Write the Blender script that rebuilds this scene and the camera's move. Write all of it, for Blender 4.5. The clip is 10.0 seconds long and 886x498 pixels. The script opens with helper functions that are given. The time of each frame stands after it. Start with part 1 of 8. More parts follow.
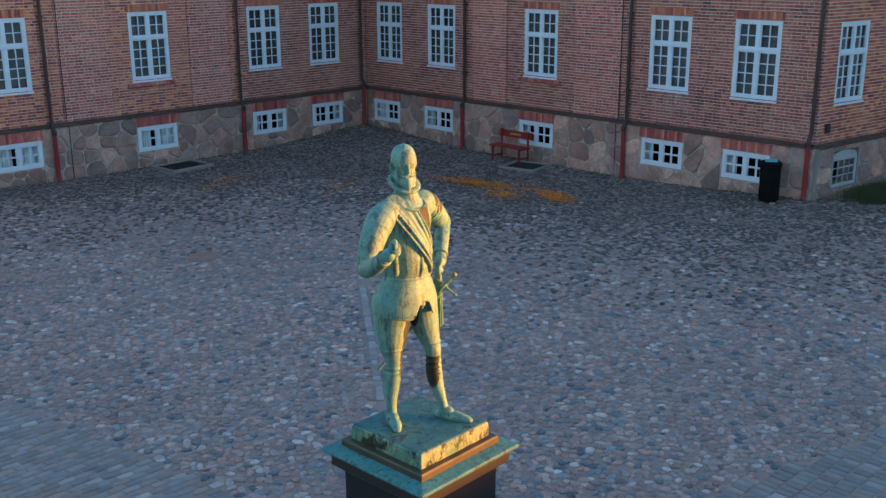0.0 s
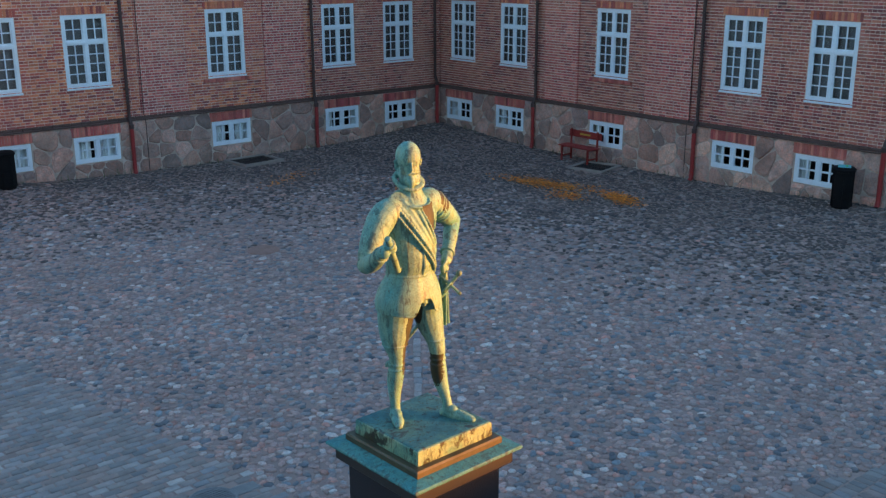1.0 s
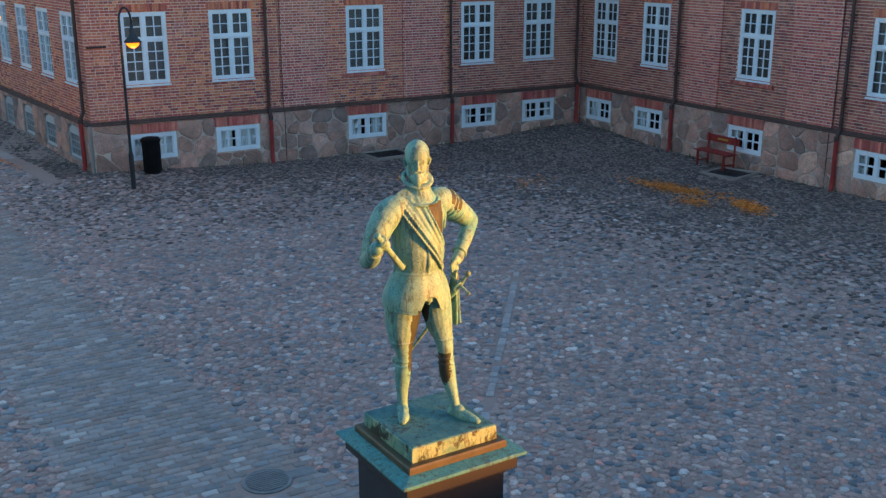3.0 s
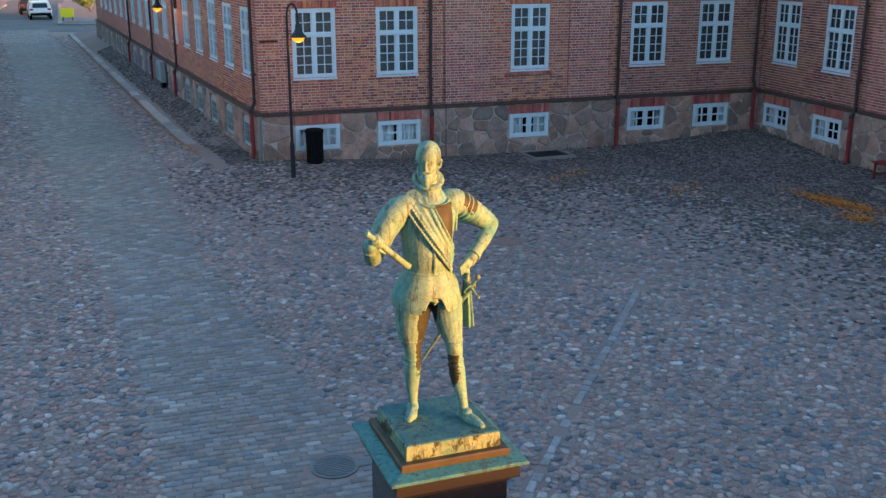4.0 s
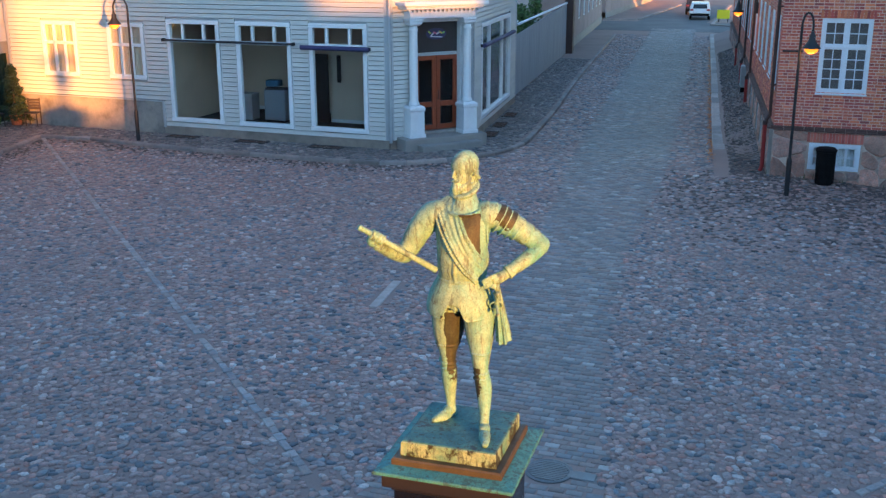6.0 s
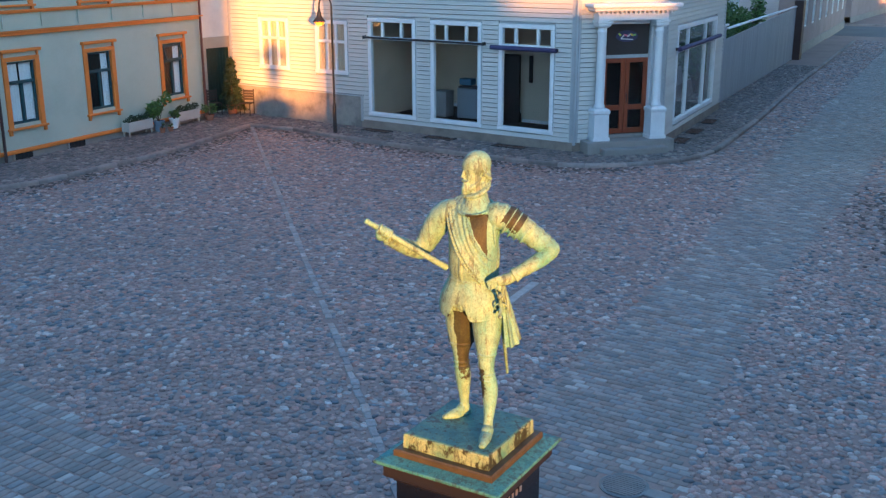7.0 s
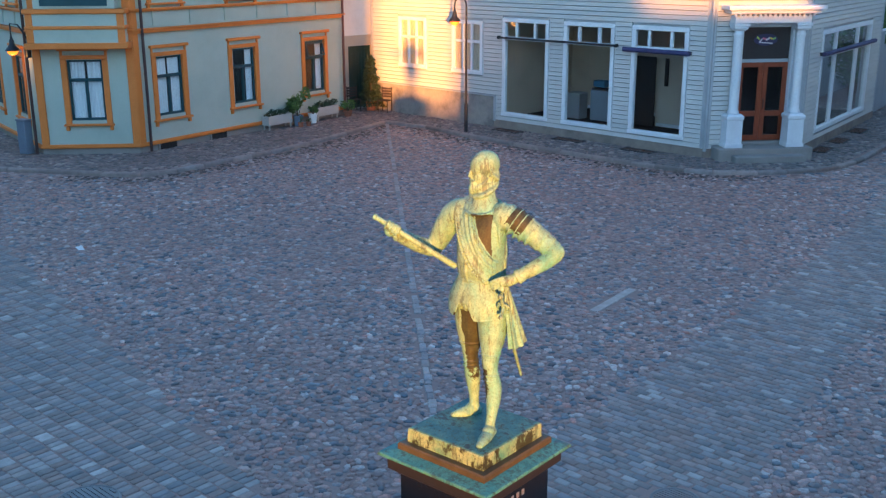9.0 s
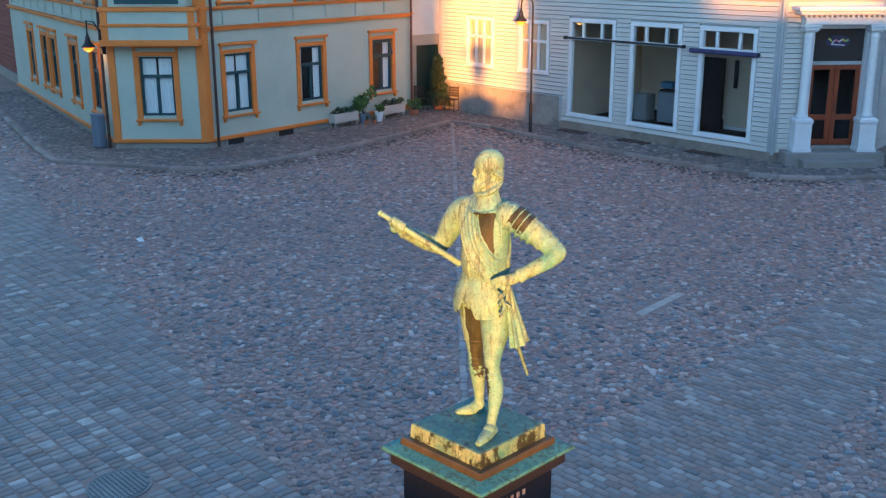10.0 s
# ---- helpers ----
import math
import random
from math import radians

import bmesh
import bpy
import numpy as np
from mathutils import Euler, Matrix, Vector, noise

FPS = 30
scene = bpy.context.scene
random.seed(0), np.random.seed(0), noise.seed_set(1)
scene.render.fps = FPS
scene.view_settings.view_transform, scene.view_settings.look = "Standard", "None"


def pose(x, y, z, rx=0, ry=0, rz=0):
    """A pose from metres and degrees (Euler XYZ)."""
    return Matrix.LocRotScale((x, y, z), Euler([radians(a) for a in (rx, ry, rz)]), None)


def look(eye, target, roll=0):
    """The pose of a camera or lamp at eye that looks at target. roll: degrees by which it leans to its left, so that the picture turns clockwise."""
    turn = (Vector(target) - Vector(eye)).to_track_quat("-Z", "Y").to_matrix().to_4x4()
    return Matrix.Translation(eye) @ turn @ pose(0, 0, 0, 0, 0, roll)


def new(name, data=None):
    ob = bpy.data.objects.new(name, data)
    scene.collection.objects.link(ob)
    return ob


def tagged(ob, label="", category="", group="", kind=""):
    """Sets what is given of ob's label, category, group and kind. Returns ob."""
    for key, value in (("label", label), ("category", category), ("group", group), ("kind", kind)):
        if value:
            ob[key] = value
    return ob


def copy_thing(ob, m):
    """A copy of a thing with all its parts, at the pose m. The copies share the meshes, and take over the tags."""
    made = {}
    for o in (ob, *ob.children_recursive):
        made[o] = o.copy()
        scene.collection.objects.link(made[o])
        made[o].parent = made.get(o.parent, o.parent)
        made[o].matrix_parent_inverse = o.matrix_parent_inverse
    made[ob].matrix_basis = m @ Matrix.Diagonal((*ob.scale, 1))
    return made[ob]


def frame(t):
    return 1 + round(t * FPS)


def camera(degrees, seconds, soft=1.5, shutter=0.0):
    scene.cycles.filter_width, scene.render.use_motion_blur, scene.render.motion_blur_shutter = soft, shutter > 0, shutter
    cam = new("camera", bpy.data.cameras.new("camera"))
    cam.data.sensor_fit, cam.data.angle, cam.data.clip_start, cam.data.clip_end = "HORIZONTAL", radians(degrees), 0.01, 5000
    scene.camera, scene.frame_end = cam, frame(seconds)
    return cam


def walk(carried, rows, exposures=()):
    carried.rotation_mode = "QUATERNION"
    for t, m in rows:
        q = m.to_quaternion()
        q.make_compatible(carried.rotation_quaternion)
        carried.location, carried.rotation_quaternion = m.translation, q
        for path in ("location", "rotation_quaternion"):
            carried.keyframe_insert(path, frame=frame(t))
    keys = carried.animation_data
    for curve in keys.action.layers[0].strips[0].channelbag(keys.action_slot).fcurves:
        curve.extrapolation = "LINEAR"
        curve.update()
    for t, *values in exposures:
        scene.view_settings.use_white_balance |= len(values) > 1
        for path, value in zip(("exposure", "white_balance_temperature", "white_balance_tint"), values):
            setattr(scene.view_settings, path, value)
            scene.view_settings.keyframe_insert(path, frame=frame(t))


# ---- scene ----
# camera: an orbit round the statue; t, x, y, z, yaw, pitch, roll
cam = camera(47.0, 10.0, soft=1.35)
PATH = [
    (0, -5.119, -5.350, 5.919, -45.10, -16.36, -0.20),
    (0.5, -4.883, -5.570, 5.910, -42.54, -16.37, -0.18),
    (1, -4.650, -5.784, 5.913, -39.96, -16.41, -0.15),
    (1.5, -4.417, -5.973, 5.913, -37.48, -16.44, -0.13),
    (2, -4.176, -6.145, 5.917, -35.06, -16.47, -0.09),
    (2.5, -3.915, -6.321, 5.920, -32.59, -16.50, -0.09),
    (3, -3.647, -6.487, 5.923, -30.12, -16.52, -0.08),
    (3.4, -3.440, -6.604, 5.926, -28.15, -16.53, -0.07),
    (3.45, -3.412, -6.619, 5.926, -27.90, -16.54, -0.07),
    (3.5, -3.384, -6.634, 5.927, -27.65, -16.54, -0.07),
    (3.55, -3.277, -6.689, 5.928, -26.77, -16.55, -0.07),
    (3.6, -3.173, -6.739, 5.931, -25.82, -16.55, -0.07),
    (3.7, -2.945, -6.842, 5.935, -23.90, -16.57, -0.07),
    (4, -2.290, -7.091, 5.947, -18.20, -16.61, -0.07),
    (4.5, -1.163, -7.354, 5.960, -8.83, -16.64, -0.07),
    (5, 0.004, -7.443, 5.973, 0.50, -16.64, -0.08),
    (5.5, 1.210, -7.355, 5.990, 10.13, -16.55, -0.08),
    (6, 2.351, -7.090, 5.999, 19.54, -16.42, -0.08),
    (6.3, 3.022, -6.842, 5.996, 25.22, -16.39, -0.10),
    (6.5, 3.456, -6.641, 5.995, 29.00, -16.37, -0.11),
    (6.55, 3.562, -6.587, 5.995, 29.95, -16.36, -0.11),
    (6.6, 3.668, -6.531, 5.994, 30.89, -16.36, -0.12),
    (6.65, 3.728, -6.498, 5.994, 31.44, -16.35, -0.12),
    (6.7, 3.753, -6.483, 5.994, 31.67, -16.35, -0.12),
    (6.8, 3.805, -6.454, 5.994, 32.13, -16.35, -0.12),
    (7.1, 3.956, -6.365, 5.993, 33.53, -16.34, -0.12),
    (7.5, 4.155, -6.241, 5.993, 35.38, -16.33, -0.13),
    (8, 4.405, -6.070, 5.997, 37.77, -16.33, -0.13),
    (8.5, 4.639, -5.905, 5.991, 40.06, -16.31, -0.13),
    (9, 4.873, -5.722, 5.990, 42.39, -16.30, -0.13),
    (9.5, 5.097, -5.539, 5.986, 44.71, -16.30, -0.14),
    (10, 5.312, -5.341, 5.981, 46.99, -16.30, -0.13),
]
EXPOSURE, KELVIN, TINT = 2.9, 6350, 12
walk(cam, [(t, pose(x, y, z, 0, 0, yaw) @ pose(0, 0, 0, 90 + pitch) @ pose(0, 0, 0, 0, 0, roll)) for t, x, y, z, yaw, pitch, roll in PATH],
     exposures=[(0, EXPOSURE, KELVIN, TINT), (3.5, EXPOSURE, KELVIN, TINT), (6.6, EXPOSURE, KELVIN - 720, TINT), (10, EXPOSURE, KELVIN - 720, TINT)])

# evening light: a clear sky and a sun just over the roofs
world = bpy.data.worlds.new("world")
scene.world = world
world.use_nodes = True
wn = world.node_tree.nodes
sky = wn.new("ShaderNodeTexSky")
sky.sky_type, sky.sun_disc = "NISHITA", False
sky.sun_elevation, sky.sun_rotation = radians(2.8), radians(134.8)
sky.ozone_density, sky.dust_density = 2.0, 0.1
wn["Background"].inputs[1].default_value = 0.15
world.node_tree.links.new(sky.outputs[0], wn["Background"].inputs[0])
sun_data = bpy.data.lights.new("sun", "SUN")
sun_data.energy, sun_data.angle, sun_data.color = 2.85, radians(0.9), (1.0, 0.345, 0.05)
sun = new("sun", sun_data)
sun.matrix_world = look((31.9, -31.7, 2.2), (0, 0, 0))

# ---- materials ----


class Nodes:
    """A short hand for node trees."""

    def __init__(self, name):
        self.m = bpy.data.materials.new(name)
        self.m.use_nodes = True
        self.t = self.m.node_tree
        self.b = self.t.nodes["Principled BSDF"]

    def add(self, kind):
        return self.t.nodes.new("ShaderNode" + kind)

    def link(self, a, b):
        self.t.links.new(a, b)

    def coords(self, scale=(1, 1, 1)):
        c, m = self.add("TexCoord"), self.add("Mapping")
        m.inputs["Scale"].default_value = scale
        self.link(c.outputs["Object"], m.inputs["Vector"])
        return m.outputs[0]

    def noise(self, scale, detail=4.0, rough=0.6, stretch=(1, 1, 1)):
        n = self.add("TexNoise")
        n.inputs["Scale"].default_value, n.inputs["Detail"].default_value, n.inputs["Roughness"].default_value = scale, detail, rough
        self.link(self.coords(stretch), n.inputs["Vector"])
        return n.outputs["Fac"]

    def ramp(self, fac, stops, interpolation="LINEAR"):
        r = self.add("ValToRGB")
        r.color_ramp.interpolation = interpolation
        el = r.color_ramp.elements
        while len(el) < len(stops):
            el.new(0.5)
        for e, (p, c) in zip(el, stops):
            e.position, e.color = p, (*c, 1) if len(c) == 3 else c
        self.link(fac, r.inputs[0])
        return r.outputs[0]

    def mix(self, fac, a, b, blend="MIX"):
        n = self.add("Mix")
        n.data_type, n.blend_type = "RGBA", blend
        for s, v in ((n.inputs[0], fac), (n.inputs[6], a), (n.inputs[7], b)):
            if isinstance(v, (int, float)):
                s.default_value = v
            elif isinstance(v, tuple):
                s.default_value = (*v, 1)
            else:
                self.link(v, s)
        return n.outputs[2]

    def math(self, op, a, b=0.0):
        n = self.add("Math")
        n.operation = op
        for s, v in ((n.inputs[0], a), (n.inputs[1], b)):
            if isinstance(v, (int, float)):
                s.default_value = v
            else:
                self.link(v, s)
        return n.outputs[0]

    def piece_random(self):
        """A number of its own for each piece, be it an object or an island of a joined mesh."""
        g, o = self.add("NewGeometry"), self.add("ObjectInfo")
        return self.math("FRACT", self.math("ADD", g.outputs["Random Per Island"], o.outputs["Random"]))

    def finish(self, color, rough=0.7, metal=0.0, bump=None, strength=0.3, distance=0.01):
        for s, v in ((self.b.inputs["Base Color"], color), (self.b.inputs["Roughness"], rough), (self.b.inputs["Metallic"], metal)):
            if isinstance(v, tuple):
                s.default_value = (*v, 1)
            elif isinstance(v, (int, float)):
                s.default_value = v
            else:
                self.link(v, s)
        if bump is not None:
            n = self.add("Bump")
            n.inputs["Strength"].default_value, n.inputs["Distance"].default_value = strength, distance
            self.link(bump, n.inputs["Height"])
            self.link(n.outputs[0], self.b.inputs["Normal"])
        return self.m


def worn(name, color, dark=None, light=None, rough=0.6, big=0.8, fine=25, metal=0.0, strength=0.25, stretch=(1, 1, 1), amount=0.5):
    """A painted, plastered or metal surface with stains at one scale and grain at another."""
    n = Nodes(name)
    dark = dark or tuple(c * 0.72 for c in color)
    light = light or tuple(min(1, c * 1.15) for c in color)
    a = n.noise(big, 5, 0.65, stretch)
    b = n.noise(fine, 3, 0.6, stretch)
    c = n.mix(amount, color, n.ramp(a, [(0.3, dark), (0.5, color), (0.72, light)]))
    c = n.mix(0.18, c, n.ramp(b, [(0.3, (0.25, 0.25, 0.25)), (0.7, (1, 1, 1))]), "MULTIPLY")
    r = n.ramp(a, [(0.25, (min(1, rough + 0.15),) * 3), (0.75, (max(0.05, rough - 0.1),) * 3)])
    return n.finish(c, r, metal, b, strength, 0.004)


def pieces(name, palette, rough=0.75, grain=40, strength=0.4, dirt=(0.09, 0.08, 0.08), dirt_scale=0.35, dirt_amount=0.45, blotch=6, hue=0.0, lime=0.0):
    """Stones, bricks or setts: each takes its own colour of the palette, with grain and broad dirt."""
    n = Nodes(name)
    r = n.piece_random()
    k = len(palette)
    c = n.ramp(r, [(i / k, p) for i, p in enumerate(palette)], "CONSTANT")
    spread = n.math("FRACT", n.math("MULTIPLY", r, 37.0))
    c = n.mix(1.0, c, n.ramp(spread, [(0, (0.72, 0.72, 0.72)), (1, (1.25, 1.25, 1.25))]), "MULTIPLY")
    f = n.noise(grain, 5, 0.7)
    m = n.noise(blotch, 4, 0.6)
    c = n.mix(0.45, c, n.ramp(m, [(0.3, (0.45, 0.45, 0.45)), (0.65, (1.15, 1.15, 1.15))]), "MULTIPLY")
    if hue:
        c = n.mix(hue, c, n.ramp(n.noise(10, 5, 0.75), [(0.38, (1.45, 0.95, 0.85)), (0.48, (1.05, 1.0, 1.0)), (0.60, (0.76, 0.97, 1.10))]), "MULTIPLY")
        c = n.mix(hue, c, n.ramp(n.noise(26, 5, 0.75), [(0.40, (0.5, 0.5, 0.5)), (0.56, (1.3, 1.3, 1.3))]), "MULTIPLY")
    d = n.noise(dirt_scale, 4, 0.6)
    c = n.mix(n.math("MULTIPLY", n.ramp(d, [(0.42, (0, 0, 0)), (0.68, (1, 1, 1))]), dirt_amount), c, dirt)
    if lime:
        bloom = n.math("MULTIPLY", n.ramp(n.noise(0.75, 5, 0.7), [(0.55, (0, 0, 0)), (0.72, (1, 1, 1))]), n.ramp(n.noise(7, 4, 0.7), [(0.42, (0, 0, 0)), (0.6, (1, 1, 1))]))
        c = n.mix(n.math("MULTIPLY", bloom, lime), c, (0.60, 0.43, 0.38))
    return n.finish(c, n.ramp(f, [(0.2, (min(1, rough + 0.1),) * 3), (0.8, (rough - 0.15,) * 3)]), 0.0, n.noise(grain * 0.5, 1.5, 0.5), strength, 0.006)


def glass(name, tint=(0.97, 0.985, 0.985)):
    n = Nodes(name)
    t, g, x, f = n.add("BsdfTransparent"), n.add("BsdfGlossy"), n.add("MixShader"), n.add("LayerWeight")
    t.inputs[0].default_value = (*tint, 1)
    g.inputs["Roughness"].default_value = 0.03
    f.inputs[0].default_value = 0.5
    n.link(n.math("ADD", n.math("MULTIPLY", n.math("POWER", f.outputs["Facing"], 5.0), 0.9), 0.02), x.inputs[0])
    n.link(t.outputs[0], x.inputs[1])
    n.link(g.outputs[0], x.inputs[2])
    n.link(x.outputs[0], n.t.nodes["Material Output"].inputs[0])
    return n.m


def glow(name, color, power):
    n = Nodes(name)
    n.b.inputs["Emission Color"].default_value = (*color, 1)
    n.b.inputs["Emission Strength"].default_value = power
    n.b.inputs["Base Color"].default_value = (*color, 1)
    return n.m


BRICK = pieces("brick", [(0.54, 0.15, 0.08), (0.63, 0.215, 0.105), (0.47, 0.11, 0.075), (0.61, 0.215, 0.11), (0.68, 0.265, 0.135), (0.40, 0.085, 0.07), (0.58, 0.17, 0.09), (0.25, 0.07, 0.065), (0.65, 0.225, 0.11), (0.32, 0.08, 0.07)],
               0.85, 60, 0.4, (0.44, 0.12, 0.105), 0.6, 0.6, lime=0.5)
BRICK_RED = pieces("red_brick", [(0.46, 0.10, 0.09), (0.53, 0.14, 0.115), (0.40, 0.08, 0.08), (0.56, 0.19, 0.145), (0.47, 0.105, 0.10), (0.32, 0.07, 0.075), (0.51, 0.13, 0.115)],
                   0.85, 60, 0.4, (0.55, 0.22, 0.13), 0.5, 0.4, lime=0.4)
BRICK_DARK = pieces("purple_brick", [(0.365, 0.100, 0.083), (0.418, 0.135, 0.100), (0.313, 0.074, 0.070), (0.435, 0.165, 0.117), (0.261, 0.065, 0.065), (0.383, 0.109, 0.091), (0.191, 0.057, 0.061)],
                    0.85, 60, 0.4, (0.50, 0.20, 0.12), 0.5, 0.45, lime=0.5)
MORTAR = worn("lime_mortar", (0.72, 0.55, 0.465), rough=0.95, big=1.3, fine=60)
FIELDSTONE = pieces("fieldstone", [(0.47, 0.275, 0.21), (0.53, 0.30, 0.235), (0.38, 0.24, 0.20), (0.57, 0.36, 0.275), (0.31, 0.215, 0.19), (0.50, 0.28, 0.215), (0.42, 0.24, 0.19), (0.56, 0.35, 0.285), (0.44, 0.285, 0.235)],
                    0.85, 18, 0.8, (0.14, 0.095, 0.08), 1.3, 0.65, 4.5, hue=0.42)
JOINT = worn("stone_joint", (0.46, 0.36, 0.30), (0.20, 0.15, 0.13), (0.62, 0.51, 0.44), rough=0.95, big=2.6, fine=50, strength=0.5, amount=0.9)
COBBLE = pieces("cobble", [(0.34, 0.235, 0.21), (0.37, 0.25, 0.22), (0.32, 0.225, 0.205), (0.385, 0.255, 0.225), (0.10, 0.12, 0.145), (0.35, 0.24, 0.21), (0.31, 0.23, 0.215), (0.44, 0.365, 0.335), (0.36, 0.24, 0.205), (0.22, 0.225, 0.235), (0.33, 0.245, 0.225), (0.44, 0.235, 0.19), (0.35, 0.25, 0.225), (0.19, 0.225, 0.25), (0.32, 0.22, 0.20), (0.50, 0.44, 0.41), (0.36, 0.245, 0.215), (0.27, 0.25, 0.25), (0.43, 0.31, 0.265), (0.14, 0.155, 0.175), (0.37, 0.26, 0.225)],
                0.62, 45, 0.35, (0.20, 0.15, 0.135), 0.22, 0.35, hue=0.45)
SETT = pieces("sett", [(0.255, 0.225, 0.215), (0.27, 0.235, 0.22), (0.235, 0.22, 0.215), (0.285, 0.235, 0.215), (0.265, 0.225, 0.205), (0.38, 0.345, 0.325), (0.275, 0.205, 0.18), (0.20, 0.20, 0.21), (0.27, 0.23, 0.215), (0.25, 0.225, 0.22), (0.30, 0.22, 0.19)],
              0.62, 45, 0.3, (0.15, 0.14, 0.14), 0.25, 0.4)
LINE_STONE = pieces("line_stone", [(0.319, 0.295, 0.289), (0.349, 0.314, 0.304), (0.289, 0.280, 0.289), (0.339, 0.299, 0.280), (0.269, 0.260, 0.269)], 0.6, 45, 0.35, (0.25, 0.21, 0.19), 0.6, 0.5, hue=0.3)
EARTH = worn("packed_earth", (0.30, 0.215, 0.19), (0.22, 0.16, 0.145), (0.36, 0.26, 0.225), 0.95, 0.5, 30, strength=0.8)
GRANITE = pieces("granite", [(0.28, 0.24, 0.22), (0.32, 0.265, 0.24), (0.24, 0.215, 0.205), (0.29, 0.235, 0.21)], 0.75, 60, 0.4, (0.15, 0.13, 0.12), 0.8, 0.5)
# dirt and the shade near walls and kerbs, both put into these dark tones
WALL_COBBLE = pieces("dirt_and_shade_cobble", [(0.125, 0.095, 0.085), (0.16, 0.115, 0.10), (0.09, 0.08, 0.08), (0.18, 0.13, 0.11), (0.27, 0.225, 0.20), (0.05, 0.05, 0.052), (0.14, 0.105, 0.095), (0.11, 0.085, 0.075)], 0.8, 45, 0.5, (0.05, 0.04, 0.034), 0.5, 0.7, hue=0.5)
PALE_GRANITE = pieces("pale_granite", [(0.44, 0.37, 0.335), (0.50, 0.41, 0.37), (0.40, 0.345, 0.32)], 0.75, 60, 0.4, (0.24, 0.20, 0.18), 0.6, 0.4)
PAVING = pieces("pavement_stone", [(0.19, 0.165, 0.155), (0.23, 0.19, 0.175), (0.15, 0.14, 0.14), (0.26, 0.205, 0.185), (0.18, 0.165, 0.165), (0.13, 0.125, 0.13), (0.34, 0.29, 0.26)], 0.75, 45, 0.4, (0.12, 0.10, 0.09), 0.4, 0.5)
COVER = worn("worn_cover_iron", (0.19, 0.195, 0.20), rough=0.45, big=3, fine=40, metal=0.5)
PLINTH = worn("beige_plinth", (0.27, 0.225, 0.19), (0.16, 0.135, 0.115), (0.36, 0.30, 0.25), rough=0.95, big=1.4, fine=40, strength=0.5, amount=0.8)
CONCRETE = worn("concrete", (0.30, 0.28, 0.26), rough=0.9, big=1.5, fine=40, strength=0.4)
WHITE = worn("white_paint", (0.80, 0.83, 0.85), rough=0.5, big=1.2, fine=30, strength=0.1, amount=0.35)
FRAME_BLUE = worn("window_paint", (0.68, 0.76, 0.83), rough=0.5, big=1.2, fine=30, strength=0.1, amount=0.35)
GREY_BOARD = worn("grey_board_paint", (0.59, 0.595, 0.57), rough=0.6, big=0.7, fine=20, strength=0.15, stretch=(0.2, 0.2, 3), amount=0.4)
GREY_TRIM = worn("grey_trim_paint", (0.42, 0.45, 0.47), rough=0.55, big=1, fine=25)
YELLOW_WALL = worn("olive_plaster", (0.455, 0.52, 0.445), rough=0.9, big=0.5, fine=45, strength=0.2, amount=0.35)
ORANGE = worn("ochre_paint", (0.72, 0.215, 0.036), rough=0.6, big=1.0, fine=30, amount=0.4)
GREEN_SASH = worn("dark_green_paint", (0.010, 0.060, 0.075), rough=0.6, big=2, fine=30)
DOOR_WOOD = worn("varnished_door_wood", (0.27, 0.06, 0.022), (0.17, 0.035, 0.013), (0.38, 0.10, 0.035), 0.4, 2.5, 40, stretch=(4, 4, 0.5))
PIPE_DARK = worn("brown_pipe_paint", (0.055, 0.028, 0.026), rough=0.5, big=2, fine=30)
PIPE_RED = worn("red_pipe_paint", (0.30, 0.022, 0.022), rough=0.5, big=2, fine=30)
IRON = worn("dark_iron", (0.030, 0.032, 0.036), rough=0.5, big=3, fine=40, metal=0.4)
RUST = worn("rusty_iron", (0.135, 0.08, 0.06), rough=0.75, big=4, fine=40, metal=0.3)
BLACK_PLASTIC = worn("black_plastic", (0.004, 0.004, 0.005), rough=0.85, big=3, fine=60)
BLACK_PLASTIC.node_tree.nodes["Principled BSDF"].inputs["Specular IOR Level"].default_value = 0.2
BENCH_RED = worn("red_bench_paint", (0.27, 0.022, 0.018), rough=0.5, big=3, fine=40)
ROOM = worn("room_plaster", (0.70, 0.59, 0.46), rough=0.9)
ROOM_TOP = worn("brown_ceiling_board", (0.16, 0.10, 0.07), rough=0.8, big=2, fine=20)
# near black: paints the shade of rooms, openings and pits; also one dark panel
DARK_AND_SHADE = worn("dark_and_painted_shade", (0.020, 0.020, 0.022), rough=0.9)
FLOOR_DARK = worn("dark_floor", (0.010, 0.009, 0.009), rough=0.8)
CURTAIN = worn("white_curtain", (0.84, 0.88, 0.90), rough=0.9, big=3, fine=20, stretch=(12, 12, 0.4), amount=0.4)
PLASTER_WHITE = worn("white_plaster", (0.72, 0.70, 0.68), rough=0.9, big=0.9, fine=35)
PLASTER_BEIGE = worn("beige_plaster", (0.42, 0.38, 0.32), rough=0.9, big=0.9, fine=35)
GREEN_DOOR = worn("green_door_paint", (0.007, 0.034, 0.027), rough=0.5, big=2, fine=25)
FENCE_PAINT = worn("fence_paint", (0.33, 0.36, 0.39), rough=0.65, big=1.2, fine=25, strength=0.2, stretch=(3, 3, 0.3), amount=0.5)
ASPHALT = worn("street_asphalt", (0.15, 0.145, 0.145), rough=0.85, big=0.4, fine=40, strength=0.3)
# greys of the sheets added behind panes to lift their dark tone
PANE_GREY = pieces("pane_grey", [(0.065, 0.062, 0.062), (0.12, 0.115, 0.115), (0.085, 0.082, 0.082), (0.032, 0.032, 0.036), (0.15, 0.147, 0.15)], 0.9, 20, 0.1, (0.07, 0.07, 0.07), 1.5, 0.4)
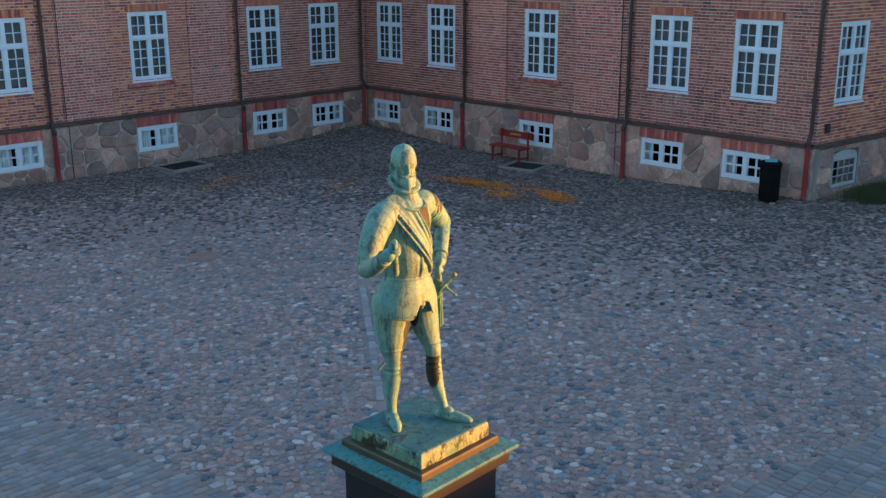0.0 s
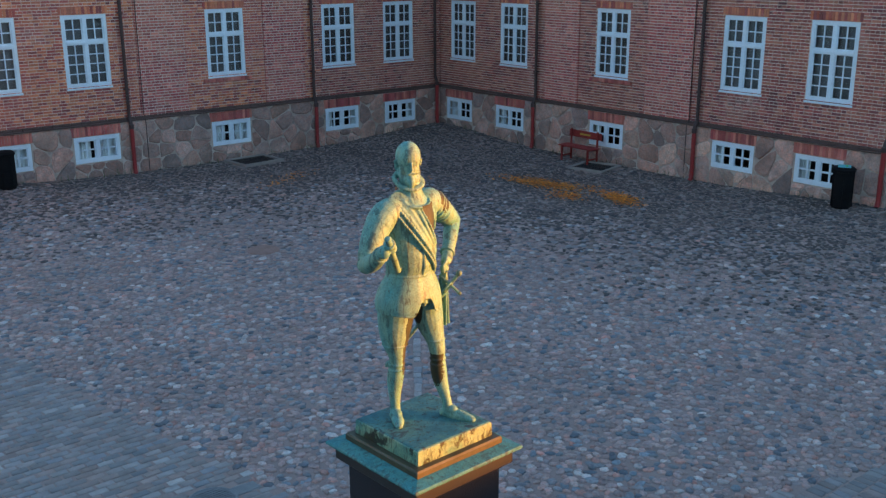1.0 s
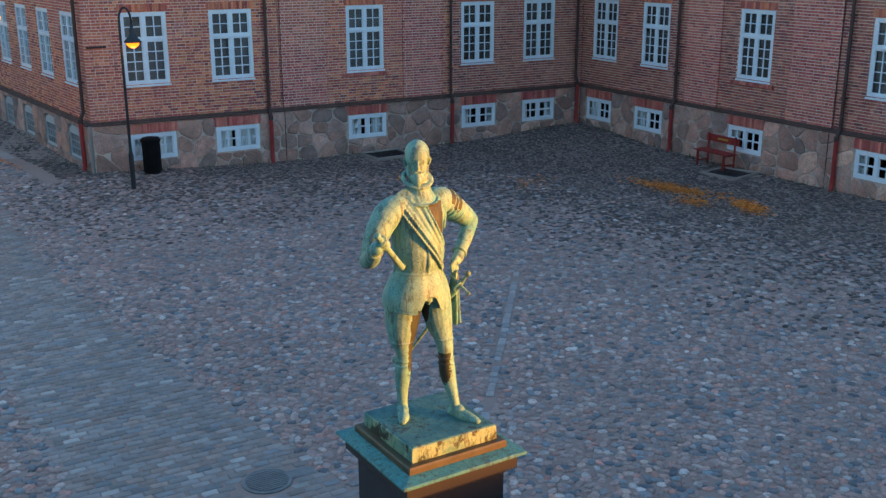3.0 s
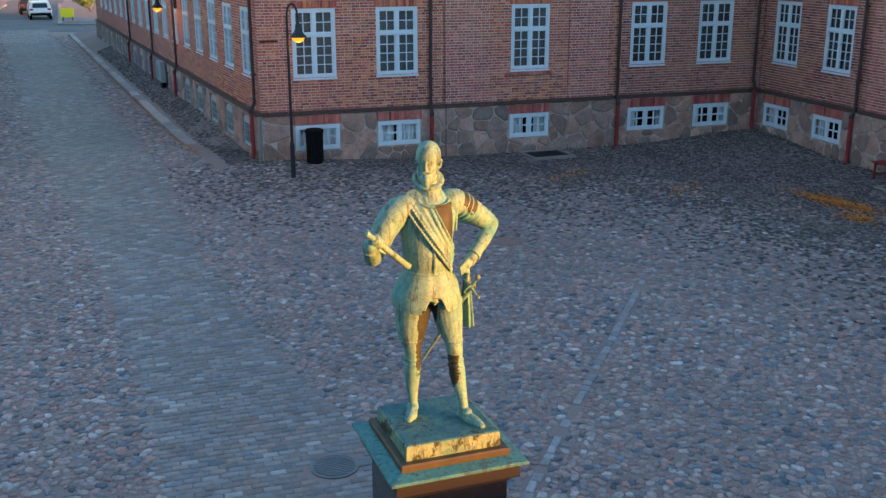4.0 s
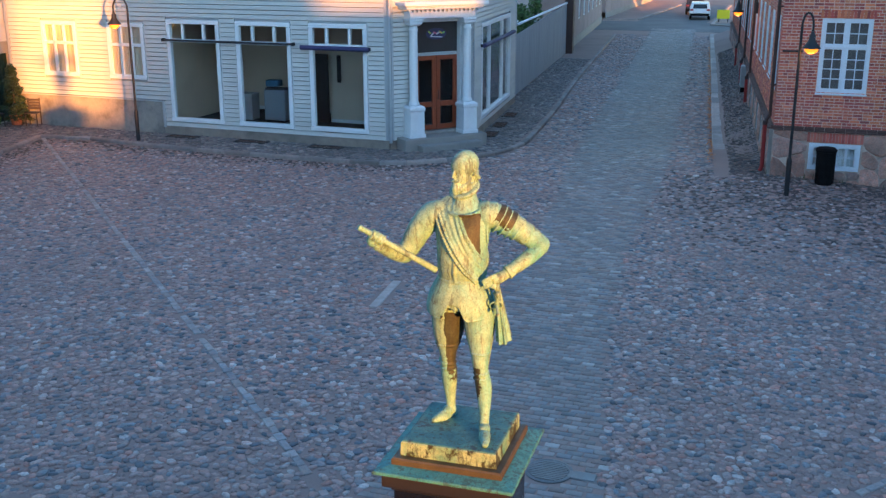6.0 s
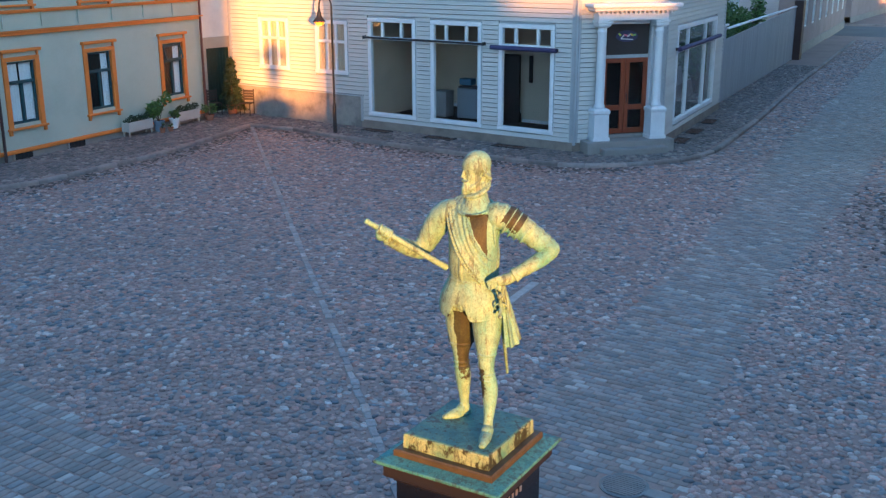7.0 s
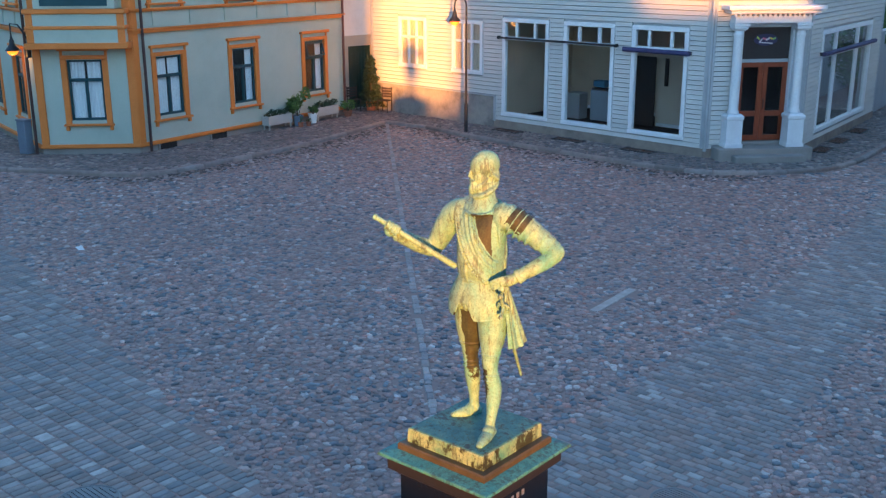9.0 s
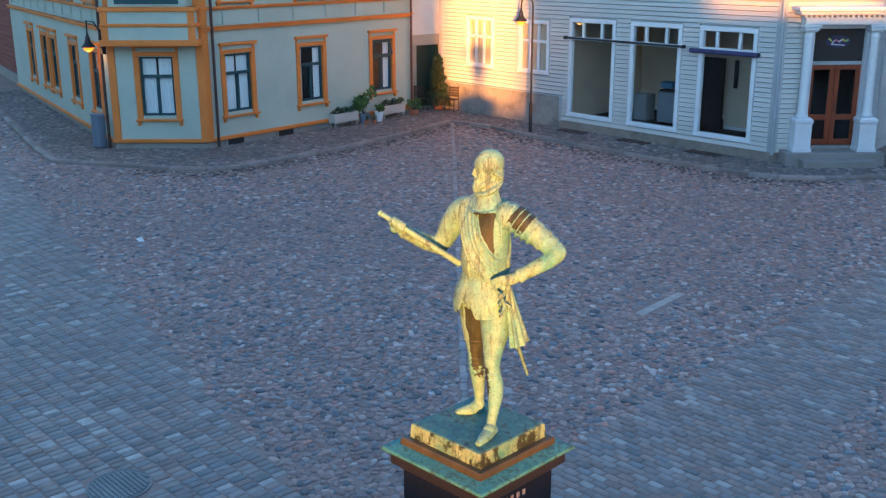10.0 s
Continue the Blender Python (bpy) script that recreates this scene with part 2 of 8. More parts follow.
ROOF = worn("clay_roof", (0.16, 0.07, 0.05), rough=0.85, big=1, fine=12)
BLACK_STONE = worn("polished_black_stone", (0.012, 0.013, 0.016), rough=0.18, big=5, fine=120, strength=0.02)
GLASS = glass("window_glass")
LAMP_GLASS = glow("lamp_glow", (1.0, 0.21, 0.008), 0.36)
LEAF = pieces("leaf", [(0.07, 0.15, 0.025), (0.09, 0.18, 0.035), (0.05, 0.11, 0.025), (0.11, 0.19, 0.035)], 0.6, 30, 0.2, (0.05, 0.07, 0.02), 2, 0.3)
CONIFER = pieces("conifer_leaf", [(0.016, 0.045, 0.018), (0.024, 0.06, 0.022), (0.032, 0.058, 0.018), (0.012, 0.032, 0.015)], 0.7, 30, 0.2, (0.03, 0.04, 0.015), 2, 0.3)
GRASS = pieces("grass_blade", [(0.05, 0.09, 0.02), (0.07, 0.11, 0.03), (0.09, 0.10, 0.03)], 0.7, 30, 0.2)
BARK = worn("bark", (0.09, 0.065, 0.045), rough=0.9, big=6, fine=40, strength=0.7)
DRY_LEAF = pieces("dry_leaf", [(0.75, 0.22, 0.025), (0.82, 0.29, 0.035), (0.62, 0.165, 0.02)], 0.8, 30, 0.2, (0.15, 0.07, 0.03), 1, 0.3)

# ---- mesh helpers ----


def obj(name, verts, faces, material, parent=None, label="", smooth=False):
    me = bpy.data.meshes.new(name)
    me.from_pydata([tuple(v) for v in verts], [], faces)
    me.materials.append(material)
    if smooth:
        me.shade_smooth()
    ob = new(name, me)
    if parent:
        ob.parent = parent
    if label:
        ob["label"] = label
    return ob


def part(name, bm, material, parent=None, label="", smooth=False):
    me = bpy.data.meshes.new(name)
    bmesh.ops.recalc_face_normals(bm, faces=bm.faces)
    bm.to_mesh(me)
    bm.free()
    me.materials.append(material)
    if smooth:
        me.shade_smooth()
    ob = new(name, me)
    if parent:
        ob.parent = parent
    if label:
        ob["label"] = label
    return ob


def thing(name, m=None, **tags):
    ob = new(name)
    ob.empty_display_size = 0.2
    if m is not None:
        ob.matrix_basis = m
    return tagged(ob, **tags)


def block(bm, x0, x1, y0, y1, z0, z1, bevel=0.0, m=None):
    """A box with bevelled edges, in the frame m."""
    made = bmesh.ops.create_cube(bm, size=1)["verts"]
    for v in made:
        v.co = Vector(((v.co.x + 0.5) * (x1 - x0) + x0, (v.co.y + 0.5) * (y1 - y0) + y0, (v.co.z + 0.5) * (z1 - z0) + z0))
    if bevel > 0:
        edges = list({e for v in made for e in v.link_edges})
        made = list({v for f in bmesh.ops.bevel(bm, geom=edges, offset=bevel, segments=1, affect="EDGES")["faces"] for v in f.verts} | {v for v in made if v.is_valid})
    if m is not None:
        for v in made:
            v.co = m @ v.co
    return made


def blocks(*boxes, bevel=0.0, m=None):
    bm = bmesh.new()
    for b in boxes:
        block(bm, *b, bevel=bevel, m=m)
    return bm


def tube(bm, points, radii, sides=10, cap=True):
    """A round bar through points with a radius at each."""
    pts = [Vector(p) for p in points]
    if isinstance(radii, (int, float)):
        radii = [radii] * len(pts)
    rings = []
    up = None
    for i, p in enumerate(pts):
        d = (pts[min(i + 1, len(pts) - 1)] - pts[max(i - 1, 0)]).normalized()
        if up is None:
            up = d.orthogonal().normalized()
        side = d.cross(up)
        side = side.normalized() if side.length > 1e-6 else d.orthogonal().normalized()
        up = side.cross(d).normalized()
        rings.append([bm.verts.new(p + radii[i] * (math.cos(a) * side + math.sin(a) * up)) for a in (2 * math.pi * k / sides for k in range(sides))])
    for a, b in zip(rings, rings[1:]):
        for k in range(sides):
            bm.faces.new((a[k], a[(k + 1) % sides], b[(k + 1) % sides], b[k]))
    if cap:
        bm.faces.new(list(reversed(rings[0])))
        bm.faces.new(rings[-1])
    return rings


def turned(bm, profile, x=0, y=0, sides=20):
    """A body turned about an upright axis; profile of (radius, z)."""
    rings = [[bm.verts.new((x + r * math.cos(a), y + r * math.sin(a), z)) for a in (2 * math.pi * k / sides for k in range(sides))] for r, z in profile]
    for a, b in zip(rings, rings[1:]):
        for k in range(sides):
            bm.faces.new((a[k], a[(k + 1) % sides], b[(k + 1) % sides], b[k]))
    bm.faces.new(list(reversed(rings[0])))
    bm.faces.new(rings[-1])


def stepped(bm, profile, x=0, y=0):
    """A square body; profile of (half width, z)."""
    rings = [[bm.verts.new((x + sx * h, y + sy * h, z)) for sx, sy in ((-1, -1), (1, -1), (1, 1), (-1, 1))] for h, z in profile]
    for a, b in zip(rings, rings[1:]):
        for k in range(4):
            bm.faces.new((a[k], a[(k + 1) % 4], b[(k + 1) % 4], b[k]))
    bm.faces.new(list(reversed(rings[0])))
    bm.faces.new(rings[-1])


def wall_frame(a, b):
    """A frame with its origin at a, x along the foot of a wall towards b, y into the wall, z up. Seen from outside, b is to the right of a."""
    d = Vector((b[0] - a[0], b[1] - a[1], 0))
    return Matrix.Translation((a[0], a[1], 0)) @ Matrix.Rotation(math.atan2(d.y, d.x), 4, "Z"), d.length


def rects(length, z0, z1, holes):
    """The rectangle 0..length by z0..z1 without its holes (x0, x1, z0, z1), as rectangles."""
    xs = sorted({0, length, *(min(max(h[i], 0), length) for h in holes for i in (0, 1))})
    out = []
    for xa, xb in zip(xs, xs[1:]):
        cuts = sorted((max(h[2], z0), min(h[3], z1)) for h in holes if h[0] < (xa + xb) / 2 < h[1])
        z = z0
        for ca, cb in cuts:
            if cb <= ca:
                continue
            if ca > z:
                out.append((xa, xb, z, ca))
            z = max(z, cb)
        if z < z1:
            out.append((xa, xb, z, z1))
    return out


def slab(name, frame_m, length, z0, z1, holes, y0, y1, material, parent=None, label=""):
    """A wall in one piece with its openings going right through."""
    xs = sorted({0.0, length, *(min(max(h[i], 0.0), length) for h in holes for i in (0, 1))})
    zs = sorted({z0, z1, *(min(max(h[i], z0), z1) for h in holes for i in (2, 3))})
    full = {(i, j) for i in range(len(xs) - 1) for j in range(len(zs) - 1) if not any(h[0] < (xs[i] + xs[i + 1]) / 2 < h[1] and h[2] < (zs[j] + zs[j + 1]) / 2 < h[3] for h in holes)}
    verts, index, faces = [], {}, []

    def at(i, j, k):
        if (i, j, k) not in index:
            index[i, j, k] = len(verts)
            verts.append(frame_m @ Vector((xs[i], (y0, y1)[k], zs[j])))
        return index[i, j, k]

    for i, j in full:
        faces.append((at(i, j, 0), at(i + 1, j, 0), at(i + 1, j + 1, 0), at(i, j + 1, 0)))
        faces.append((at(i, j, 1), at(i, j + 1, 1), at(i + 1, j + 1, 1), at(i + 1, j, 1)))
        for di, dj, p, q in ((-1, 0, (i, j), (i, j + 1)), (1, 0, (i + 1, j + 1), (i + 1, j)), (0, -1, (i + 1, j), (i, j)), (0, 1, (i, j + 1), (i + 1, j + 1))):
            if (i + di, j + dj) not in full:
                faces.append((at(*p, 0), at(*q, 0), at(*q, 1), at(*p, 1)))
    return obj(name, verts, faces, material, parent, label)


def bump_h(x, y):
    """The lie of the ground: flat over the square, a little higher against the ends and the inner corner of the long building."""
    h = 0.0
    for cx, cy, top, s in ((1.2, 21.5, 0.26, 2.6), (18.2, 4.6, 0.27, 2.4), (17.6, 20.9, 0.28, 2.2)):
        h += top * math.exp(-((x - cx) ** 2 + (y - cy) ** 2) / (2 * s * s))
    return min(h, 0.3)

# ---- ground, kerbs and pavements ----
KERB_H = 0.105
def eased(line, step=0.9):
    """A line of points drawn out into a smooth run of stations about a stone apart."""
    out = []
    ext = [(2 * line[0][0] - line[1][0], 2 * line[0][1] - line[1][1]), *line, (2 * line[-1][0] - line[-2][0], 2 * line[-1][1] - line[-2][1])]
    for p, q, r, t in zip(ext, ext[1:], ext[2:], ext[3:]):
        n = max(1, round(math.hypot(r[0] - q[0], r[1] - q[1]) / step))
        for k in range(n):
            u = k / n
            w = (-0.5 * u + u * u - 0.5 * u ** 3, 1 - 2.5 * u * u + 1.5 * u ** 3, 0.5 * u + 2 * u * u - 1.5 * u ** 3, -0.5 * u * u + 0.5 * u ** 3)
            out.append(tuple(round(sum(w[i] * v[a] for i, v in enumerate((p, q, r, t))), 3) for a in (0, 1)))
    return out + [line[-1]]


KERB_G = [(-21.45, 20.0)] + eased([(-19.6, 20.25), (-17.7, 19.93), (-15.2, 19.68), (-13.3, 19.6), (-11.6, 19.56), (-10.0, 19.58), (-9.1, 19.68), (-8.35, 19.93), (-7.4, 20.7), (-6.85, 21.35), (-6.37, 22.1), (-6.08, 23.0), (-5.98, 24.0), (-6.12, 25.9), (-6.75, 31.8), (-8.0, 41.3), (-9.25, 52.3), (-11.0, 67.5)])
KERB_Y = eased([(-41.0, 10.15), (-34.5, 8.8), (-26.5, 6.9)], 1.2) + [(-24.2, 6.5)] + eased([(-22.72, 7.45), (-20.9, 8.47), (-20.0, 9.1), (-19.78, 10.1), (-19.88, 12.1), (-20.05, 14.4), (-20.7, 17.4), (-21.45, 20.0)])
KERB_B = [(-4.3, 69.5), (-1.9, 45.0), (0.45, 20.35)]
WALK_G = KERB_G + [(-13.0, 68.4), (-9.0, 34.0), (-7.9, 24.75), (-9.5, 21.6), (-24.4, 22.0), (-23.0, 20.8)]
WALK_Y = KERB_Y + [(-23.0, 20.8), (-24.4, 22.0), (-24.5, 20.0), (-23.6, 20.0), (-22.6, 10.8), (-24.6, 8.7), (-41.0, 12.1)]
WALK_B = KERB_B + [(1.6, 20.9), (-2.4, 62.0), (-2.6, 69.5)]


def inside(poly, x, y):
    """Which of the points lie in the polygon."""
    r = np.zeros(x.shape, bool)
    for (x0, y0), (x1, y1) in zip(poly, poly[1:] + poly[:1]):
        if y0 != y1:
            r ^= ((y0 > y) != (y1 > y)) & (x < (x1 - x0) * (y - y0) / (y1 - y0) + x0)
    return r


xs = [-1800, -400, -120, -60] + [float(v) for v in np.arange(-44, 30.1, 1.0)] + [60, 120, 400, 1800]
ys = [-1800, -400, -120, -40] + [float(v) for v in np.arange(-14, 64.1, 1.0)] + [90, 130, 400, 1800]
gv = [(x, y, bump_h(x, y) - 0.008) for y in ys for x in xs]
gf = [(j * len(xs) + i, j * len(xs) + i + 1, (j + 1) * len(xs) + i + 1, (j + 1) * len(xs) + i) for j in range(len(ys) - 1) for i in range(len(xs) - 1)]
ground = tagged(obj("ground", gv, gf, EARTH, smooth=True), "packed dark earth and grit between the cobbles", "ground", kind="structure")


def walk_slab(name, poly, top, label):
    bm = bmesh.new()
    a = [bm.verts.new((x, y, top)) for x, y in poly]
    b = [bm.verts.new((x, y, -0.1)) for x, y in poly]
    bm.faces.new(a), bm.faces.new(list(reversed(b)))
    for i in range(len(poly)):
        bm.faces.new((a[i], b[i], b[(i + 1) % len(poly)], a[(i + 1) % len(poly)]))
    return tagged(part(name, bm, EARTH), label, "pavement", kind="structure")


pave_g = walk_slab("pavement_shop", WALK_G, KERB_H - 0.025, "raised pavement of small setts before the shop")
pave_y = walk_slab("pavement_house", WALK_Y, KERB_H - 0.02, "raised pavement of small setts before the olive house")


def rise_b(x, y):
    """The pavement along the brick wall climbs from its kerb to the wall."""
    a, b = 0.42 - 0.0967 * (y - 20.75), 1.62 - 0.1 * (y - 20.9)
    return KERB_H - 0.03 + np.clip((x - a) / (b - a), 0, 1) * np.interp(y, [20.7, 29, 62], [0.10, 0.36, 0.42])


rows_b = [20.75 + 2.4 * k for k in range(21)]
vb = [(a, y, float(rise_b(np.float64(a), y)) - d) for d in (0, 0.5) for y in rows_b for a in (0.42 - 0.0967 * (y - 20.75), 1.62 - 0.1 * (y - 20.9))]
n = 2 * len(rows_b)
fb = [(2 * k, 2 * k + 1, 2 * k + 3, 2 * k + 2) for k in range(len(rows_b) - 1)] + [(n + 2 * k, n + 2 * k + 2, n + 2 * k + 3, n + 2 * k + 1) for k in range(len(rows_b) - 1)] + [(0, n, n + 1, 1)]
fb += [(2 * k, 2 * k + 2, n + 2 * k + 2, n + 2 * k) for k in range(len(rows_b) - 1)] + [(2 * k + 1, n + 2 * k + 1, n + 2 * k + 3, 2 * k + 3) for k in range(len(rows_b) - 1)]
pave_b = tagged(obj("pavement_street", vb, fb, EARTH), "brown cobbled pavement along the brick wall", "pavement", kind="structure")


def kerb(line, name, width, top, label, stone=1.05, material=None):
    """Kerb stones laid end to end along a line, each a piece of its own."""
    holder = tagged(new(name), label, "kerb", kind="structure")
    rng = random.Random(len(line))
    for p, q in zip(line, line[1:]):
        a, b = Vector((*p, 0)), Vector((*q, 0))
        n = max(1, round((b - a).length / stone))
        for i in range(n):
            u, v = a.lerp(b, i / n), a.lerp(b, (i + 1) / n)
            m = Matrix.Translation(u) @ Matrix.Rotation(math.atan2((v - u).y, (v - u).x), 4, "Z")
            bm = blocks((0.005, (v - u).length - 0.005, -width / 2, width / 2, -0.12, top + rng.uniform(-0.006, 0.006)), bevel=0.03, m=m)
            part("kerb_stone", bm, material or GRANITE, holder)
    return holder


kerb(KERB_G, "kerb_shop", 0.17, KERB_H, "grey granite kerb round the shop corner")
kerb(KERB_Y, "kerb_house", 0.17, KERB_H, "grey granite kerb before the olive house")
kerb(KERB_B, "kerb_street", 0.42, KERB_H, "broad pale granite kerb slabs along the street", 1.5, PALE_GRANITE)
road = bmesh.new()
for x0, x1, y0, y1 in ((-60, 40, 72.5, 82.5), (-11.8, -6.0, 82.5, 190)):
    block(road, x0, x1, y0, y1, -0.05, 0.002)
tagged(part("road", road, ASPHALT), "grey asphalt of the far cross street", "road", kind="structure")
kerb([(-14.9, 83.5), (-12.0, 84.3), (-11.5, 110.0)], "kerb_far_left", 0.3, 0.12, "granite kerb of the far side street", 2.5)
kerb([(8.0, 77.0), (-3.6, 78.6), (-5.3, 79.6), (-6.2, 110.0)], "kerb_far_right", 0.3, 0.12, "granite kerb of the far side street", 2.5)

# ---- the long brick building: two wings about the square, a side on the street, an end wall ----
EAVES, BAND, BASE_TOP = 7.4, 1.55, 1.45
WING_W = wall_frame((1.65, 20.84), (17.55, 20.84))
WING_E = wall_frame((17.55, 20.84), (17.55, 5.0))
STREET_SIDE = wall_frame((-2.47, 62.0), (1.65, 20.84))
END_SIDE = wall_frame((17.55, 5.0), (26.5, 3.75))


def sash_window(w, h, split, cols, rows_low, rows_up, parent, material=FRAME_BLUE, f=0.065, bar=0.022, leaves=2):
    """A window in its own frame: x to w, z to h, y = 0 the outer plane. cols, rows: lights of one leaf. split: height of the transom, 0 for none."""
    bm = bmesh.new()
    for b in ((0, w, -0.01, 0.07, 0, f), (0, w, -0.01, 0.07, h - f, h), (0, f, -0.012, 0.07, f, h - f), (w - f, w, -0.012, 0.07, f, h - f)):
        block(bm, *b, bevel=0.006)
    for k in range(1, leaves):
        c = f + (w - 2 * f) * k / leaves
        block(bm, c - f * 0.55, c + f * 0.55, -0.02, 0.06, f, h - f, bevel=0.006)
    if split:
        block(bm, f, w - f, -0.024, 0.06, split - f * 0.5, split + f * 0.5, bevel=0.006)
    part("window_frame", bm, material, parent)
    lw = (w - 2 * f - (leaves - 1) * f * 1.1) / leaves
    bands = [(f, split - f * 0.5, rows_low), (split + f * 0.5, h - f, rows_up)] if split else [(f, h - f, rows_low)]
    shared = {}
    for k in range(leaves):
        x0 = f + k * (lw + f * 1.1)
        for z0, z1, rows in bands:
            bm = bmesh.new()
            e = 0.028
            for b in ((x0, x0 + lw, 0, 0.04, z0, z0 + e), (x0, x0 + lw, 0, 0.04, z1 - e, z1), (x0, x0 + e, 0.001, 0.04, z0 + e, z1 - e), (x0 + lw - e, x0 + lw, 0.001, 0.04, z0 + e, z1 - e)):
                block(bm, *b)
            gx, gz = (lw - 2 * e) / cols, (z1 - z0 - 2 * e) / rows
            for i in range(1, cols):
                block(bm, x0 + e + i * gx - bar / 2, x0 + e + i * gx + bar / 2, 0.003, 0.035, z0 + e, z1 - e)
            for j in range(1, rows):
                block(bm, x0 + e, x0 + lw - e, 0.005, 0.033, z0 + e + j * gz - bar / 2, z0 + e + j * gz + bar / 2)
            sash = part("sash", bm, material, parent)
            for i in range(cols):
                for j in range(rows):
                    key = (round(gx, 3), round(gz, 3))
                    if key not in shared:
                        bm = blocks((0, gx, 0, 0.005, 0, gz))
                        p = part("pane", bm, GLASS, sash)
                        shared[key] = p.data
                    else:
                        p = new("pane", shared[key])
                        p.parent = sash
                    p.location = (x0 + e + i * gx, 0.018, z0 + e + j * gz)
                    p.visible_shadow = False
    return parent


WINDOW_COUNT = [0]


def next_window(ob):
    WINDOW_COUNT[0] += 1
    ob.name = "window_%d" % WINDOW_COUNT[0]
    return ob


upper_window = thing("window_1", kind="structure", label="tall pale blue painted casement window with twenty-four small panes", category="window")
sash_window(1.2, 1.87, 1.17, 2, 4, 2, upper_window, f=0.085, bar=0.026)
# made-up sheet: gives the panes the grey tone that the glass lacks
part("blind", blocks((0.03, 1.17, 0.10, 0.112, 0.03, 1.84)), PANE_GREY, upper_window, "added grey sheet standing in for the panes' dim tone")
part("window_sill", blocks((-0.02, 1.22, -0.05, 0.03, -0.05, 0.0), bevel=0.006), FRAME_BLUE, upper_window)
base_window = thing("window_2", kind="structure", label="low pale blue basement window with eight small panes", category="window")
sash_window(1.25, 0.70, 0, 2, 2, 0, base_window, f=0.095, bar=0.045)
arch_window = thing("window_3", kind="structure", label="arched grey barred basement window close to the pavement", category="window")
sash_window(1.05, 0.72, 0, 4, 3, 0, arch_window, GREY_TRIM, f=0.05, bar=0.02, leaves=1)
bm = bmesh.new()
pts = [(0.525 + 0.525 * math.cos(a), 0.72 + 0.16 * math.sin(a)) for a in np.linspace(0, math.pi, 9)]
front, back = [bm.verts.new((x, 0, z)) for x, z in pts], [bm.verts.new((x, 0.05, z)) for x, z in pts]
bm.faces.new(front), bm.faces.new(list(reversed(back)))
for i in range(9):
    bm.faces.new((front[i], back[i], back[(i + 1) % 9], front[(i + 1) % 9]))
part("arch_panel", bm, GREY_TRIM, arch_window, "grey curved panel at the top")


def place_window(kind, frame_m, x, y, z, first):
    m = frame_m @ Matrix.Translation((x, y, z))
    if not first:
        kind.matrix_basis = m
        first.append(kind)
        WINDOW_COUNT[0] = max(WINDOW_COUNT[0], 3)
        return kind
    return next_window(copy_thing(kind, m))


UP_W = [x - 1.65 for x in (2.6, 4.95, 8.99, 12.87, 15.2)]
LOW_W = [x - 1.65 for x in (2.57, 4.93, 8.94, 12.83, 15.13)]
UP_E = [20.84 - y for y in (20.27, 17.89, 13.92, 9.69, 7.29)]
LOW_E = [20.84 - y for y in (20.36, 17.95, 13.97, 9.73, 7.33)]
UP_S = [(62.0 - y) * 1.005 for y in [22.72 + 2.29 * k for k in range(17)]]
UP_X = [0.55, 3.1, 5.6]
first_u, first_b, first_a = [], [], []
HOLES = {}
STOREY = 2.95
for key, (fm, ln), ups in (("w", WING_W, UP_W), ("e", WING_E, UP_E), ("s", STREET_SIDE, UP_S), ("x", END_SIDE, UP_X)):
    HOLES[key] = []
    for x in ups:
        for z in (2.44, 2.44 + STOREY):
            HOLES[key].append((x, x + 1.2, z, z + 1.87))
            place_window(upper_window, fm, x, 0.03, z, first_u)
for key, (fm, ln), lows in (("w", WING_W, LOW_W), ("e", WING_E, LOW_E)):
    for x in lows:
        HOLES[key].append((x, x + 1.25, 0.46, 1.16))
        place_window(base_window, fm, x, -0.085, 0.46, first_b)
for key, (fm, ln), ups in (("s", STREET_SIDE, UP_S), ("x", END_SIDE, UP_X)):
    for x in ups:
        HOLES[key].append((x + 0.08, x + 1.13, 0.42, 1.32))
        place_window(arch_window, fm, x + 0.08, -0.06, 0.43, first_a)

WALLS = {}
for key, (fm, ln), name, label in (("w", WING_W, "wall_north", "red brick facade with a fieldstone base facing the square"), ("e", WING_E, "wall_east", "weathered red brick wing with a fieldstone base"),
                                   ("s", STREET_SIDE, "wall_street", "long red brick wall along the street"), ("x", END_SIDE, "wall_end", "red brick end wall over a plastered stone base")):
    holder = tagged(slab(name, fm, ln, 0.0, EAVES, HOLES[key], 0.012, 0.42, MORTAR), label, "wall", kind="structure")
    WALLS[key] = holder
    slab("stone_base", fm, ln, -0.1, BASE_TOP, [h for h in HOLES[key] if h[3] < 2], -0.095, 0.012, JOINT if key in "we" else CONCRETE, holder, "mortar of the stone base")
    # the sloping ledge of bricks over the base
    bm = bmesh.new()
    for i in range(int(ln / 0.25)):
        x0 = i * ln / int(ln / 0.25)
        block(bm, x0 + 0.004, x0 + ln / int(ln / 0.25) - 0.004, -0.15, 0.012, BASE_TOP, BASE_TOP + 0.035 + 0.004 * (i % 3), bevel=0.008, m=fm)
        block(bm, x0 + 0.004, x0 + ln / int(ln / 0.25) - 0.004, -0.07, 0.012, BASE_TOP + 0.04, BAND, bevel=0.008, m=fm)
    part("ledge", bm, worn("sooty_brick_" + key, (0.11, 0.065, 0.055), rough=0.9, big=1.5, fine=40) if key == "w" else bpy.data.materials["sooty_brick_w"], holder, "dark sooty brick ledge")
    part("cornice", blocks((-0.3, ln + 0.3, -0.3, 0.5, EAVES, EAVES + 0.25), bevel=0.03, m=fm), WHITE, holder, "white eaves cornice")
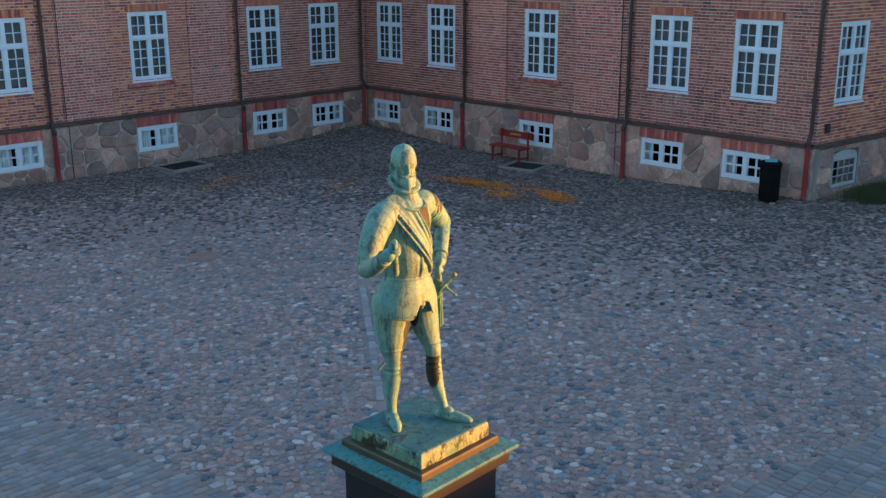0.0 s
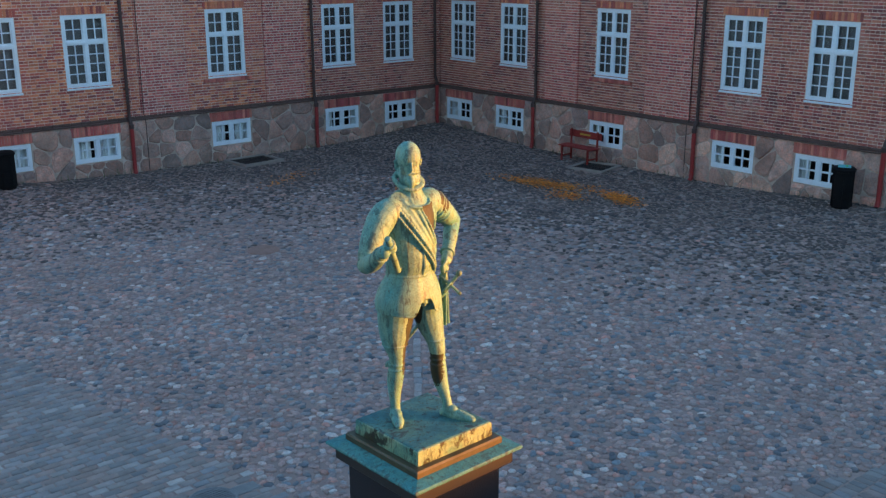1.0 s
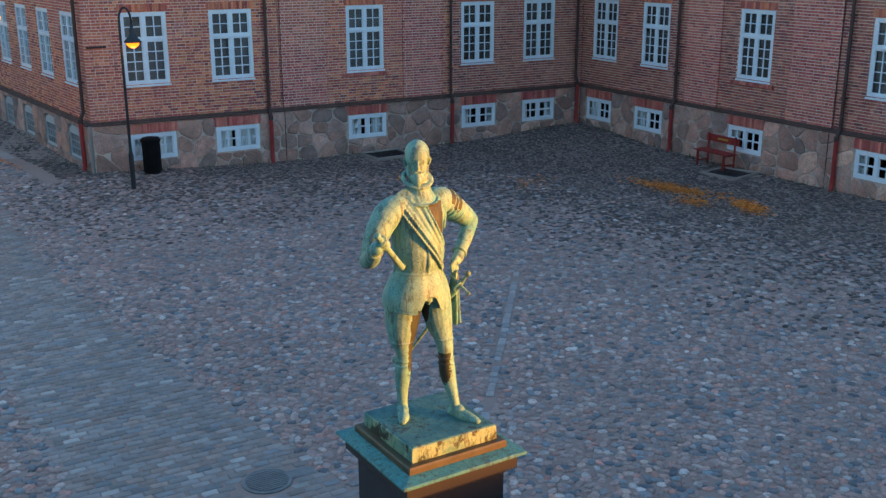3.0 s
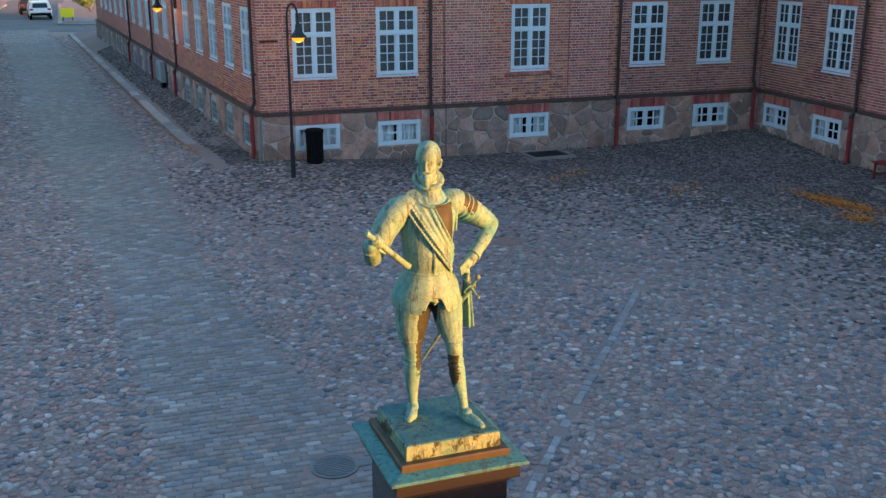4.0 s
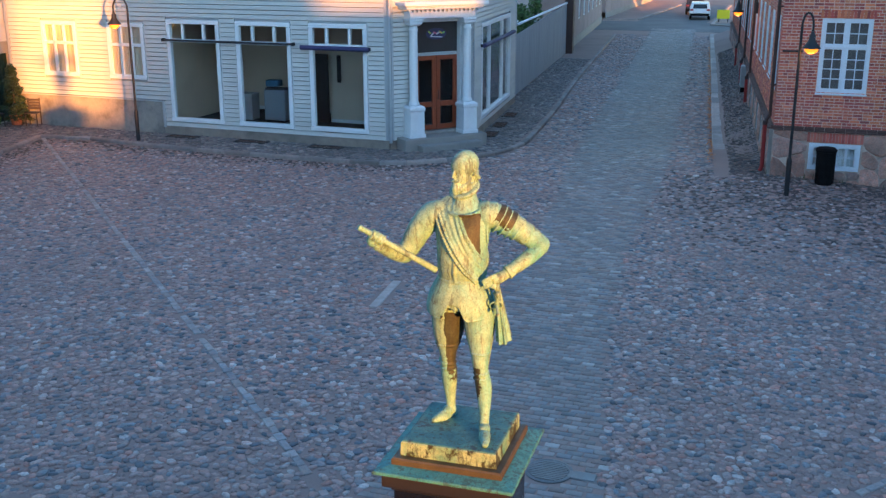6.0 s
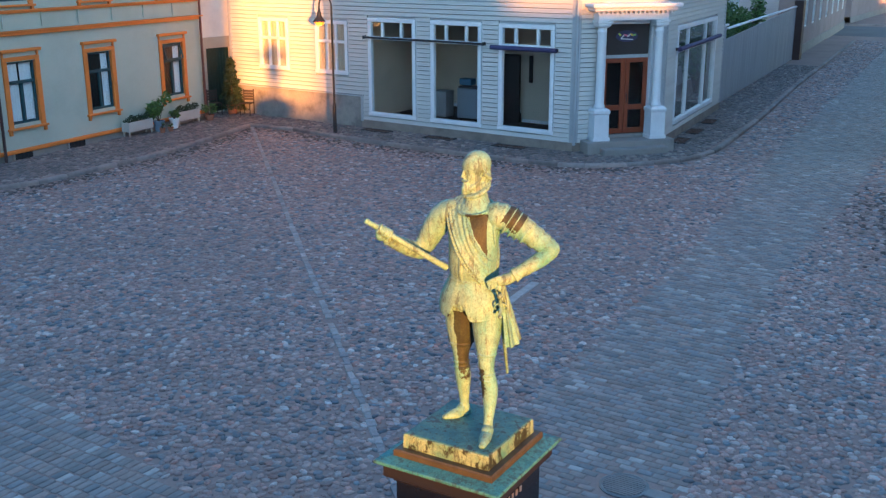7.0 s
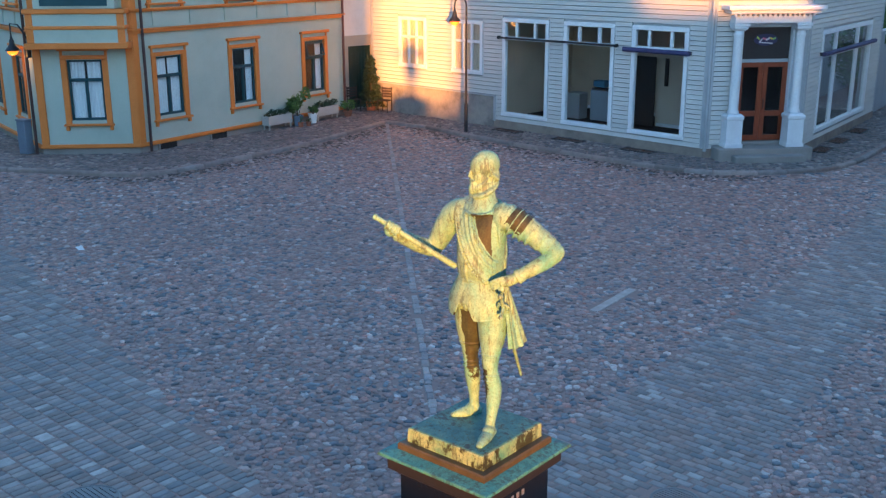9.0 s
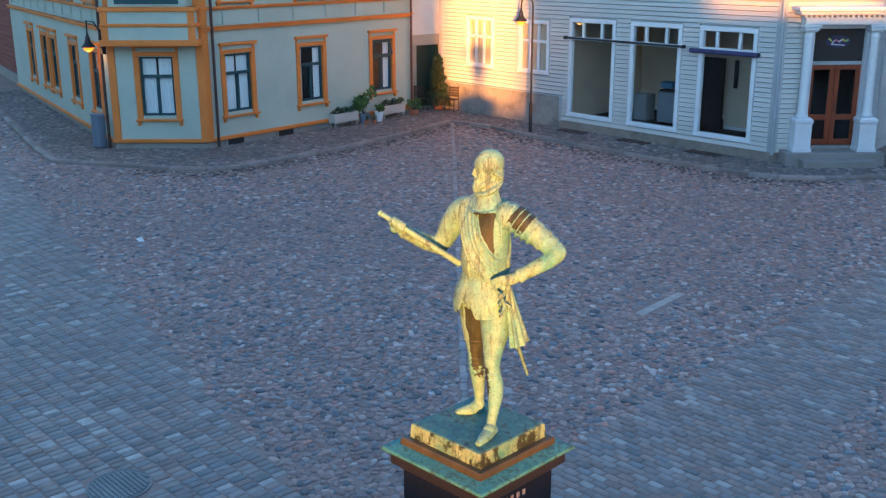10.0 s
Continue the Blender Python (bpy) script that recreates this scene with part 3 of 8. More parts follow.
# inner walls that close the rooms behind the panes, near black to paint their darkness
for name, fm, ln in (("wall_inner_north", *WING_W), ("wall_inner_east", *WING_E), ("wall_inner_street", *STREET_SIDE), ("wall_inner_end", *END_SIDE)):
    x0, x1 = (1.3 if name in ("wall_inner_north", "wall_inner_end") else -1.55 if name == "wall_inner_east" else 0), ln + (1.55 if name == "wall_inner_north" else 0 if name == "wall_inner_end" else -1.3)
    tagged(part(name, blocks((x0, x1, 1.5, 1.6, 0, EAVES), (x0, x1, 0.43, 1.5, EAVES - 0.15, EAVES - 0.05), (x0, x1, 0.43, 1.5, 4.75, 4.95), (x0, x1, 0.43, 1.5, 1.6, 1.8), m=fm), DARK_AND_SHADE), "near-black inner wall painting the unlit rooms behind the windows", "wall", kind="structure")
roof = bmesh.new()
for fm, ln in (WING_W, WING_E, STREET_SIDE, END_SIDE):
    q = [fm @ Vector(p) for p in ((-0.35, -0.4, EAVES + 0.25), (ln + 0.35, -0.4, EAVES + 0.25), (ln - 4, 4.6, EAVES + 3.6), (4, 4.6, EAVES + 3.6))]
    a, b = [roof.verts.new(p) for p in q], [roof.verts.new(p + Vector((0, 0, -0.12))) for p in q]
    roof.faces.new(a), roof.faces.new(list(reversed(b)))
    for i in range(4):
        roof.faces.new((a[i], b[i], b[(i + 1) % 4], a[(i + 1) % 4]))
tagged(part("roof", roof, ROOF), "red clay tile roof of the brick building", "roof", kind="structure")

# red rendered lintels over the basement windows
for key, (fm, ln), lows in (("w", WING_W, LOW_W), ("e", WING_E, LOW_E)):
    for x in lows:
        bm = bmesh.new()
        for i in range(18):
            block(bm, x - 0.06 + i * 0.076, x - 0.06 + i * 0.076 + 0.068, -0.112, -0.09, 1.175, 1.43, bevel=0.004, m=fm)
        part("lintel", bm, BRICK_RED, WALLS[key], "upright red bricks over the window")
    for x, z in [(h[0], h[3]) for h in HOLES[key] if h[2] > 2]:
        bm = bmesh.new()
        for i in range(17):
            block(bm, x - 0.05 + i * 0.077, x - 0.05 + i * 0.077 + 0.068, -0.006, 0.02, z + 0.01, z + 0.2, bevel=0.004, m=fm)
        part("lintel", bm, BRICK, WALLS[key], "upright red bricks over the window")


def downpipe(m, top, kink=True):
    """A rain pipe: brown above, a red cast foot below, with brackets; m puts it before the wall."""
    ob = thing("downpipe", m, label="brown rain downpipe with a red cast iron foot", category="pipe", group="rain downpipes")
    bm = bmesh.new()
    tube(bm, [(0, -0.10, 1.52), (0, -0.10, top)], 0.045, 10)
    part("upper_pipe", bm, PIPE_DARK, ob)
    bm = bmesh.new()
    tube(bm, [(0, -0.10, 1.54), (0, -0.17, 1.42), (0, -0.20, 1.30)], 0.05, 10)
    turned(bm, [(0.062, 1.26), (0.066, 1.30), (0.066, 1.36), (0.055, 1.38)], 0, -0.2, 12)
    part("offset", bm, PIPE_DARK, ob)
    bm = bmesh.new()
    tube(bm, [(0, -0.20, 1.3), (0, -0.19, 0.16), (0, -0.22, 0.04), (0, -0.25, 0.0)], 0.056, 10)
    part("foot", bm, PIPE_RED, ob, "red cast iron foot")
    for z in (2.3, 4.3, 6.3):
        part("bracket", blocks((-0.06, 0.06, -0.155, 0.0, z, z + 0.04), bevel=0.008), PIPE_DARK, ob)
    return ob


first_pipe = downpipe(WING_W[0] @ Matrix.Translation((6.50 - 1.65, 0, 0)), EAVES)
for fm, x, turn in ((WING_W[0], 12.44 - 1.65, 0), (WING_W[0], 15.6, 0), (WING_E[0], 20.84 - 16.2, 0), (WING_E[0], 20.84 - 10.24, 0), (WING_E[0], 15.74, 0), (STREET_SIDE[0], 41.1, 0), (STREET_SIDE[0], 28.9, 0), (STREET_SIDE[0], 23.1, 0), (STREET_SIDE[0], 16.0, 0)):
    p = fm @ Vector((x, 0, 0))
    copy_thing(first_pipe, Matrix.Translation((0, 0, bump_h(p.x, p.y))) @ fm @ Matrix.Translation((x, 0, 0)))
# thin lightning rods beside two pipes
for fm, x in ((WING_W[0], 6.95 - 1.65), (WING_E[0], 20.84 - 10.55)):
    bm = bmesh.new()
    tube(bm, [(x, -0.12, 0.0), (x, -0.12, 1.4), (x, -0.03, 1.6), (x, -0.03, EAVES)], 0.013, 6)
    for v in bm.verts:
        v.co = fm @ v.co
    tagged(part("lightning_conductor", bm, PIPE_DARK), "thin dark lightning conductor down the brick wall", "cable", "lightning conductors")
# small iron things on the walls
tagged(part("wall_bracket", blocks((-0.5, 0.0, -0.05, -0.01, 3.55, 3.6), bevel=0.01, m=WING_W[0] @ Matrix.Translation((0.55, 0, -0.1))), IRON), "short dark iron bar fixed to the brick wall", "bracket")
tagged(part("wall_vent", blocks((0.28, 0.48, -0.03, 0.012, 1.78, 2.0), bevel=0.01, m=END_SIDE[0]), IRON), "small dark square vent in the end wall", "vent")

# ---- the grey timber corner house with its shop ----
GREY_F = wall_frame((-24.0, 21.86), (-9.5, 21.48))
GREY_C = wall_frame((-9.5, 21.48), (-7.6, 23.75))
GREY_S = wall_frame((-7.6, 23.75), (-8.62, 32.4))
GREY_TOP = 7.2


def gx(x):
    """Along the front of the grey house, from its far corner."""
    return (x + 24.0) * 1.0003


SHOP = [(gx(-17.36), gx(-15.37)), (gx(-14.77), gx(-12.80)), (gx(-12.17), gx(-10.20))]
SMALL = [(gx(-22.45), gx(-21.0)), (gx(-19.72), gx(-18.25))]
GREY_H = {"f": [(a, b, 0.52, 3.83) for a, b in SHOP] + [(a, b, 1.86, 3.68) for a, b in SMALL] + [(a, a + 1.3, 4.95, 6.6) for a in (1.5, 4.2, 7.0, 9.6, 12.2)],
          "c": [(0.93, 2.47, 0.55, 4.05)], "s": [(1.35, 7.2, 0.55, 3.68)]}
grey = thing("corner_house", label="pale grey timber corner house with white shop windows", category="house")
SIDES = {"f": GREY_F, "c": GREY_C, "s": GREY_S}
for key, (fm, ln) in SIDES.items():
    slab("wall", fm, ln, 0.1, GREY_TOP, GREY_H[key], 0.03, 0.25, GREY_TRIM, grey, "boarded wall behind the cladding")
    low = [(0.0, gx(-17.7), 1.14, GREY_TOP)] if key == "f" else []
    # cladding: each board its own piece, cut at the openings
    j, z = 0, 0.36
    pitch = 0.142
    while z < GREY_TOP - 0.05:
        zt = z + pitch
        cuts = sorted((h[0] - 0.01, h[1] + 0.01) for h in GREY_H[key] if h[2] - 0.07 < z + 0.07 < h[3] + 0.07)
        start = gx(-17.68) if key == "f" and z < 1.14 else 0.0
        spans, x = [], start
        for a, b in cuts:
            if a > x:
                spans.append((x, a))
            x = max(x, b)
        spans.append((x, ln))
        for a, b in spans:
            if b - a < 0.05:
                continue
            v = [(a, 0.03, z), (b, 0.03, z), (b, -0.045, z), (a, -0.045, z), (a, -0.018, zt - 0.020), (b, -0.018, zt - 0.020), (b, 0.03, zt - 0.014), (a, 0.03, zt - 0.014)]
            f = [(3, 2, 5, 4), (0, 1, 2, 3), (4, 5, 6, 7), (0, 3, 4, 7), (1, 6, 5, 2)]
            obj("board", [fm @ Vector(p) for p in v], f, GREY_BOARD, grey)
        z += pitch
# plinth: a high rendered one beside the small windows, a low one under the shop
fm, ln = GREY_F
part("plinth", blocks((0, gx(-17.7), -0.05, 0.25, -0.05, 1.14), bevel=0.015, m=fm), worn("stained_render", (0.30, 0.28, 0.26), (0.13, 0.12, 0.12), (0.42, 0.38, 0.33), 0.95, 1.6, 30, strength=0.6, amount=0.9), grey, "stained rendered stone plinth")
part("plinth", blocks((gx(-17.7), ln, -0.04, 0.25, -0.05, 0.36), bevel=0.01, m=fm), PLINTH, grey, "low beige rendered plinth")
part("plinth", blocks((0, GREY_C[1], -0.03, 0.25, -0.05, 0.36), bevel=0.01, m=GREY_C[0]), PLINTH, grey, "low beige rendered plinth")
part("plinth", blocks((0, GREY_S[1], -0.04, 0.25, -0.05, 0.36), bevel=0.01, m=GREY_S[0]), PLINTH, grey, "low beige rendered plinth")
part("drip_board", blocks((0, gx(-17.68), -0.075, 0.03, 1.14, 1.19), bevel=0.008, m=fm), GREY_TRIM, grey)
part("corner_board", blocks((gx(-17.74), gx(-17.62), -0.05, 0.03, 0.3, 1.2), bevel=0.008, m=fm), GREY_TRIM, grey)
for key, (m2, l2) in SIDES.items():
    for x in ((l2 - 0.13, l2), (0, 0.13)):
        part("corner_board", blocks((x[0], x[1], -0.045, 0.03, 0.36, GREY_TOP), bevel=0.01, m=m2), GREY_TRIM, grey)
    part("belt", blocks((0, l2, -0.07, 0.03, 4.62, 4.74), bevel=0.02, m=m2), GREY_TRIM, grey)
    part("cornice", blocks((-0.3, l2 + 0.3, -0.35, 0.3, GREY_TOP, GREY_TOP + 0.25), bevel=0.03, m=m2), WHITE, grey)
rb = bmesh.new()
for m2, l2 in SIDES.values():
    q = [m2 @ Vector(p) for p in ((-0.3, -0.4, GREY_TOP + 0.25), (l2 + 0.3, -0.4, GREY_TOP + 0.25), (l2 * 0.7, 4.0, GREY_TOP + 3.2), (l2 * 0.3, 4.0, GREY_TOP + 3.2))]
    a, b = [rb.verts.new(p) for p in q], [rb.verts.new(p + Vector((0, 0, -0.1))) for p in q]
    rb.faces.new(a), rb.faces.new(list(reversed(b)))
    for i in range(4):
        rb.faces.new((a[i], b[i], b[(i + 1) % 4], a[(i + 1) % 4]))
part("roof", rb, ROOF, grey, "dark red tiled roof")


def shop_window(parent, m, w, h, lights=3, top=0.62, name="shop_window", mull=0):
    """A large pane in a broad white frame, with small lights in a row at the head."""
    win = new(name)
    win.parent = parent
    win.matrix_basis = m
    f = 0.14
    bm = bmesh.new()
    for b in ((-0.02, w + 0.02, -0.06, 0.1, 0, f), (0, w, -0.05, 0.1, h - f, h), (0, f, -0.055, 0.1, f, h - f), (w - f, w, -0.055, 0.1, f, h - f), (f, w - f, -0.03, 0.08, h - top - 0.1, h - top)):
        block(bm, *b, bevel=0.012)
    for k in range(1, lights):
        c = f + (w - 2 * f) * ((0.27, 0.73)[k - 1] if lights == 3 else k / lights)
        block(bm, c - 0.045, c + 0.045, -0.03, 0.08, h - top, h - f, bevel=0.008)
        if mull:
            block(bm, c - 0.06, c + 0.06, -0.035, 0.08, f, h - top - 0.1, bevel=0.008)
    part("frame", bm, WHITE, win, "broad white painted frame")
    for z0, z1 in ((f, h - top - 0.1), (h - top, h - f)):
        p = part("pane", blocks((f, w - f, 0.03, 0.038, z0, z1)), GLASS, win, "clear glass")
        p.visible_shadow = False
    return win


for a, b in SHOP:
    shop_window(grey, fm @ Matrix.Translation((a, 0, 0.52)), b - a, 3.31)
shop_window(grey, GREY_S[0] @ Matrix.Translation((1.35, 0, 0.55)), 5.85, 3.13, 3, 0.75, "side_window", 1)
for a, b in SMALL:
    w = new("window")
    w.parent = grey
    w.matrix_basis = fm @ Matrix.Translation((a, -0.02, 1.86))
    bm = bmesh.new()
    W, Hh = b - a, 1.82
    for q in ((-0.02, W + 0.02, -0.05, 0.06, -0.02, 0.12), (0, W, -0.04, 0.06, Hh - 0.13, Hh), (0, 0.13, -0.04, 0.06, 0.12, Hh - 0.13), (W - 0.13, W, -0.04, 0.06, 0.12, Hh - 0.13), (0.13, W - 0.13, -0.03, 0.05, 1.05, 1.15), (W / 3 - 0.01, W / 3 + 0.08, -0.03, 0.05, 0.12, Hh - 0.13), (W * 2 / 3 - 0.08, W * 2 / 3 + 0.01, -0.03, 0.05, 0.12, Hh - 0.13)):
        block(bm, *q, bevel=0.008)
    part("frame", bm, WHITE, w)
    p = part("pane", blocks((0.1, W - 0.1, 0.02, 0.026, 0.1, Hh - 0.1)), GLASS, w)
    p.visible_shadow = False
for a in (1.5, 4.2, 7.0, 9.6, 12.2):
    w = new("window")
    w.parent = grey
    w.matrix_basis = fm @ Matrix.Translation((a, -0.02, 4.95))
    part("frame", blocks((0, 1.3, -0.04, 0.06, 0, 0.12), (0, 1.3, -0.04, 0.06, 1.53, 1.65), (0, 0.12, -0.04, 0.06, 0.12, 1.53), (1.18, 1.3, -0.04, 0.06, 0.12, 1.53), (0.6, 0.7, -0.03, 0.05, 0.12, 1.53), (0.12, 1.18, -0.025, 0.05, 1.0, 1.08), bevel=0.008), WHITE, w)
    p = part("pane", blocks((0.1, 1.2, 0.02, 0.026, 0.1, 1.55)), GLASS, w)
    p.visible_shadow = False

# awning cases: one long thin one over two windows, a stout blue one over the third, one on the side
awn = worn("blue_awning_cloth", (0.05, 0.05, 0.14), rough=0.7, big=2, fine=20)
for x0, x1, r, mat, m2, z in ((SHOP[0][0] - 0.1, SHOP[1][1] + 0.15, 0.035, IRON, fm, 3.18), (SHOP[2][0] - 0.22, SHOP[2][1] + 0.12, 0.07, awn, fm, 3.10), (1.2, 7.3, 0.07, awn, GREY_S[0], 2.98)):
    a = thing("rolled_awning", label="rolled-up awning on a bar over the shop window", category="awning", group="rolled awnings")
    bm = bmesh.new()
    tube(bm, [m2 @ Vector((x0, -0.16, z)), m2 @ Vector((x1, -0.16, z))], r, 12)
    part("roll", bm, mat, a)
    bm = bmesh.new()
    for x in (x0 + 0.02, x1 - 0.02):
        block(bm, x - 0.02, x + 0.02, -0.22, -0.02, z - 0.05, z + 0.05, bevel=0.006, m=m2)
    part("bracket", bm, IRON, a)

# the portal: steps, two columns on piers, an entablature, the double door
PIER = [(-8.86, 21.87), (-7.62, 23.24)]
PORT = wall_frame(PIER[0], PIER[1])
pm, pl = PORT
portal = thing("portal", label="white portal of two columns on piers at the shop corner", category="portal")
for i, x in enumerate((0.0, pl)):
    bm = bmesh.new()
    stepped(bm, [(0.27, 0.45), (0.27, 0.55), (0.24, 0.55), (0.235, 1.25), (0.26, 1.28), (0.26, 1.36), (0.2, 1.42)])
    p = part("pier", bm, WHITE, portal, "square white pier")
    p.matrix_basis = pm @ Matrix.Translation((x, 0, 0))
    bm = bmesh.new()
    turned(bm, [(0.17, 1.42), (0.175, 1.48), (0.14, 1.54), (0.135, 1.6), (0.125, 3.6), (0.14, 3.66), (0.15, 3.7), (0.12, 3.72), (0.12, 3.8)], 0, 0, 20)
    c = part("column", bm, WHITE, portal, "slender white column", True)
    c.matrix_basis = pm @ Matrix.Translation((x, 0, 0))
    bm = bmesh.new()
    stepped(bm, [(0.14, 3.8), (0.2, 3.86), (0.2, 3.92), (0.23, 3.94), (0.23, 4.0)])
    c = part("capital", bm, WHITE, portal)
    c.matrix_basis = pm @ Matrix.Translation((x, 0, 0))
part("entablature", blocks((-0.2, pl + 0.2, -0.2, 0.6, 4.0, 4.22), bevel=0.015, m=pm), WHITE, portal, "white beam on the columns")
for i in range(17):
    x = -0.28 + i * (pl + 0.56) / 16.6
    part("dentil", blocks((x, x + 0.06, -0.3, -0.2, 4.2, 4.28), m=pm), WHITE, portal)
part("cornice", blocks((-0.4, pl + 0.4, -0.38, 0.7, 4.28, 4.38), (-0.5, pl + 0.5, -0.48, 0.8, 4.38, 4.5), bevel=0.02, m=pm), WHITE, portal, "deep white cornice")
steps = tagged(part("doorstep", blocks((-0.5, pl + 0.5, -0.42, 0.75, 0.05, 0.45), (-0.1, pl + 0.15, -0.78, -0.41, 0.05, 0.28), (0.15, pl - 0.1, 0.2, 0.8, 0.44, 0.55), bevel=0.02, m=pm), CONCRETE), "two worn grey stone steps before the shop door", "steps")
cm = GREY_C[0]
door = thing("door_1", cm @ Matrix.Translation((0.93, 0.0, 0.55)), kind="structure", label="varnished reddish wooden double door with glass under a dark fanlight", category="door")
part("door_frame", blocks((-0.16, 0.02, -0.08, 0.2, -0.02, 3.48), (1.52, 1.70, -0.08, 0.2, -0.02, 3.48), (0.02, 1.52, -0.08, 0.2, 3.32, 3.48), bevel=0.015), WHITE, door, "white door frame")
for x0 in (0.02, 0.775):
    leaf = part("door_leaf", blocks((x0, x0 + 0.745, 0.1, 0.15, 0, 0.16), (x0, x0 + 0.745, 0.1, 0.15, 2.16, 2.3), (x0, x0 + 0.14, 0.1, 0.15, 0.16, 2.16), (x0 + 0.605, x0 + 0.745, 0.1, 0.15, 0.16, 2.16), (x0 + 0.14, x0 + 0.605, 0.1, 0.15, 0.72, 0.88), bevel=0.008), DOOR_WOOD, door, "varnished wooden leaf")
    p = part("pane", blocks((x0 + 0.12, x0 + 0.62, 0.12, 0.126, 0.14, 2.18)), GLASS, leaf)
    p.visible_shadow = False
bm = bmesh.new()
tube(bm, [(0.82, 0.1, 0.95), (0.82, 0.04, 0.97), (0.82, 0.04, 1.2), (0.82, 0.1, 1.22)], 0.012, 8)
part("door_handle", bm, IRON, door, "dark pull handle")
part("transom_bar", blocks((0.02, 1.52, 0.07, 0.16, 2.3, 2.4), bevel=0.008), GREY_TRIM, door)
part("fanlight", blocks((0.02, 1.52, 0.11, 0.13, 2.4, 3.32)), worn("dark_film", (0.055, 0.05, 0.05), rough=0.15), door, "dark glazed fanlight")
# the lobby's lack of light is put into this wall's colour
tagged(part("wall_lobby", blocks((0.6, 2.8, 0.9, 1.0, 0.4, 4.2), m=cm), DARK_AND_SHADE), "near-black wall painting the unlit lobby behind the shop door", "wall", kind="structure")
sign = thing("shop_sign", cm @ Matrix.Translation((1.7, 0.098, 3.5)), label="oval coloured sign on the fanlight", category="sign")
bm = bmesh.new()
ring = [(0.36 * math.cos(a), 0.17 * math.sin(a)) for a in np.linspace(0, 2 * math.pi, 25)[:-1]]
va, vb = [bm.verts.new((x, 0, z)) for x, z in ring], [bm.verts.new((x, 0.012, z)) for x, z in ring]
bm.faces.new(va), bm.faces.new(list(reversed(vb)))
for i in range(24):
    bm.faces.new((va[i], vb[i], vb[(i + 1) % 24], va[(i + 1) % 24]))
part("plate", bm, worn("sign_blue", (0.03, 0.03, 0.10), rough=0.4), sign)
for x, z, w, h, turn, col in ((-0.24, 0.05, 0.11, 0.05, 40, (0.6, 0.75, 0.1)), (-0.15, -0.02, 0.13, 0.04, -50, (0.75, 0.75, 0.78)), (-0.05, 0.03, 0.12, 0.05, 20, (0.7, 0.2, 0.3)), (0.06, 0.02, 0.13, 0.045, -35, (0.75, 0.75, 0.78)), (0.15, 0.04, 0.11, 0.05, 30, (0.75, 0.6, 0.1)), (0.25, 0.03, 0.1, 0.05, -20, (0.3, 0.6, 0.15)), (0.0, -0.09, 0.42, 0.03, 4, (0.75, 0.75, 0.78))):
    part("shape", blocks((-w / 2, w / 2, -0.006, 0.0, -h / 2, h / 2), bevel=0.003, m=pose(x, 0, z, 0, turn, 0)), worn("sign_tone", col, rough=0.5), sign)
# rain pipe at the corner, a lamp-lit room inside
bm = bmesh.new()
tube(bm, [cm @ Vector((-0.02, -0.1, 0.3)), cm @ Vector((-0.02, -0.1, GREY_TOP))], 0.05, 10)
tagged(part("rain_pipe", bm, GREY_TRIM), "grey rain pipe at the house corner", "pipe")
room = fm
tagged(part("shop_floor", blocks((gx(-17.7), gx(-9.2), 0.25, 10.3, 0.2, 0.34), m=room), FLOOR_DARK), "dark shop floor", "floor", kind="structure")
tagged(part("wall_shop_back", blocks((gx(-17.7), gx(-9.4), 4.4, 4.5, 0.34, 4.4), m=room), ROOM), "plain back wall of the shop", "wall", kind="structure")
tagged(part("baseboard_shop", blocks((gx(-17.6), gx(-12.9), 4.37, 4.398, 0.345, 0.46), (gx(-12.8), gx(-9.9), 2.57, 2.598, 0.345, 0.46), bevel=0.004, m=room), WHITE), "white baseboard along the shop walls", "baseboard", kind="structure")
tagged(part("wall_shop_side", blocks((gx(-17.8), gx(-17.7), 0.25, 5.3, 0.34, 4.4), m=room), ROOM), "plain side wall of the shop", "wall", kind="structure")
tagged(part("ceiling_shop", blocks((gx(-17.8), gx(-8.9), 0.25, 10.3, 4.4, 4.5), m=room), ROOM_TOP), "dark brown shop ceiling", "ceiling", kind="structure")
tagged(part("wall_room_back", blocks((0.0, gx(-17.8), 2.5, 2.6, 0.3, 4.4), m=room), ROOM), "plain inner wall behind the small windows", "wall", kind="structure")
cab = thing("storage_cabinet", room @ Matrix.Translation((gx(-14.95), 1.8, 0.34)), label="pale steel cabinet with a folder rack on top", category="cabinet")
part("body", blocks((0, 0.8, 0, 0.5, 0.08, 1.1), bevel=0.02), worn("pale_steel", (0.30, 0.36, 0.42), rough=0.5), cab)
part("tray", blocks((0.02, 0.78, 0.05, 0.45, 1.1, 1.16), bevel=0.01), worn("dark_tray", (0.05, 0.05, 0.06), rough=0.5), cab)
part("cover", blocks((0.03, 0.52, 0.08, 0.42, 1.2, 1.42), bevel=0.03), worn("blue_cover", (0.06, 0.20, 0.34), rough=0.5), cab, "blue cloth cover on top")
for x in (0.05, 0.69):
    part("leg", blocks((x, x + 0.06, 0.04, 0.44, 0, 0.08)), IRON, cab)
tagged(part("wall_shop_partition", blocks((gx(-12.85), gx(-9.9), 2.6, 2.7, 0.34, 4.4), m=room), ROOM), "plain cream partition in the shop", "wall", kind="structure")
slot = thing("wall_panel", room @ Matrix.Translation((gx(-12.55), 2.55, 1.7)), label="narrow dark panel hung on the shop partition", category="panel")
part("panel", blocks((0, 0.14, 0, 0.045, 0, 0.9), bevel=0.01), DARK_AND_SHADE, slot)
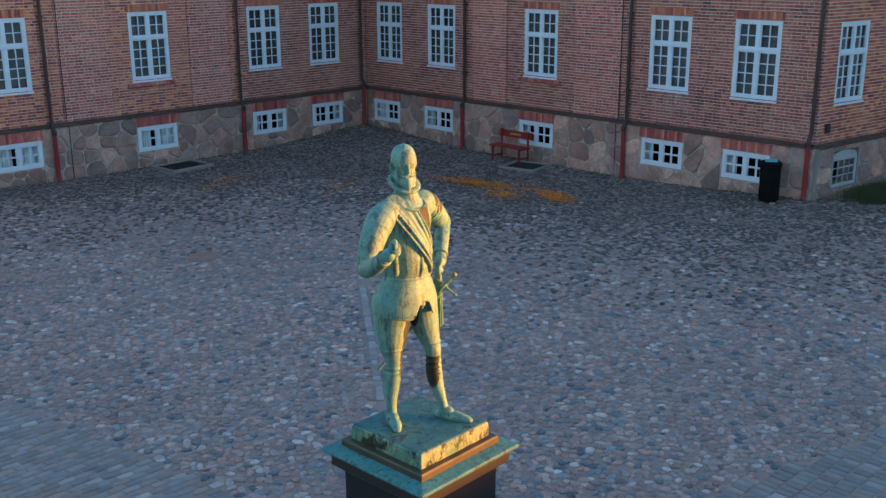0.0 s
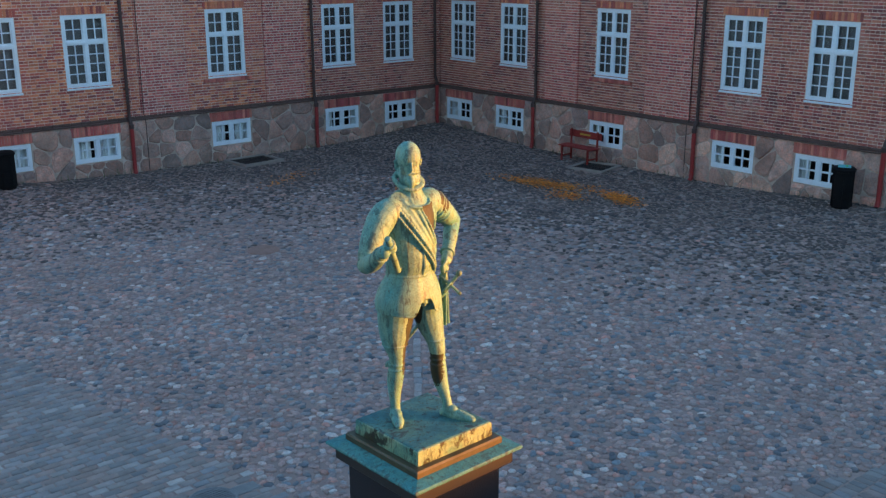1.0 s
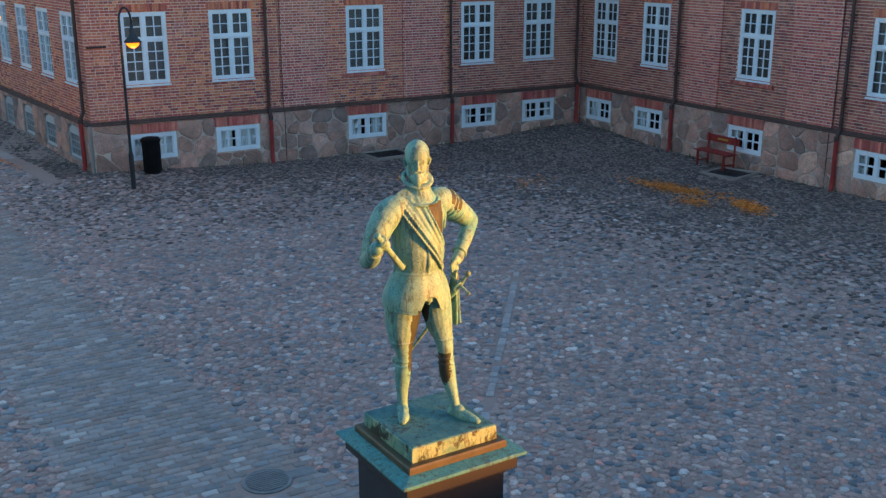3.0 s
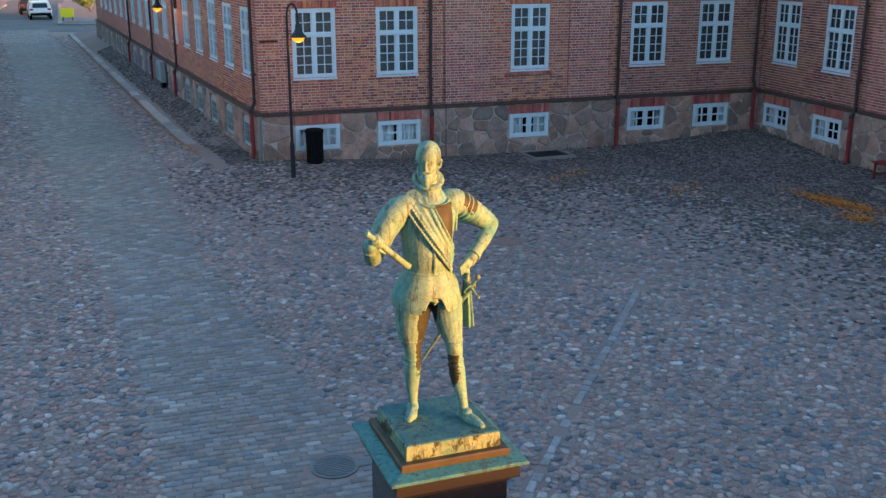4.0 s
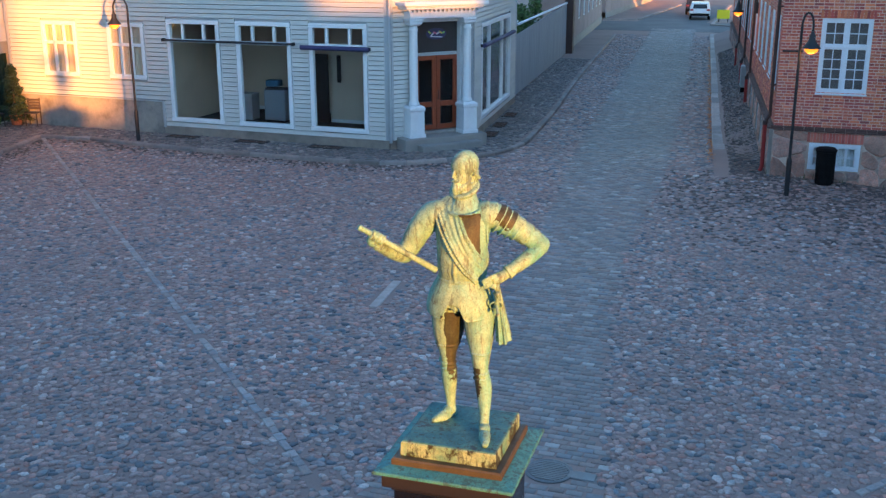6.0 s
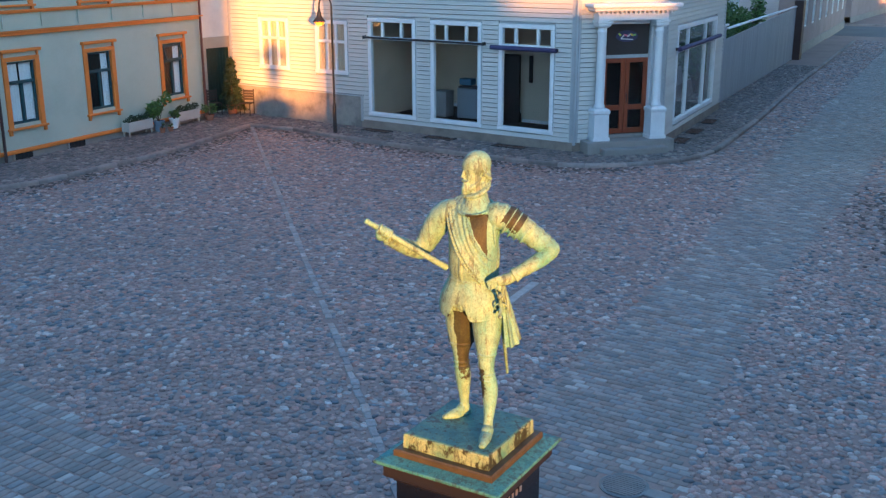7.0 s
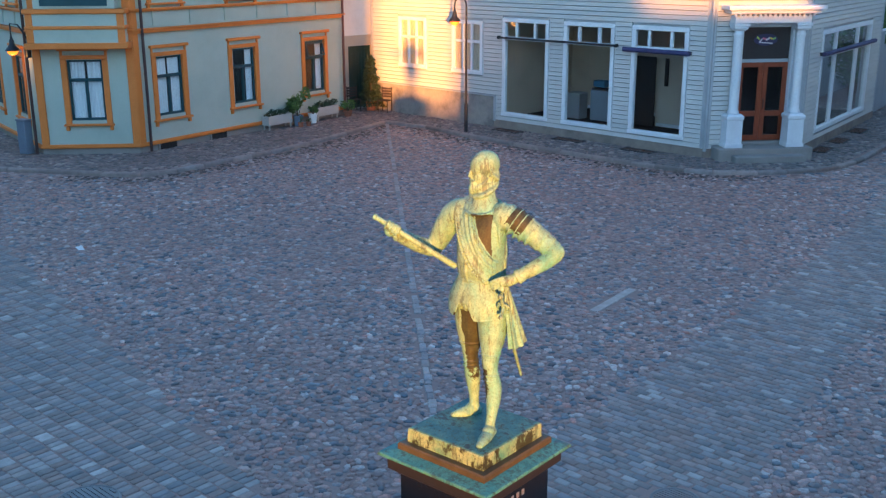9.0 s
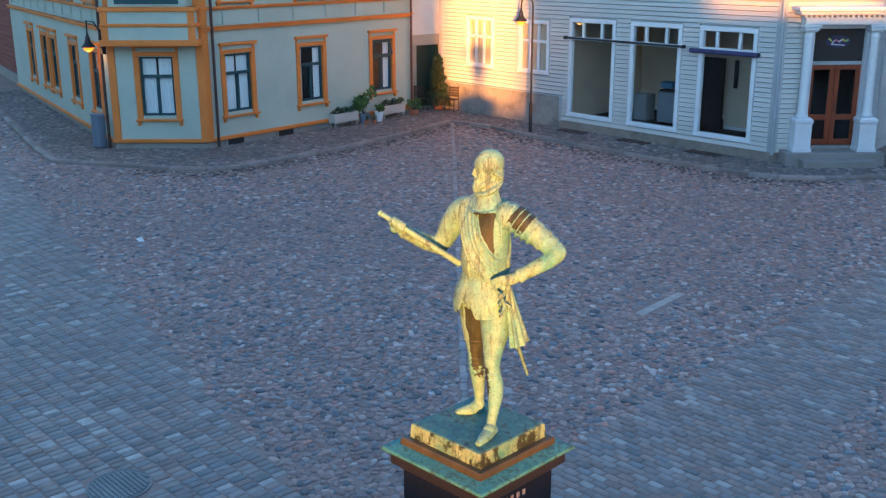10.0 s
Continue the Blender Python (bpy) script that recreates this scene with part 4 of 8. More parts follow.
d2 = thing("inner_door", room @ Matrix.Translation((gx(-13.7), 2.4, 0.34)), label="dark inner doorway leaf standing open in the shop", category="door")
part("leaf", blocks((0, 0.9, 0, 0.05, 0, 2.3), bevel=0.01), FLOOR_DARK, d2)
part("handle", blocks((0.8, 0.84, -0.03, 0.0, 1.0, 1.15), bevel=0.01), IRON, d2)
box = thing("storage_box", room @ Matrix.Translation((gx(-16.1), 2.0, 0.34)), label="pale box on the shop floor", category="box")
part("body", blocks((0, 0.55, 0, 0.5, 0, 0.85), bevel=0.02), worn("pale_card", (0.32, 0.34, 0.36), rough=0.8), box)
part("lid", blocks((-0.01, 0.56, -0.01, 0.51, 0.85, 0.9), bevel=0.01), worn("pale_lid", (0.38, 0.4, 0.42), rough=0.8), box)

# ---- the olive house with ochre trim ----
YEL_F = wall_frame((-22.58, 10.72), (-23.75, 20.1))
YEL_C = wall_frame((-24.55, 8.6), (-22.58, 10.72))
YEL_S = wall_frame((-41.0, 12.0), (-24.55, 8.6))
YEL_TOP = 7.6
yellow = thing("town_house", label="olive plastered town house with ochre window surrounds", category="house")
yf, yl = YEL_F


def fy(y):
    """Along the front of the olive house from its square corner."""
    return (y - 10.72) * 1.0078


YW = [fy(11.5), fy(14.6), fy(18.05)]
YS = [YEL_S[1] - d for d in (2.2, 5.2, 8.6, 10.2, 13.0)]
YH = {"f": [(x, x + 1.07, 1.12, 2.92) for x in YW] + [(x, x + 1.07, 4.62, 6.4) for x in YW], "c": [(0.92, 2.0, 1.12, 2.92)], "s": [(x, x + 1.07, 1.12, 2.92) for x in YS] + [(x, x + 1.07, 4.62, 6.4) for x in YS]}
for key, (m2, l2) in (("f", YEL_F), ("c", YEL_C), ("s", YEL_S)):
    slab("wall", m2, l2, 0.3, YEL_TOP, YH[key], 0.0, 0.35, YELLOW_WALL, yellow, "olive grey plaster")
    part("plinth", blocks((0, l2, 0.03, 0.35, -0.1, 0.3), m=m2), CONCRETE, yellow, "low stone plinth")
    part("foot_board", blocks((-0.05, l2 + 0.05, -0.07, 0.03, 0.28, 0.40), bevel=0.02, m=m2), ORANGE, yellow, "ochre base board")
    for z0, z1, d in ((3.66, 3.80, 0.1), (4.28, 4.38, 0.08)):
        part("belt", blocks((-0.05, l2 + 0.05, -d, 0.02, z0, z1), (-0.08, l2 + 0.08, -d - 0.05, 0.02, z1 - 0.05, z1 + 0.0), bevel=0.01, m=m2), ORANGE, yellow, "ochre belt moulding")
    part("cornice", blocks((-0.3, l2 + 0.3, -0.4, 0.35, YEL_TOP, YEL_TOP + 0.3), bevel=0.03, m=m2), ORANGE, yellow)
    k = 0
    for x in np.arange(0.8, l2 - 0.3, 1.45):
        part("strut", blocks((float(x), float(x) + 0.05, -0.05, 0.01, 3.86, 4.28), bevel=0.008, m=m2), YELLOW_WALL, yellow)
for m2, x in ((yf, -0.02), (YEL_C[0], 0.0), (YEL_C[0], YEL_C[1] - 0.2)):
    part("corner_board", blocks((x, x + 0.22, -0.06, 0.02, 0.36, YEL_TOP), bevel=0.015, m=m2), ORANGE, yellow, "broad ochre corner board")
rb = bmesh.new()
for m2, l2 in (YEL_F, YEL_C, YEL_S):
    q = [m2 @ Vector(p) for p in ((-0.3, -0.45, YEL_TOP + 0.3), (l2 + 0.3, -0.45, YEL_TOP + 0.3), (l2 * 0.75, 4.5, YEL_TOP + 3.4), (l2 * 0.25, 4.5, YEL_TOP + 3.4))]
    a, b = [rb.verts.new(p) for p in q], [rb.verts.new(p + Vector((0, 0, -0.1))) for p in q]
    rb.faces.new(a), rb.faces.new(list(reversed(b)))
    for i in range(4):
        rb.faces.new((a[i], b[i], b[(i + 1) % 4], a[(i + 1) % 4]))
part("roof", rb, ROOF, yellow, "dark red tiled roof")


def trimmed_window(m, curtains, tilted=False):
    """A green two-leaf window with a top light in an ochre surround with a head board and sill."""
    w = new("window")
    w.parent = yellow
    w.matrix_basis = m
    W, Hh = 1.07, 1.8
    for name, q in (("jamb", (-0.15, 0.02, -0.05, 0.06, -0.1, Hh + 0.02)), ("jamb", (W - 0.02, W + 0.15, -0.05, 0.06, -0.1, Hh + 0.02)), ("head", (-0.15, W + 0.15, -0.052, 0.06, Hh + 0.02, Hh + 0.14)), ("side_block", (-0.15, -0.07, -0.035, 0.06, Hh + 0.14, Hh + 0.27)), ("side_block", (W + 0.07, W + 0.15, -0.035, 0.06, Hh + 0.14, Hh + 0.27)), ("cornice", (-0.2, W + 0.2, -0.12, 0.06, Hh + 0.27, Hh + 0.36))):
        part(name, blocks(q, bevel=0.012), ORANGE, w, "ochre painted surround")
    part("sill", blocks((-0.2, W + 0.2, -0.12, 0.06, -0.16, -0.1), (-0.16, -0.06, -0.07, 0.02, -0.3, -0.16), (W + 0.06, W + 0.16, -0.07, 0.02, -0.3, -0.16), bevel=0.01), ORANGE, w, "ochre sill on small brackets")
    part("frame", blocks((0.02, 0.09, 0.04, 0.12, 0, Hh), (W - 0.09, W - 0.02, 0.04, 0.12, 0, Hh), (0.09, W - 0.09, 0.04, 0.12, 0, 0.07), (0.09, W - 0.09, 0.04, 0.12, Hh - 0.06, Hh), (0.09, W - 0.09, 0.02, 0.11, 1.16, 1.25), (W / 2 - 0.045, W / 2 + 0.045, 0.03, 0.11, 0.07, 1.16), bevel=0.008), GREEN_SASH, w, "dark green sash frame")
    p = part("pane", blocks((0.06, W - 0.06, 0.075, 0.08, 0.05, 1.18)), GLASS, w)
    p.visible_shadow = False
    if tilted:
        bm = blocks((0, W - 0.16, -0.02, 0.02, 0, 0.05), (0, W - 0.16, -0.02, 0.02, 0.45, 0.5), (0, 0.05, -0.02, 0.02, 0.05, 0.45), (W - 0.21, W - 0.16, -0.02, 0.02, 0.05, 0.45), bevel=0.005)
        s = part("top_light", bm, GREEN_SASH, w, "top light tilted open")
        s.matrix_basis = pose(0.08, -0.12, 1.26, -16)
        p = part("pane", blocks((0.03, W - 0.19, -0.003, 0.003, 0.03, 0.47)), GLASS, s)
    else:
        p = part("pane", blocks((0.06, W - 0.06, 0.07, 0.075, 1.22, Hh - 0.03)), GLASS, w)
    p.visible_shadow = False
    # a near-black sheet paints the dim room
    part("back_panel", blocks((-0.05, W + 0.05, 0.5, 0.52, -0.1, Hh + 0.1)), DARK_AND_SHADE, w, "near-black panel painting the dim room behind")
    for x0, x1, z0, z1 in curtains:
        n = 10
        v = [(x0 + (x1 - x0) * i / n, 0.14 + 0.022 * (i % 2), z) for z in (z0, z1) for i in range(n + 1)]
        obj("curtain", v, [(i, i + 1, n + 2 + i, n + 1 + i) for i in range(n)], CURTAIN, w, "white curtain")
    return w


FULL = [(0.05, 0.5, 0.02, 1.75), (0.57, 1.02, 0.02, 1.75)]
SIDE = [(0.05, 0.20, 0.02, 1.75), (0.72, 1.02, 0.02, 1.75)]
for x, cur, tilt in zip(YW, (FULL, SIDE, SIDE), (False, False, True)):
    trimmed_window(yf @ Matrix.Translation((x, 0, 1.12)), cur, tilt)
    trimmed_window(yf @ Matrix.Translation((x, 0, 4.62)), SIDE)
trimmed_window(YEL_C[0] @ Matrix.Translation((0.92, 0, 1.12)), FULL)
for x in YS:
    trimmed_window(YEL_S[0] @ Matrix.Translation((x, 0, 1.12)), SIDE)
    trimmed_window(YEL_S[0] @ Matrix.Translation((x, 0, 4.62)), SIDE)
# oriel over the chamfered corner
om, ol = YEL_C
part("oriel", blocks((0.08, ol - 0.08, -0.55, 0.0, 3.45, 4.42), bevel=0.01, m=om), YELLOW_WALL, yellow, "olive bay over the corner")
part("oriel_moulding", blocks((-0.02, ol + 0.02, -0.66, 0.0, 3.28, 3.46), (0.02, ol - 0.02, -0.6, 0.0, 3.84, 3.94), (0.0, ol, -0.62, 0.0, 4.28, 4.42), bevel=0.02, m=om), ORANGE, yellow, "ochre mouldings of the bay")
for x in (0.06, ol - 0.26):
    part("oriel_post", blocks((x, x + 0.2, -0.58, -0.5, 3.46, 4.3), bevel=0.01, m=om), ORANGE, yellow)
part("oriel_window", blocks((0.3, ol - 0.3, -0.5, 0.0, 4.42, YEL_TOP), bevel=0.01, m=om), YELLOW_WALL, yellow)
part("oriel_glazing", blocks((0.5, ol - 0.5, -0.53, -0.49, 4.5, 6.2), m=om), GREEN_SASH, yellow, "dark green bay window")
# pipes of the olive house
for m2, x, y, mat in ((yf, 0.3, -0.13, PIPE_DARK), (yf, yl - 0.03, -0.1, worn("red_brown_pipe", (0.16, 0.05, 0.035), rough=0.5)), (YEL_S[0], YEL_S[1] - 0.15, -0.14, PIPE_DARK)):
    bm = bmesh.new()
    tube(bm, [m2 @ Vector((x, y, 0.12)), m2 @ Vector((x, y, YEL_TOP))], 0.045, 10)
    tagged(part("rain_pipe", bm, mat), "slim rain pipe on the olive house", "pipe")
# cellar openings in the plinth; a near-black block paints the shade inside
for y0, y1 in ((11.45, 12.1), (13.55, 14.2)):
    o = thing("cellar_vent", label="dark cellar opening in the low plinth", category="vent", group="cellar vents")
    part("opening", blocks((fy(y0), fy(y1), -0.012, 0.05, 0.06, 0.275), m=yf), DARK_AND_SHADE, o)
    part("surround", blocks((fy(y0) - 0.07, fy(y0), -0.03, 0.05, 0.06, 0.275), (fy(y1), fy(y1) + 0.07, -0.03, 0.05, 0.06, 0.275), bevel=0.008, m=yf), CONCRETE, o, "pale stone jambs")
    part("bars", blocks(*[(fy(y0) + 0.05 + 0.14 * i, fy(y0) + 0.07 + 0.14 * i, -0.02, -0.005, 0.06, 0.275) for i in range(4)], m=yf), IRON, o)

# white side building with the green door in the corner
CORN = wall_frame((-24.55, 19.9), (-24.35, 22.2))
tagged(slab("wall_white", CORN[0], CORN[1], 2.9, 7.0, [], 0.0, 0.3, PLASTER_WHITE), "white plastered wall over the passage", "wall", kind="structure")
tagged(slab("wall_gate", CORN[0], CORN[1], 0.0, 2.9, [(1.12, 2.26, 0.1, 2.5)], -0.04, 0.3, PLASTER_BEIGE), "beige plastered gateway wall", "wall", kind="structure")
gd = thing("door_2", CORN[0] @ Matrix.Translation((1.12, 0.06, 0.1)), kind="structure", label="dark green boarded gate with a small red mark", category="door")
for i in range(8):
    part("board", blocks((i * 0.1425 + 0.003, i * 0.1425 + 0.1395, 0, 0.05, 0.02, 2.39), bevel=0.006), GREEN_DOOR, gd)
part("mark", blocks((0.93, 1.05, -0.008, 0.0, 1.25, 1.4), bevel=0.003), worn("red_mark", (0.4, 0.05, 0.03), rough=0.5), gd)
part("door_handle", blocks((1.08, 1.12, -0.05, 0.0, 0.95, 1.1), bevel=0.008), IRON, gd)
part("bell", blocks((-0.25, -0.2, -0.13, -0.1, 1.2, 1.3), bevel=0.006), IRON, gd)

# ---- the statue on its pedestal ----


def patina(name, tones, bare=(), brown=0.0, dark=0.6, streak=0.5):
    """Bronze gone green: pale and dark verdigris in runs and flecks, and stretches where the brown metal is bare.
    bare: lists of planes (x, y, z, d, ragged); metal shows where x X + y Y + z Z < d for all of a list."""
    n = Nodes(name)
    a, b, c = n.noise(3.2, 7, 0.68, (1, 1, streak)), n.noise(17, 6, 0.72, (1, 1, streak)), n.noise(75, 4, 0.65)
    col = n.ramp(a, [(0.32, tones[0]), (0.45, tones[1]), (0.56, tones[2]), (0.70, tones[1])])
    col = n.mix(0.36, col, n.ramp(b, [(0.40, (0.34, 0.40, 0.40)), (0.56, (1.15, 1.12, 1.08))]), "MULTIPLY")
    col = n.mix(0.36, col, n.ramp(c, [(0.40, (0.34, 0.34, 0.32)), (0.54, (1.1, 1.1, 1.1))]), "MULTIPLY")
    runs = n.noise(9.0, 6, 0.7, (2.2, 2.2, 0.35))
    marks = n.math("MULTIPLY", n.ramp(n.math("ADD", n.math("MULTIPLY", a, 0.35), n.math("MULTIPLY", runs, 0.65)), [(0.53, (0, 0, 0)), (0.57, (1, 1, 1))]), dark)
    col = n.mix(marks, col, (0.022, 0.034, 0.034))
    flecks = n.math("MULTIPLY", n.ramp(n.noise(30, 5, 0.75, (1, 1, 0.6)), [(0.595, (0, 0, 0)), (0.63, (1, 1, 1))]), dark)
    col = n.mix(flecks, col, (0.040, 0.045, 0.025))
    rust = n.ramp(n.math("ADD", n.math("MULTIPLY", b, 0.6), n.math("MULTIPLY", c, 0.4)), [(0.40, (0.006, 0.009, 0.005)), (0.50, (0.013, 0.020, 0.010)), (0.60, (0.025, 0.037, 0.018))])
    mask = None
    edge = n.math("SUBTRACT", n.noise(11.0, 6, 0.75), 0.5)
    for planes in bare:
        here = None
        for x, y, z, d, ragged in planes:
            tc, v = n.add("TexCoord"), n.add("VectorMath")
            v.operation = "DOT_PRODUCT"
            v.inputs[1].default_value = (x, y, z)
            n.link(tc.outputs["Object"], v.inputs[0])
            low = n.math("LESS_THAN", n.math("ADD", v.outputs["Value"], n.math("MULTIPLY", edge, ragged)), d)
            here = low if here is None else n.math("MINIMUM", here, low)
        mask = here if mask is None else n.math("MAXIMUM", mask, here)
    if mask is not None:
        col = n.mix(mask, col, rust)
    if brown:
        e = n.ramp(n.noise(5.5, 6, 0.7, (1, 1, 0.7)), [(0.66 - 0.3 * brown, (0, 0, 0)), (0.71 - 0.3 * brown, (1, 1, 1))])
        col = n.mix(e, col, rust)
    return n.finish(col, n.ramp(a, [(0.2, (0.75,) * 3), (0.8, (0.55,) * 3)]), 0.0, n.noise(30, 1.5, 0.5), 0.25, 0.004)


# where the metal is bare: the breast beside the sash, the left shoulder's plates, the inner thigh, the shin
BARE_SPOTS = [[(-0.89, 0, -0.455, -1.823, 0.03), (1, 0, 0, 0.125, 0.03), (0, 1, 0, 0.07, 0), (0, 0, 1, 4.075, 0.02)],
              *[[(-0.80, -0.30, 0.52, 1.897 - 0.0525 * k, 0.02), (0.80, 0.30, -0.52, -1.853 + 0.0525 * k, 0.025), (-0.49, -0.18, -0.85, -3.535, 0.22)] for k in range(3)],
              [(-1, 0, 0, 0.158, 0.07), (1, 0, 0, 0.0, 0), (0, 0, 1, 3.27, 0), (-0.25, 0, -1, -2.66, 0.9), (0, 1, 0, 0.20, 0.4)],
              [(1, 0, -0.12, -0.185, 0.25), (-1, 0, 0, -0.05, 0), (0, 0, 1, 2.85, 0.02), (0, 0, -1, -2.46, 0.9), (0, 1, 0, 0.12, 0)]]
PATINA = patina("verdigris_bronze", [(0.062, 0.264, 0.270), (0.122, 0.288, 0.256), (0.170, 0.300, 0.225)], BARE_SPOTS, 0.0, 0.62)
PATINA_BASE = patina("verdigris_plinth", [(0.05, 0.19, 0.175), (0.12, 0.25, 0.175), (0.22, 0.32, 0.20)], [], 0.45, 0.7, 1.0)
PATINA_TOP = patina("verdigris_plinth_top", [(0.020, 0.10, 0.12), (0.035, 0.15, 0.155), (0.065, 0.185, 0.155)], [], 0.12, 0.9, 1.0)
PATINA_CAP = patina("verdigris_cap", [(0.028, 0.165, 0.185), (0.040, 0.215, 0.225), (0.060, 0.235, 0.22)], [], 0.02, 0.6, 1.0)
BARE = worn("bare_bronze", (0.050, 0.044, 0.022), (0.018, 0.018, 0.014), (0.080, 0.070, 0.034), 0.55, 3, 40, amount=0.8)
DARK_EDGE = worn("dark_bronze_edge", (0.020, 0.019, 0.018), rough=0.5, big=3, fine=40)

TURN = pose(-0.008, 0.006, 0, 0, 0, 2.0)
pedestal = thing("pedestal", TURN, label="black stone pedestal with a green copper cap", category="pedestal")
bm = bmesh.new()
stepped(bm, [(0.62, 0.0), (0.62, 0.22), (0.58, 0.26), (0.52, 0.30), (0.52, 0.42), (0.46, 0.48)])
part("base", bm, BLACK_STONE, pedestal, "stepped dark stone base")
bm = bmesh.new()
stepped(bm, [(0.43, 0.48), (0.43, 1.90)])
part("die", bm, BLACK_STONE, pedestal, "polished black stone block")
bm = bmesh.new()
stepped(bm, [(0.445, 1.90), (0.45, 1.925), (0.49, 1.94), (0.505, 1.955), (0.505, 2.045), (0.54, 2.072)])
part("moulding", bm, DARK_EDGE, pedestal, "dark bronze moulding under the cap")
bm = bmesh.new()
stepped(bm, [(0.555, 2.072), (0.562, 2.078), (0.562, 2.092), (0.555, 2.102), (0.44, 2.124)])
part("cap", bm, PATINA_CAP, pedestal, "sloping green copper cap")
bm = bmesh.new()
stepped(bm, [(0.445, 2.112), (0.445, 2.165), (0.435, 2.18), (0.40, 2.182)])
part("step", bm, BARE, pedestal, "brown bare bronze step")
bm = bmesh.new()
stepped(bm, [(0.386, 2.178), (0.388, 2.19), (0.384, 2.292), (0.376, 2.302)])
part("plinth", bm, PATINA_BASE, pedestal, "bronze plinth with cream and brown runs")
bm = bmesh.new()
stepped(bm, [(0.378, 2.300), (0.372, 2.306), (0.36, 2.308)])
part("plinth_top", bm, PATINA_TOP, pedestal, "dark green stained top of the plinth")
# two rows of raised marks near the top of one face
for i in range(4):
    part("mark", blocks((0.43, 0.436, -0.15 + i * 0.07, -0.115 + i * 0.07, 1.80, 1.85), bevel=0.002), worn("pale_inlay", (0.30, 0.28, 0.25), rough=0.5), pedestal, "raised bar")

sb = bmesh.new()


def loft(rings, sides=28):
    """rings: (x, y, z, half width, front depth, back depth)."""
    made = []
    for x, y, z, a, f, k in rings:
        made.append([sb.verts.new((x + a * math.cos(t), y + (k if math.sin(t) > 0 else f) * math.sin(t), z)) for t in (2 * math.pi * i / sides for i in range(sides))])
    for p, q in zip(made, made[1:]):
        for i in range(sides):
            sb.faces.new((p[i], p[(i + 1) % sides], q[(i + 1) % sides], q[i]))
    sb.faces.new(list(reversed(made[0])))
    sb.faces.new(made[-1])


def ball(p, r, scale=(1, 1, 1), turn=None):
    m = Matrix.Translation(p) @ (turn or Matrix.Identity(4)) @ Matrix.Diagonal((*scale, 1))
    bmesh.ops.create_uvsphere(sb, u_segments=18, v_segments=12, radius=r, matrix=m)


def hoop(c, radius, r, normal=(0, 0, 1), squash=1.0, n=28):
    q = Vector((0, 0, 1)).rotation_difference(Vector(normal))
    pts = [Vector(c) + q @ Vector((radius * math.cos(t), radius * squash * math.sin(t), 0)) for t in (2 * math.pi * i / n for i in range(n + 1))]
    tube(sb, pts, r, 8)


def limb(points, radii, sides=18, steps=6, lames=0, flare=0.004):
    """A rounded limb along a curve through the points; lames: how many plates overlap along it."""
    pts, rs = [Vector(p) for p in points], list(radii)
    pts = [2 * pts[0] - pts[1]] + pts + [2 * pts[-1] - pts[-2]]
    rs = [rs[0]] + rs + [rs[-1]]
    line, width = [], []
    n = len(points) - 1
    for i in range(n):
        for k in range(steps + (i == n - 1)):
            t = k / steps
            w = (-0.5 * t + t * t - 0.5 * t ** 3, 1 - 2.5 * t * t + 1.5 * t ** 3, 0.5 * t + 2 * t * t - 1.5 * t ** 3, -0.5 * t * t + 0.5 * t ** 3)
            line.append(sum((pts[i + j] * w[j] for j in range(4)), Vector()))
            width.append(sum(rs[i + j] * w[j] for j in range(4)) + (flare * ((i + t) / n * lames % 1.0) if lames else 0.0))
    tube(sb, line, width, sides)


TORSO = [(4.14, 0.085, 0.075, 0.085), (4.10, 0.165, 0.09, 0.11), (4.06, 0.225, 0.115, 0.135), (3.99, 0.235, 0.145, 0.15), (3.90, 0.215, 0.172, 0.155), (3.80, 0.203, 0.187, 0.15), (3.70, 0.198, 0.200, 0.15), (3.62, 0.194, 0.200, 0.145), (3.56, 0.190, 0.182, 0.14), (3.53, 0.190, 0.172, 0.14)]
CX, CY = -0.048, 0.122


def front_y(x, z, back=False):
    """The breastplate's surface."""
    zs = [r[0] for r in TORSO]
    z = min(max(z, zs[-1]), zs[0])
    for p, q in zip(TORSO, TORSO[1:]):
        if q[0] <= z <= p[0]:
            t = (p[0] - z) / (p[0] - q[0])
            a, f, k = (p[i] + t * (q[i] - p[i]) for i in (1, 2, 3))
            break
    s = max(0.0, 1 - ((x - CX) / a) ** 2) ** 0.5
    return CY + k * s if back else CY - f * s


loft([(CX, CY, z, a, f, k) for z, a, f, k in reversed(TORSO)])
# the ridge of the breastplate, belt and the skirt plates
tube(sb, [(CX, front_y(CX, z) + 0.004, z) for z in (4.05, 3.9, 3.75, 3.62, 3.55)], [0.006, 0.012, 0.016, 0.02, 0.012], 8)
hoop((CX, CY - 0.014, 3.538), 0.190, 0.008, squash=0.87)
# skirt of the armour: a smooth bell in two lobes, with a beaded rim and an arch at the middle
def skirt(z, t, grow):
    """The skirt's outline at a height; t runs from the back of one side to the other."""
    lobe = 1 - 0.05 * math.exp(-((t + math.pi / 2) / 0.18) ** 2)
    w = 0.190 + grow * (0.098 if math.cos(t) < 0 else 0.078)
    d = (0.172 + grow * 0.052) if math.sin(t) < 0 else (0.125 + grow * 0.115)
    return Vector((CX + w * lobe * math.cos(t), CY - 0.008 + d * lobe * math.sin(t), z))


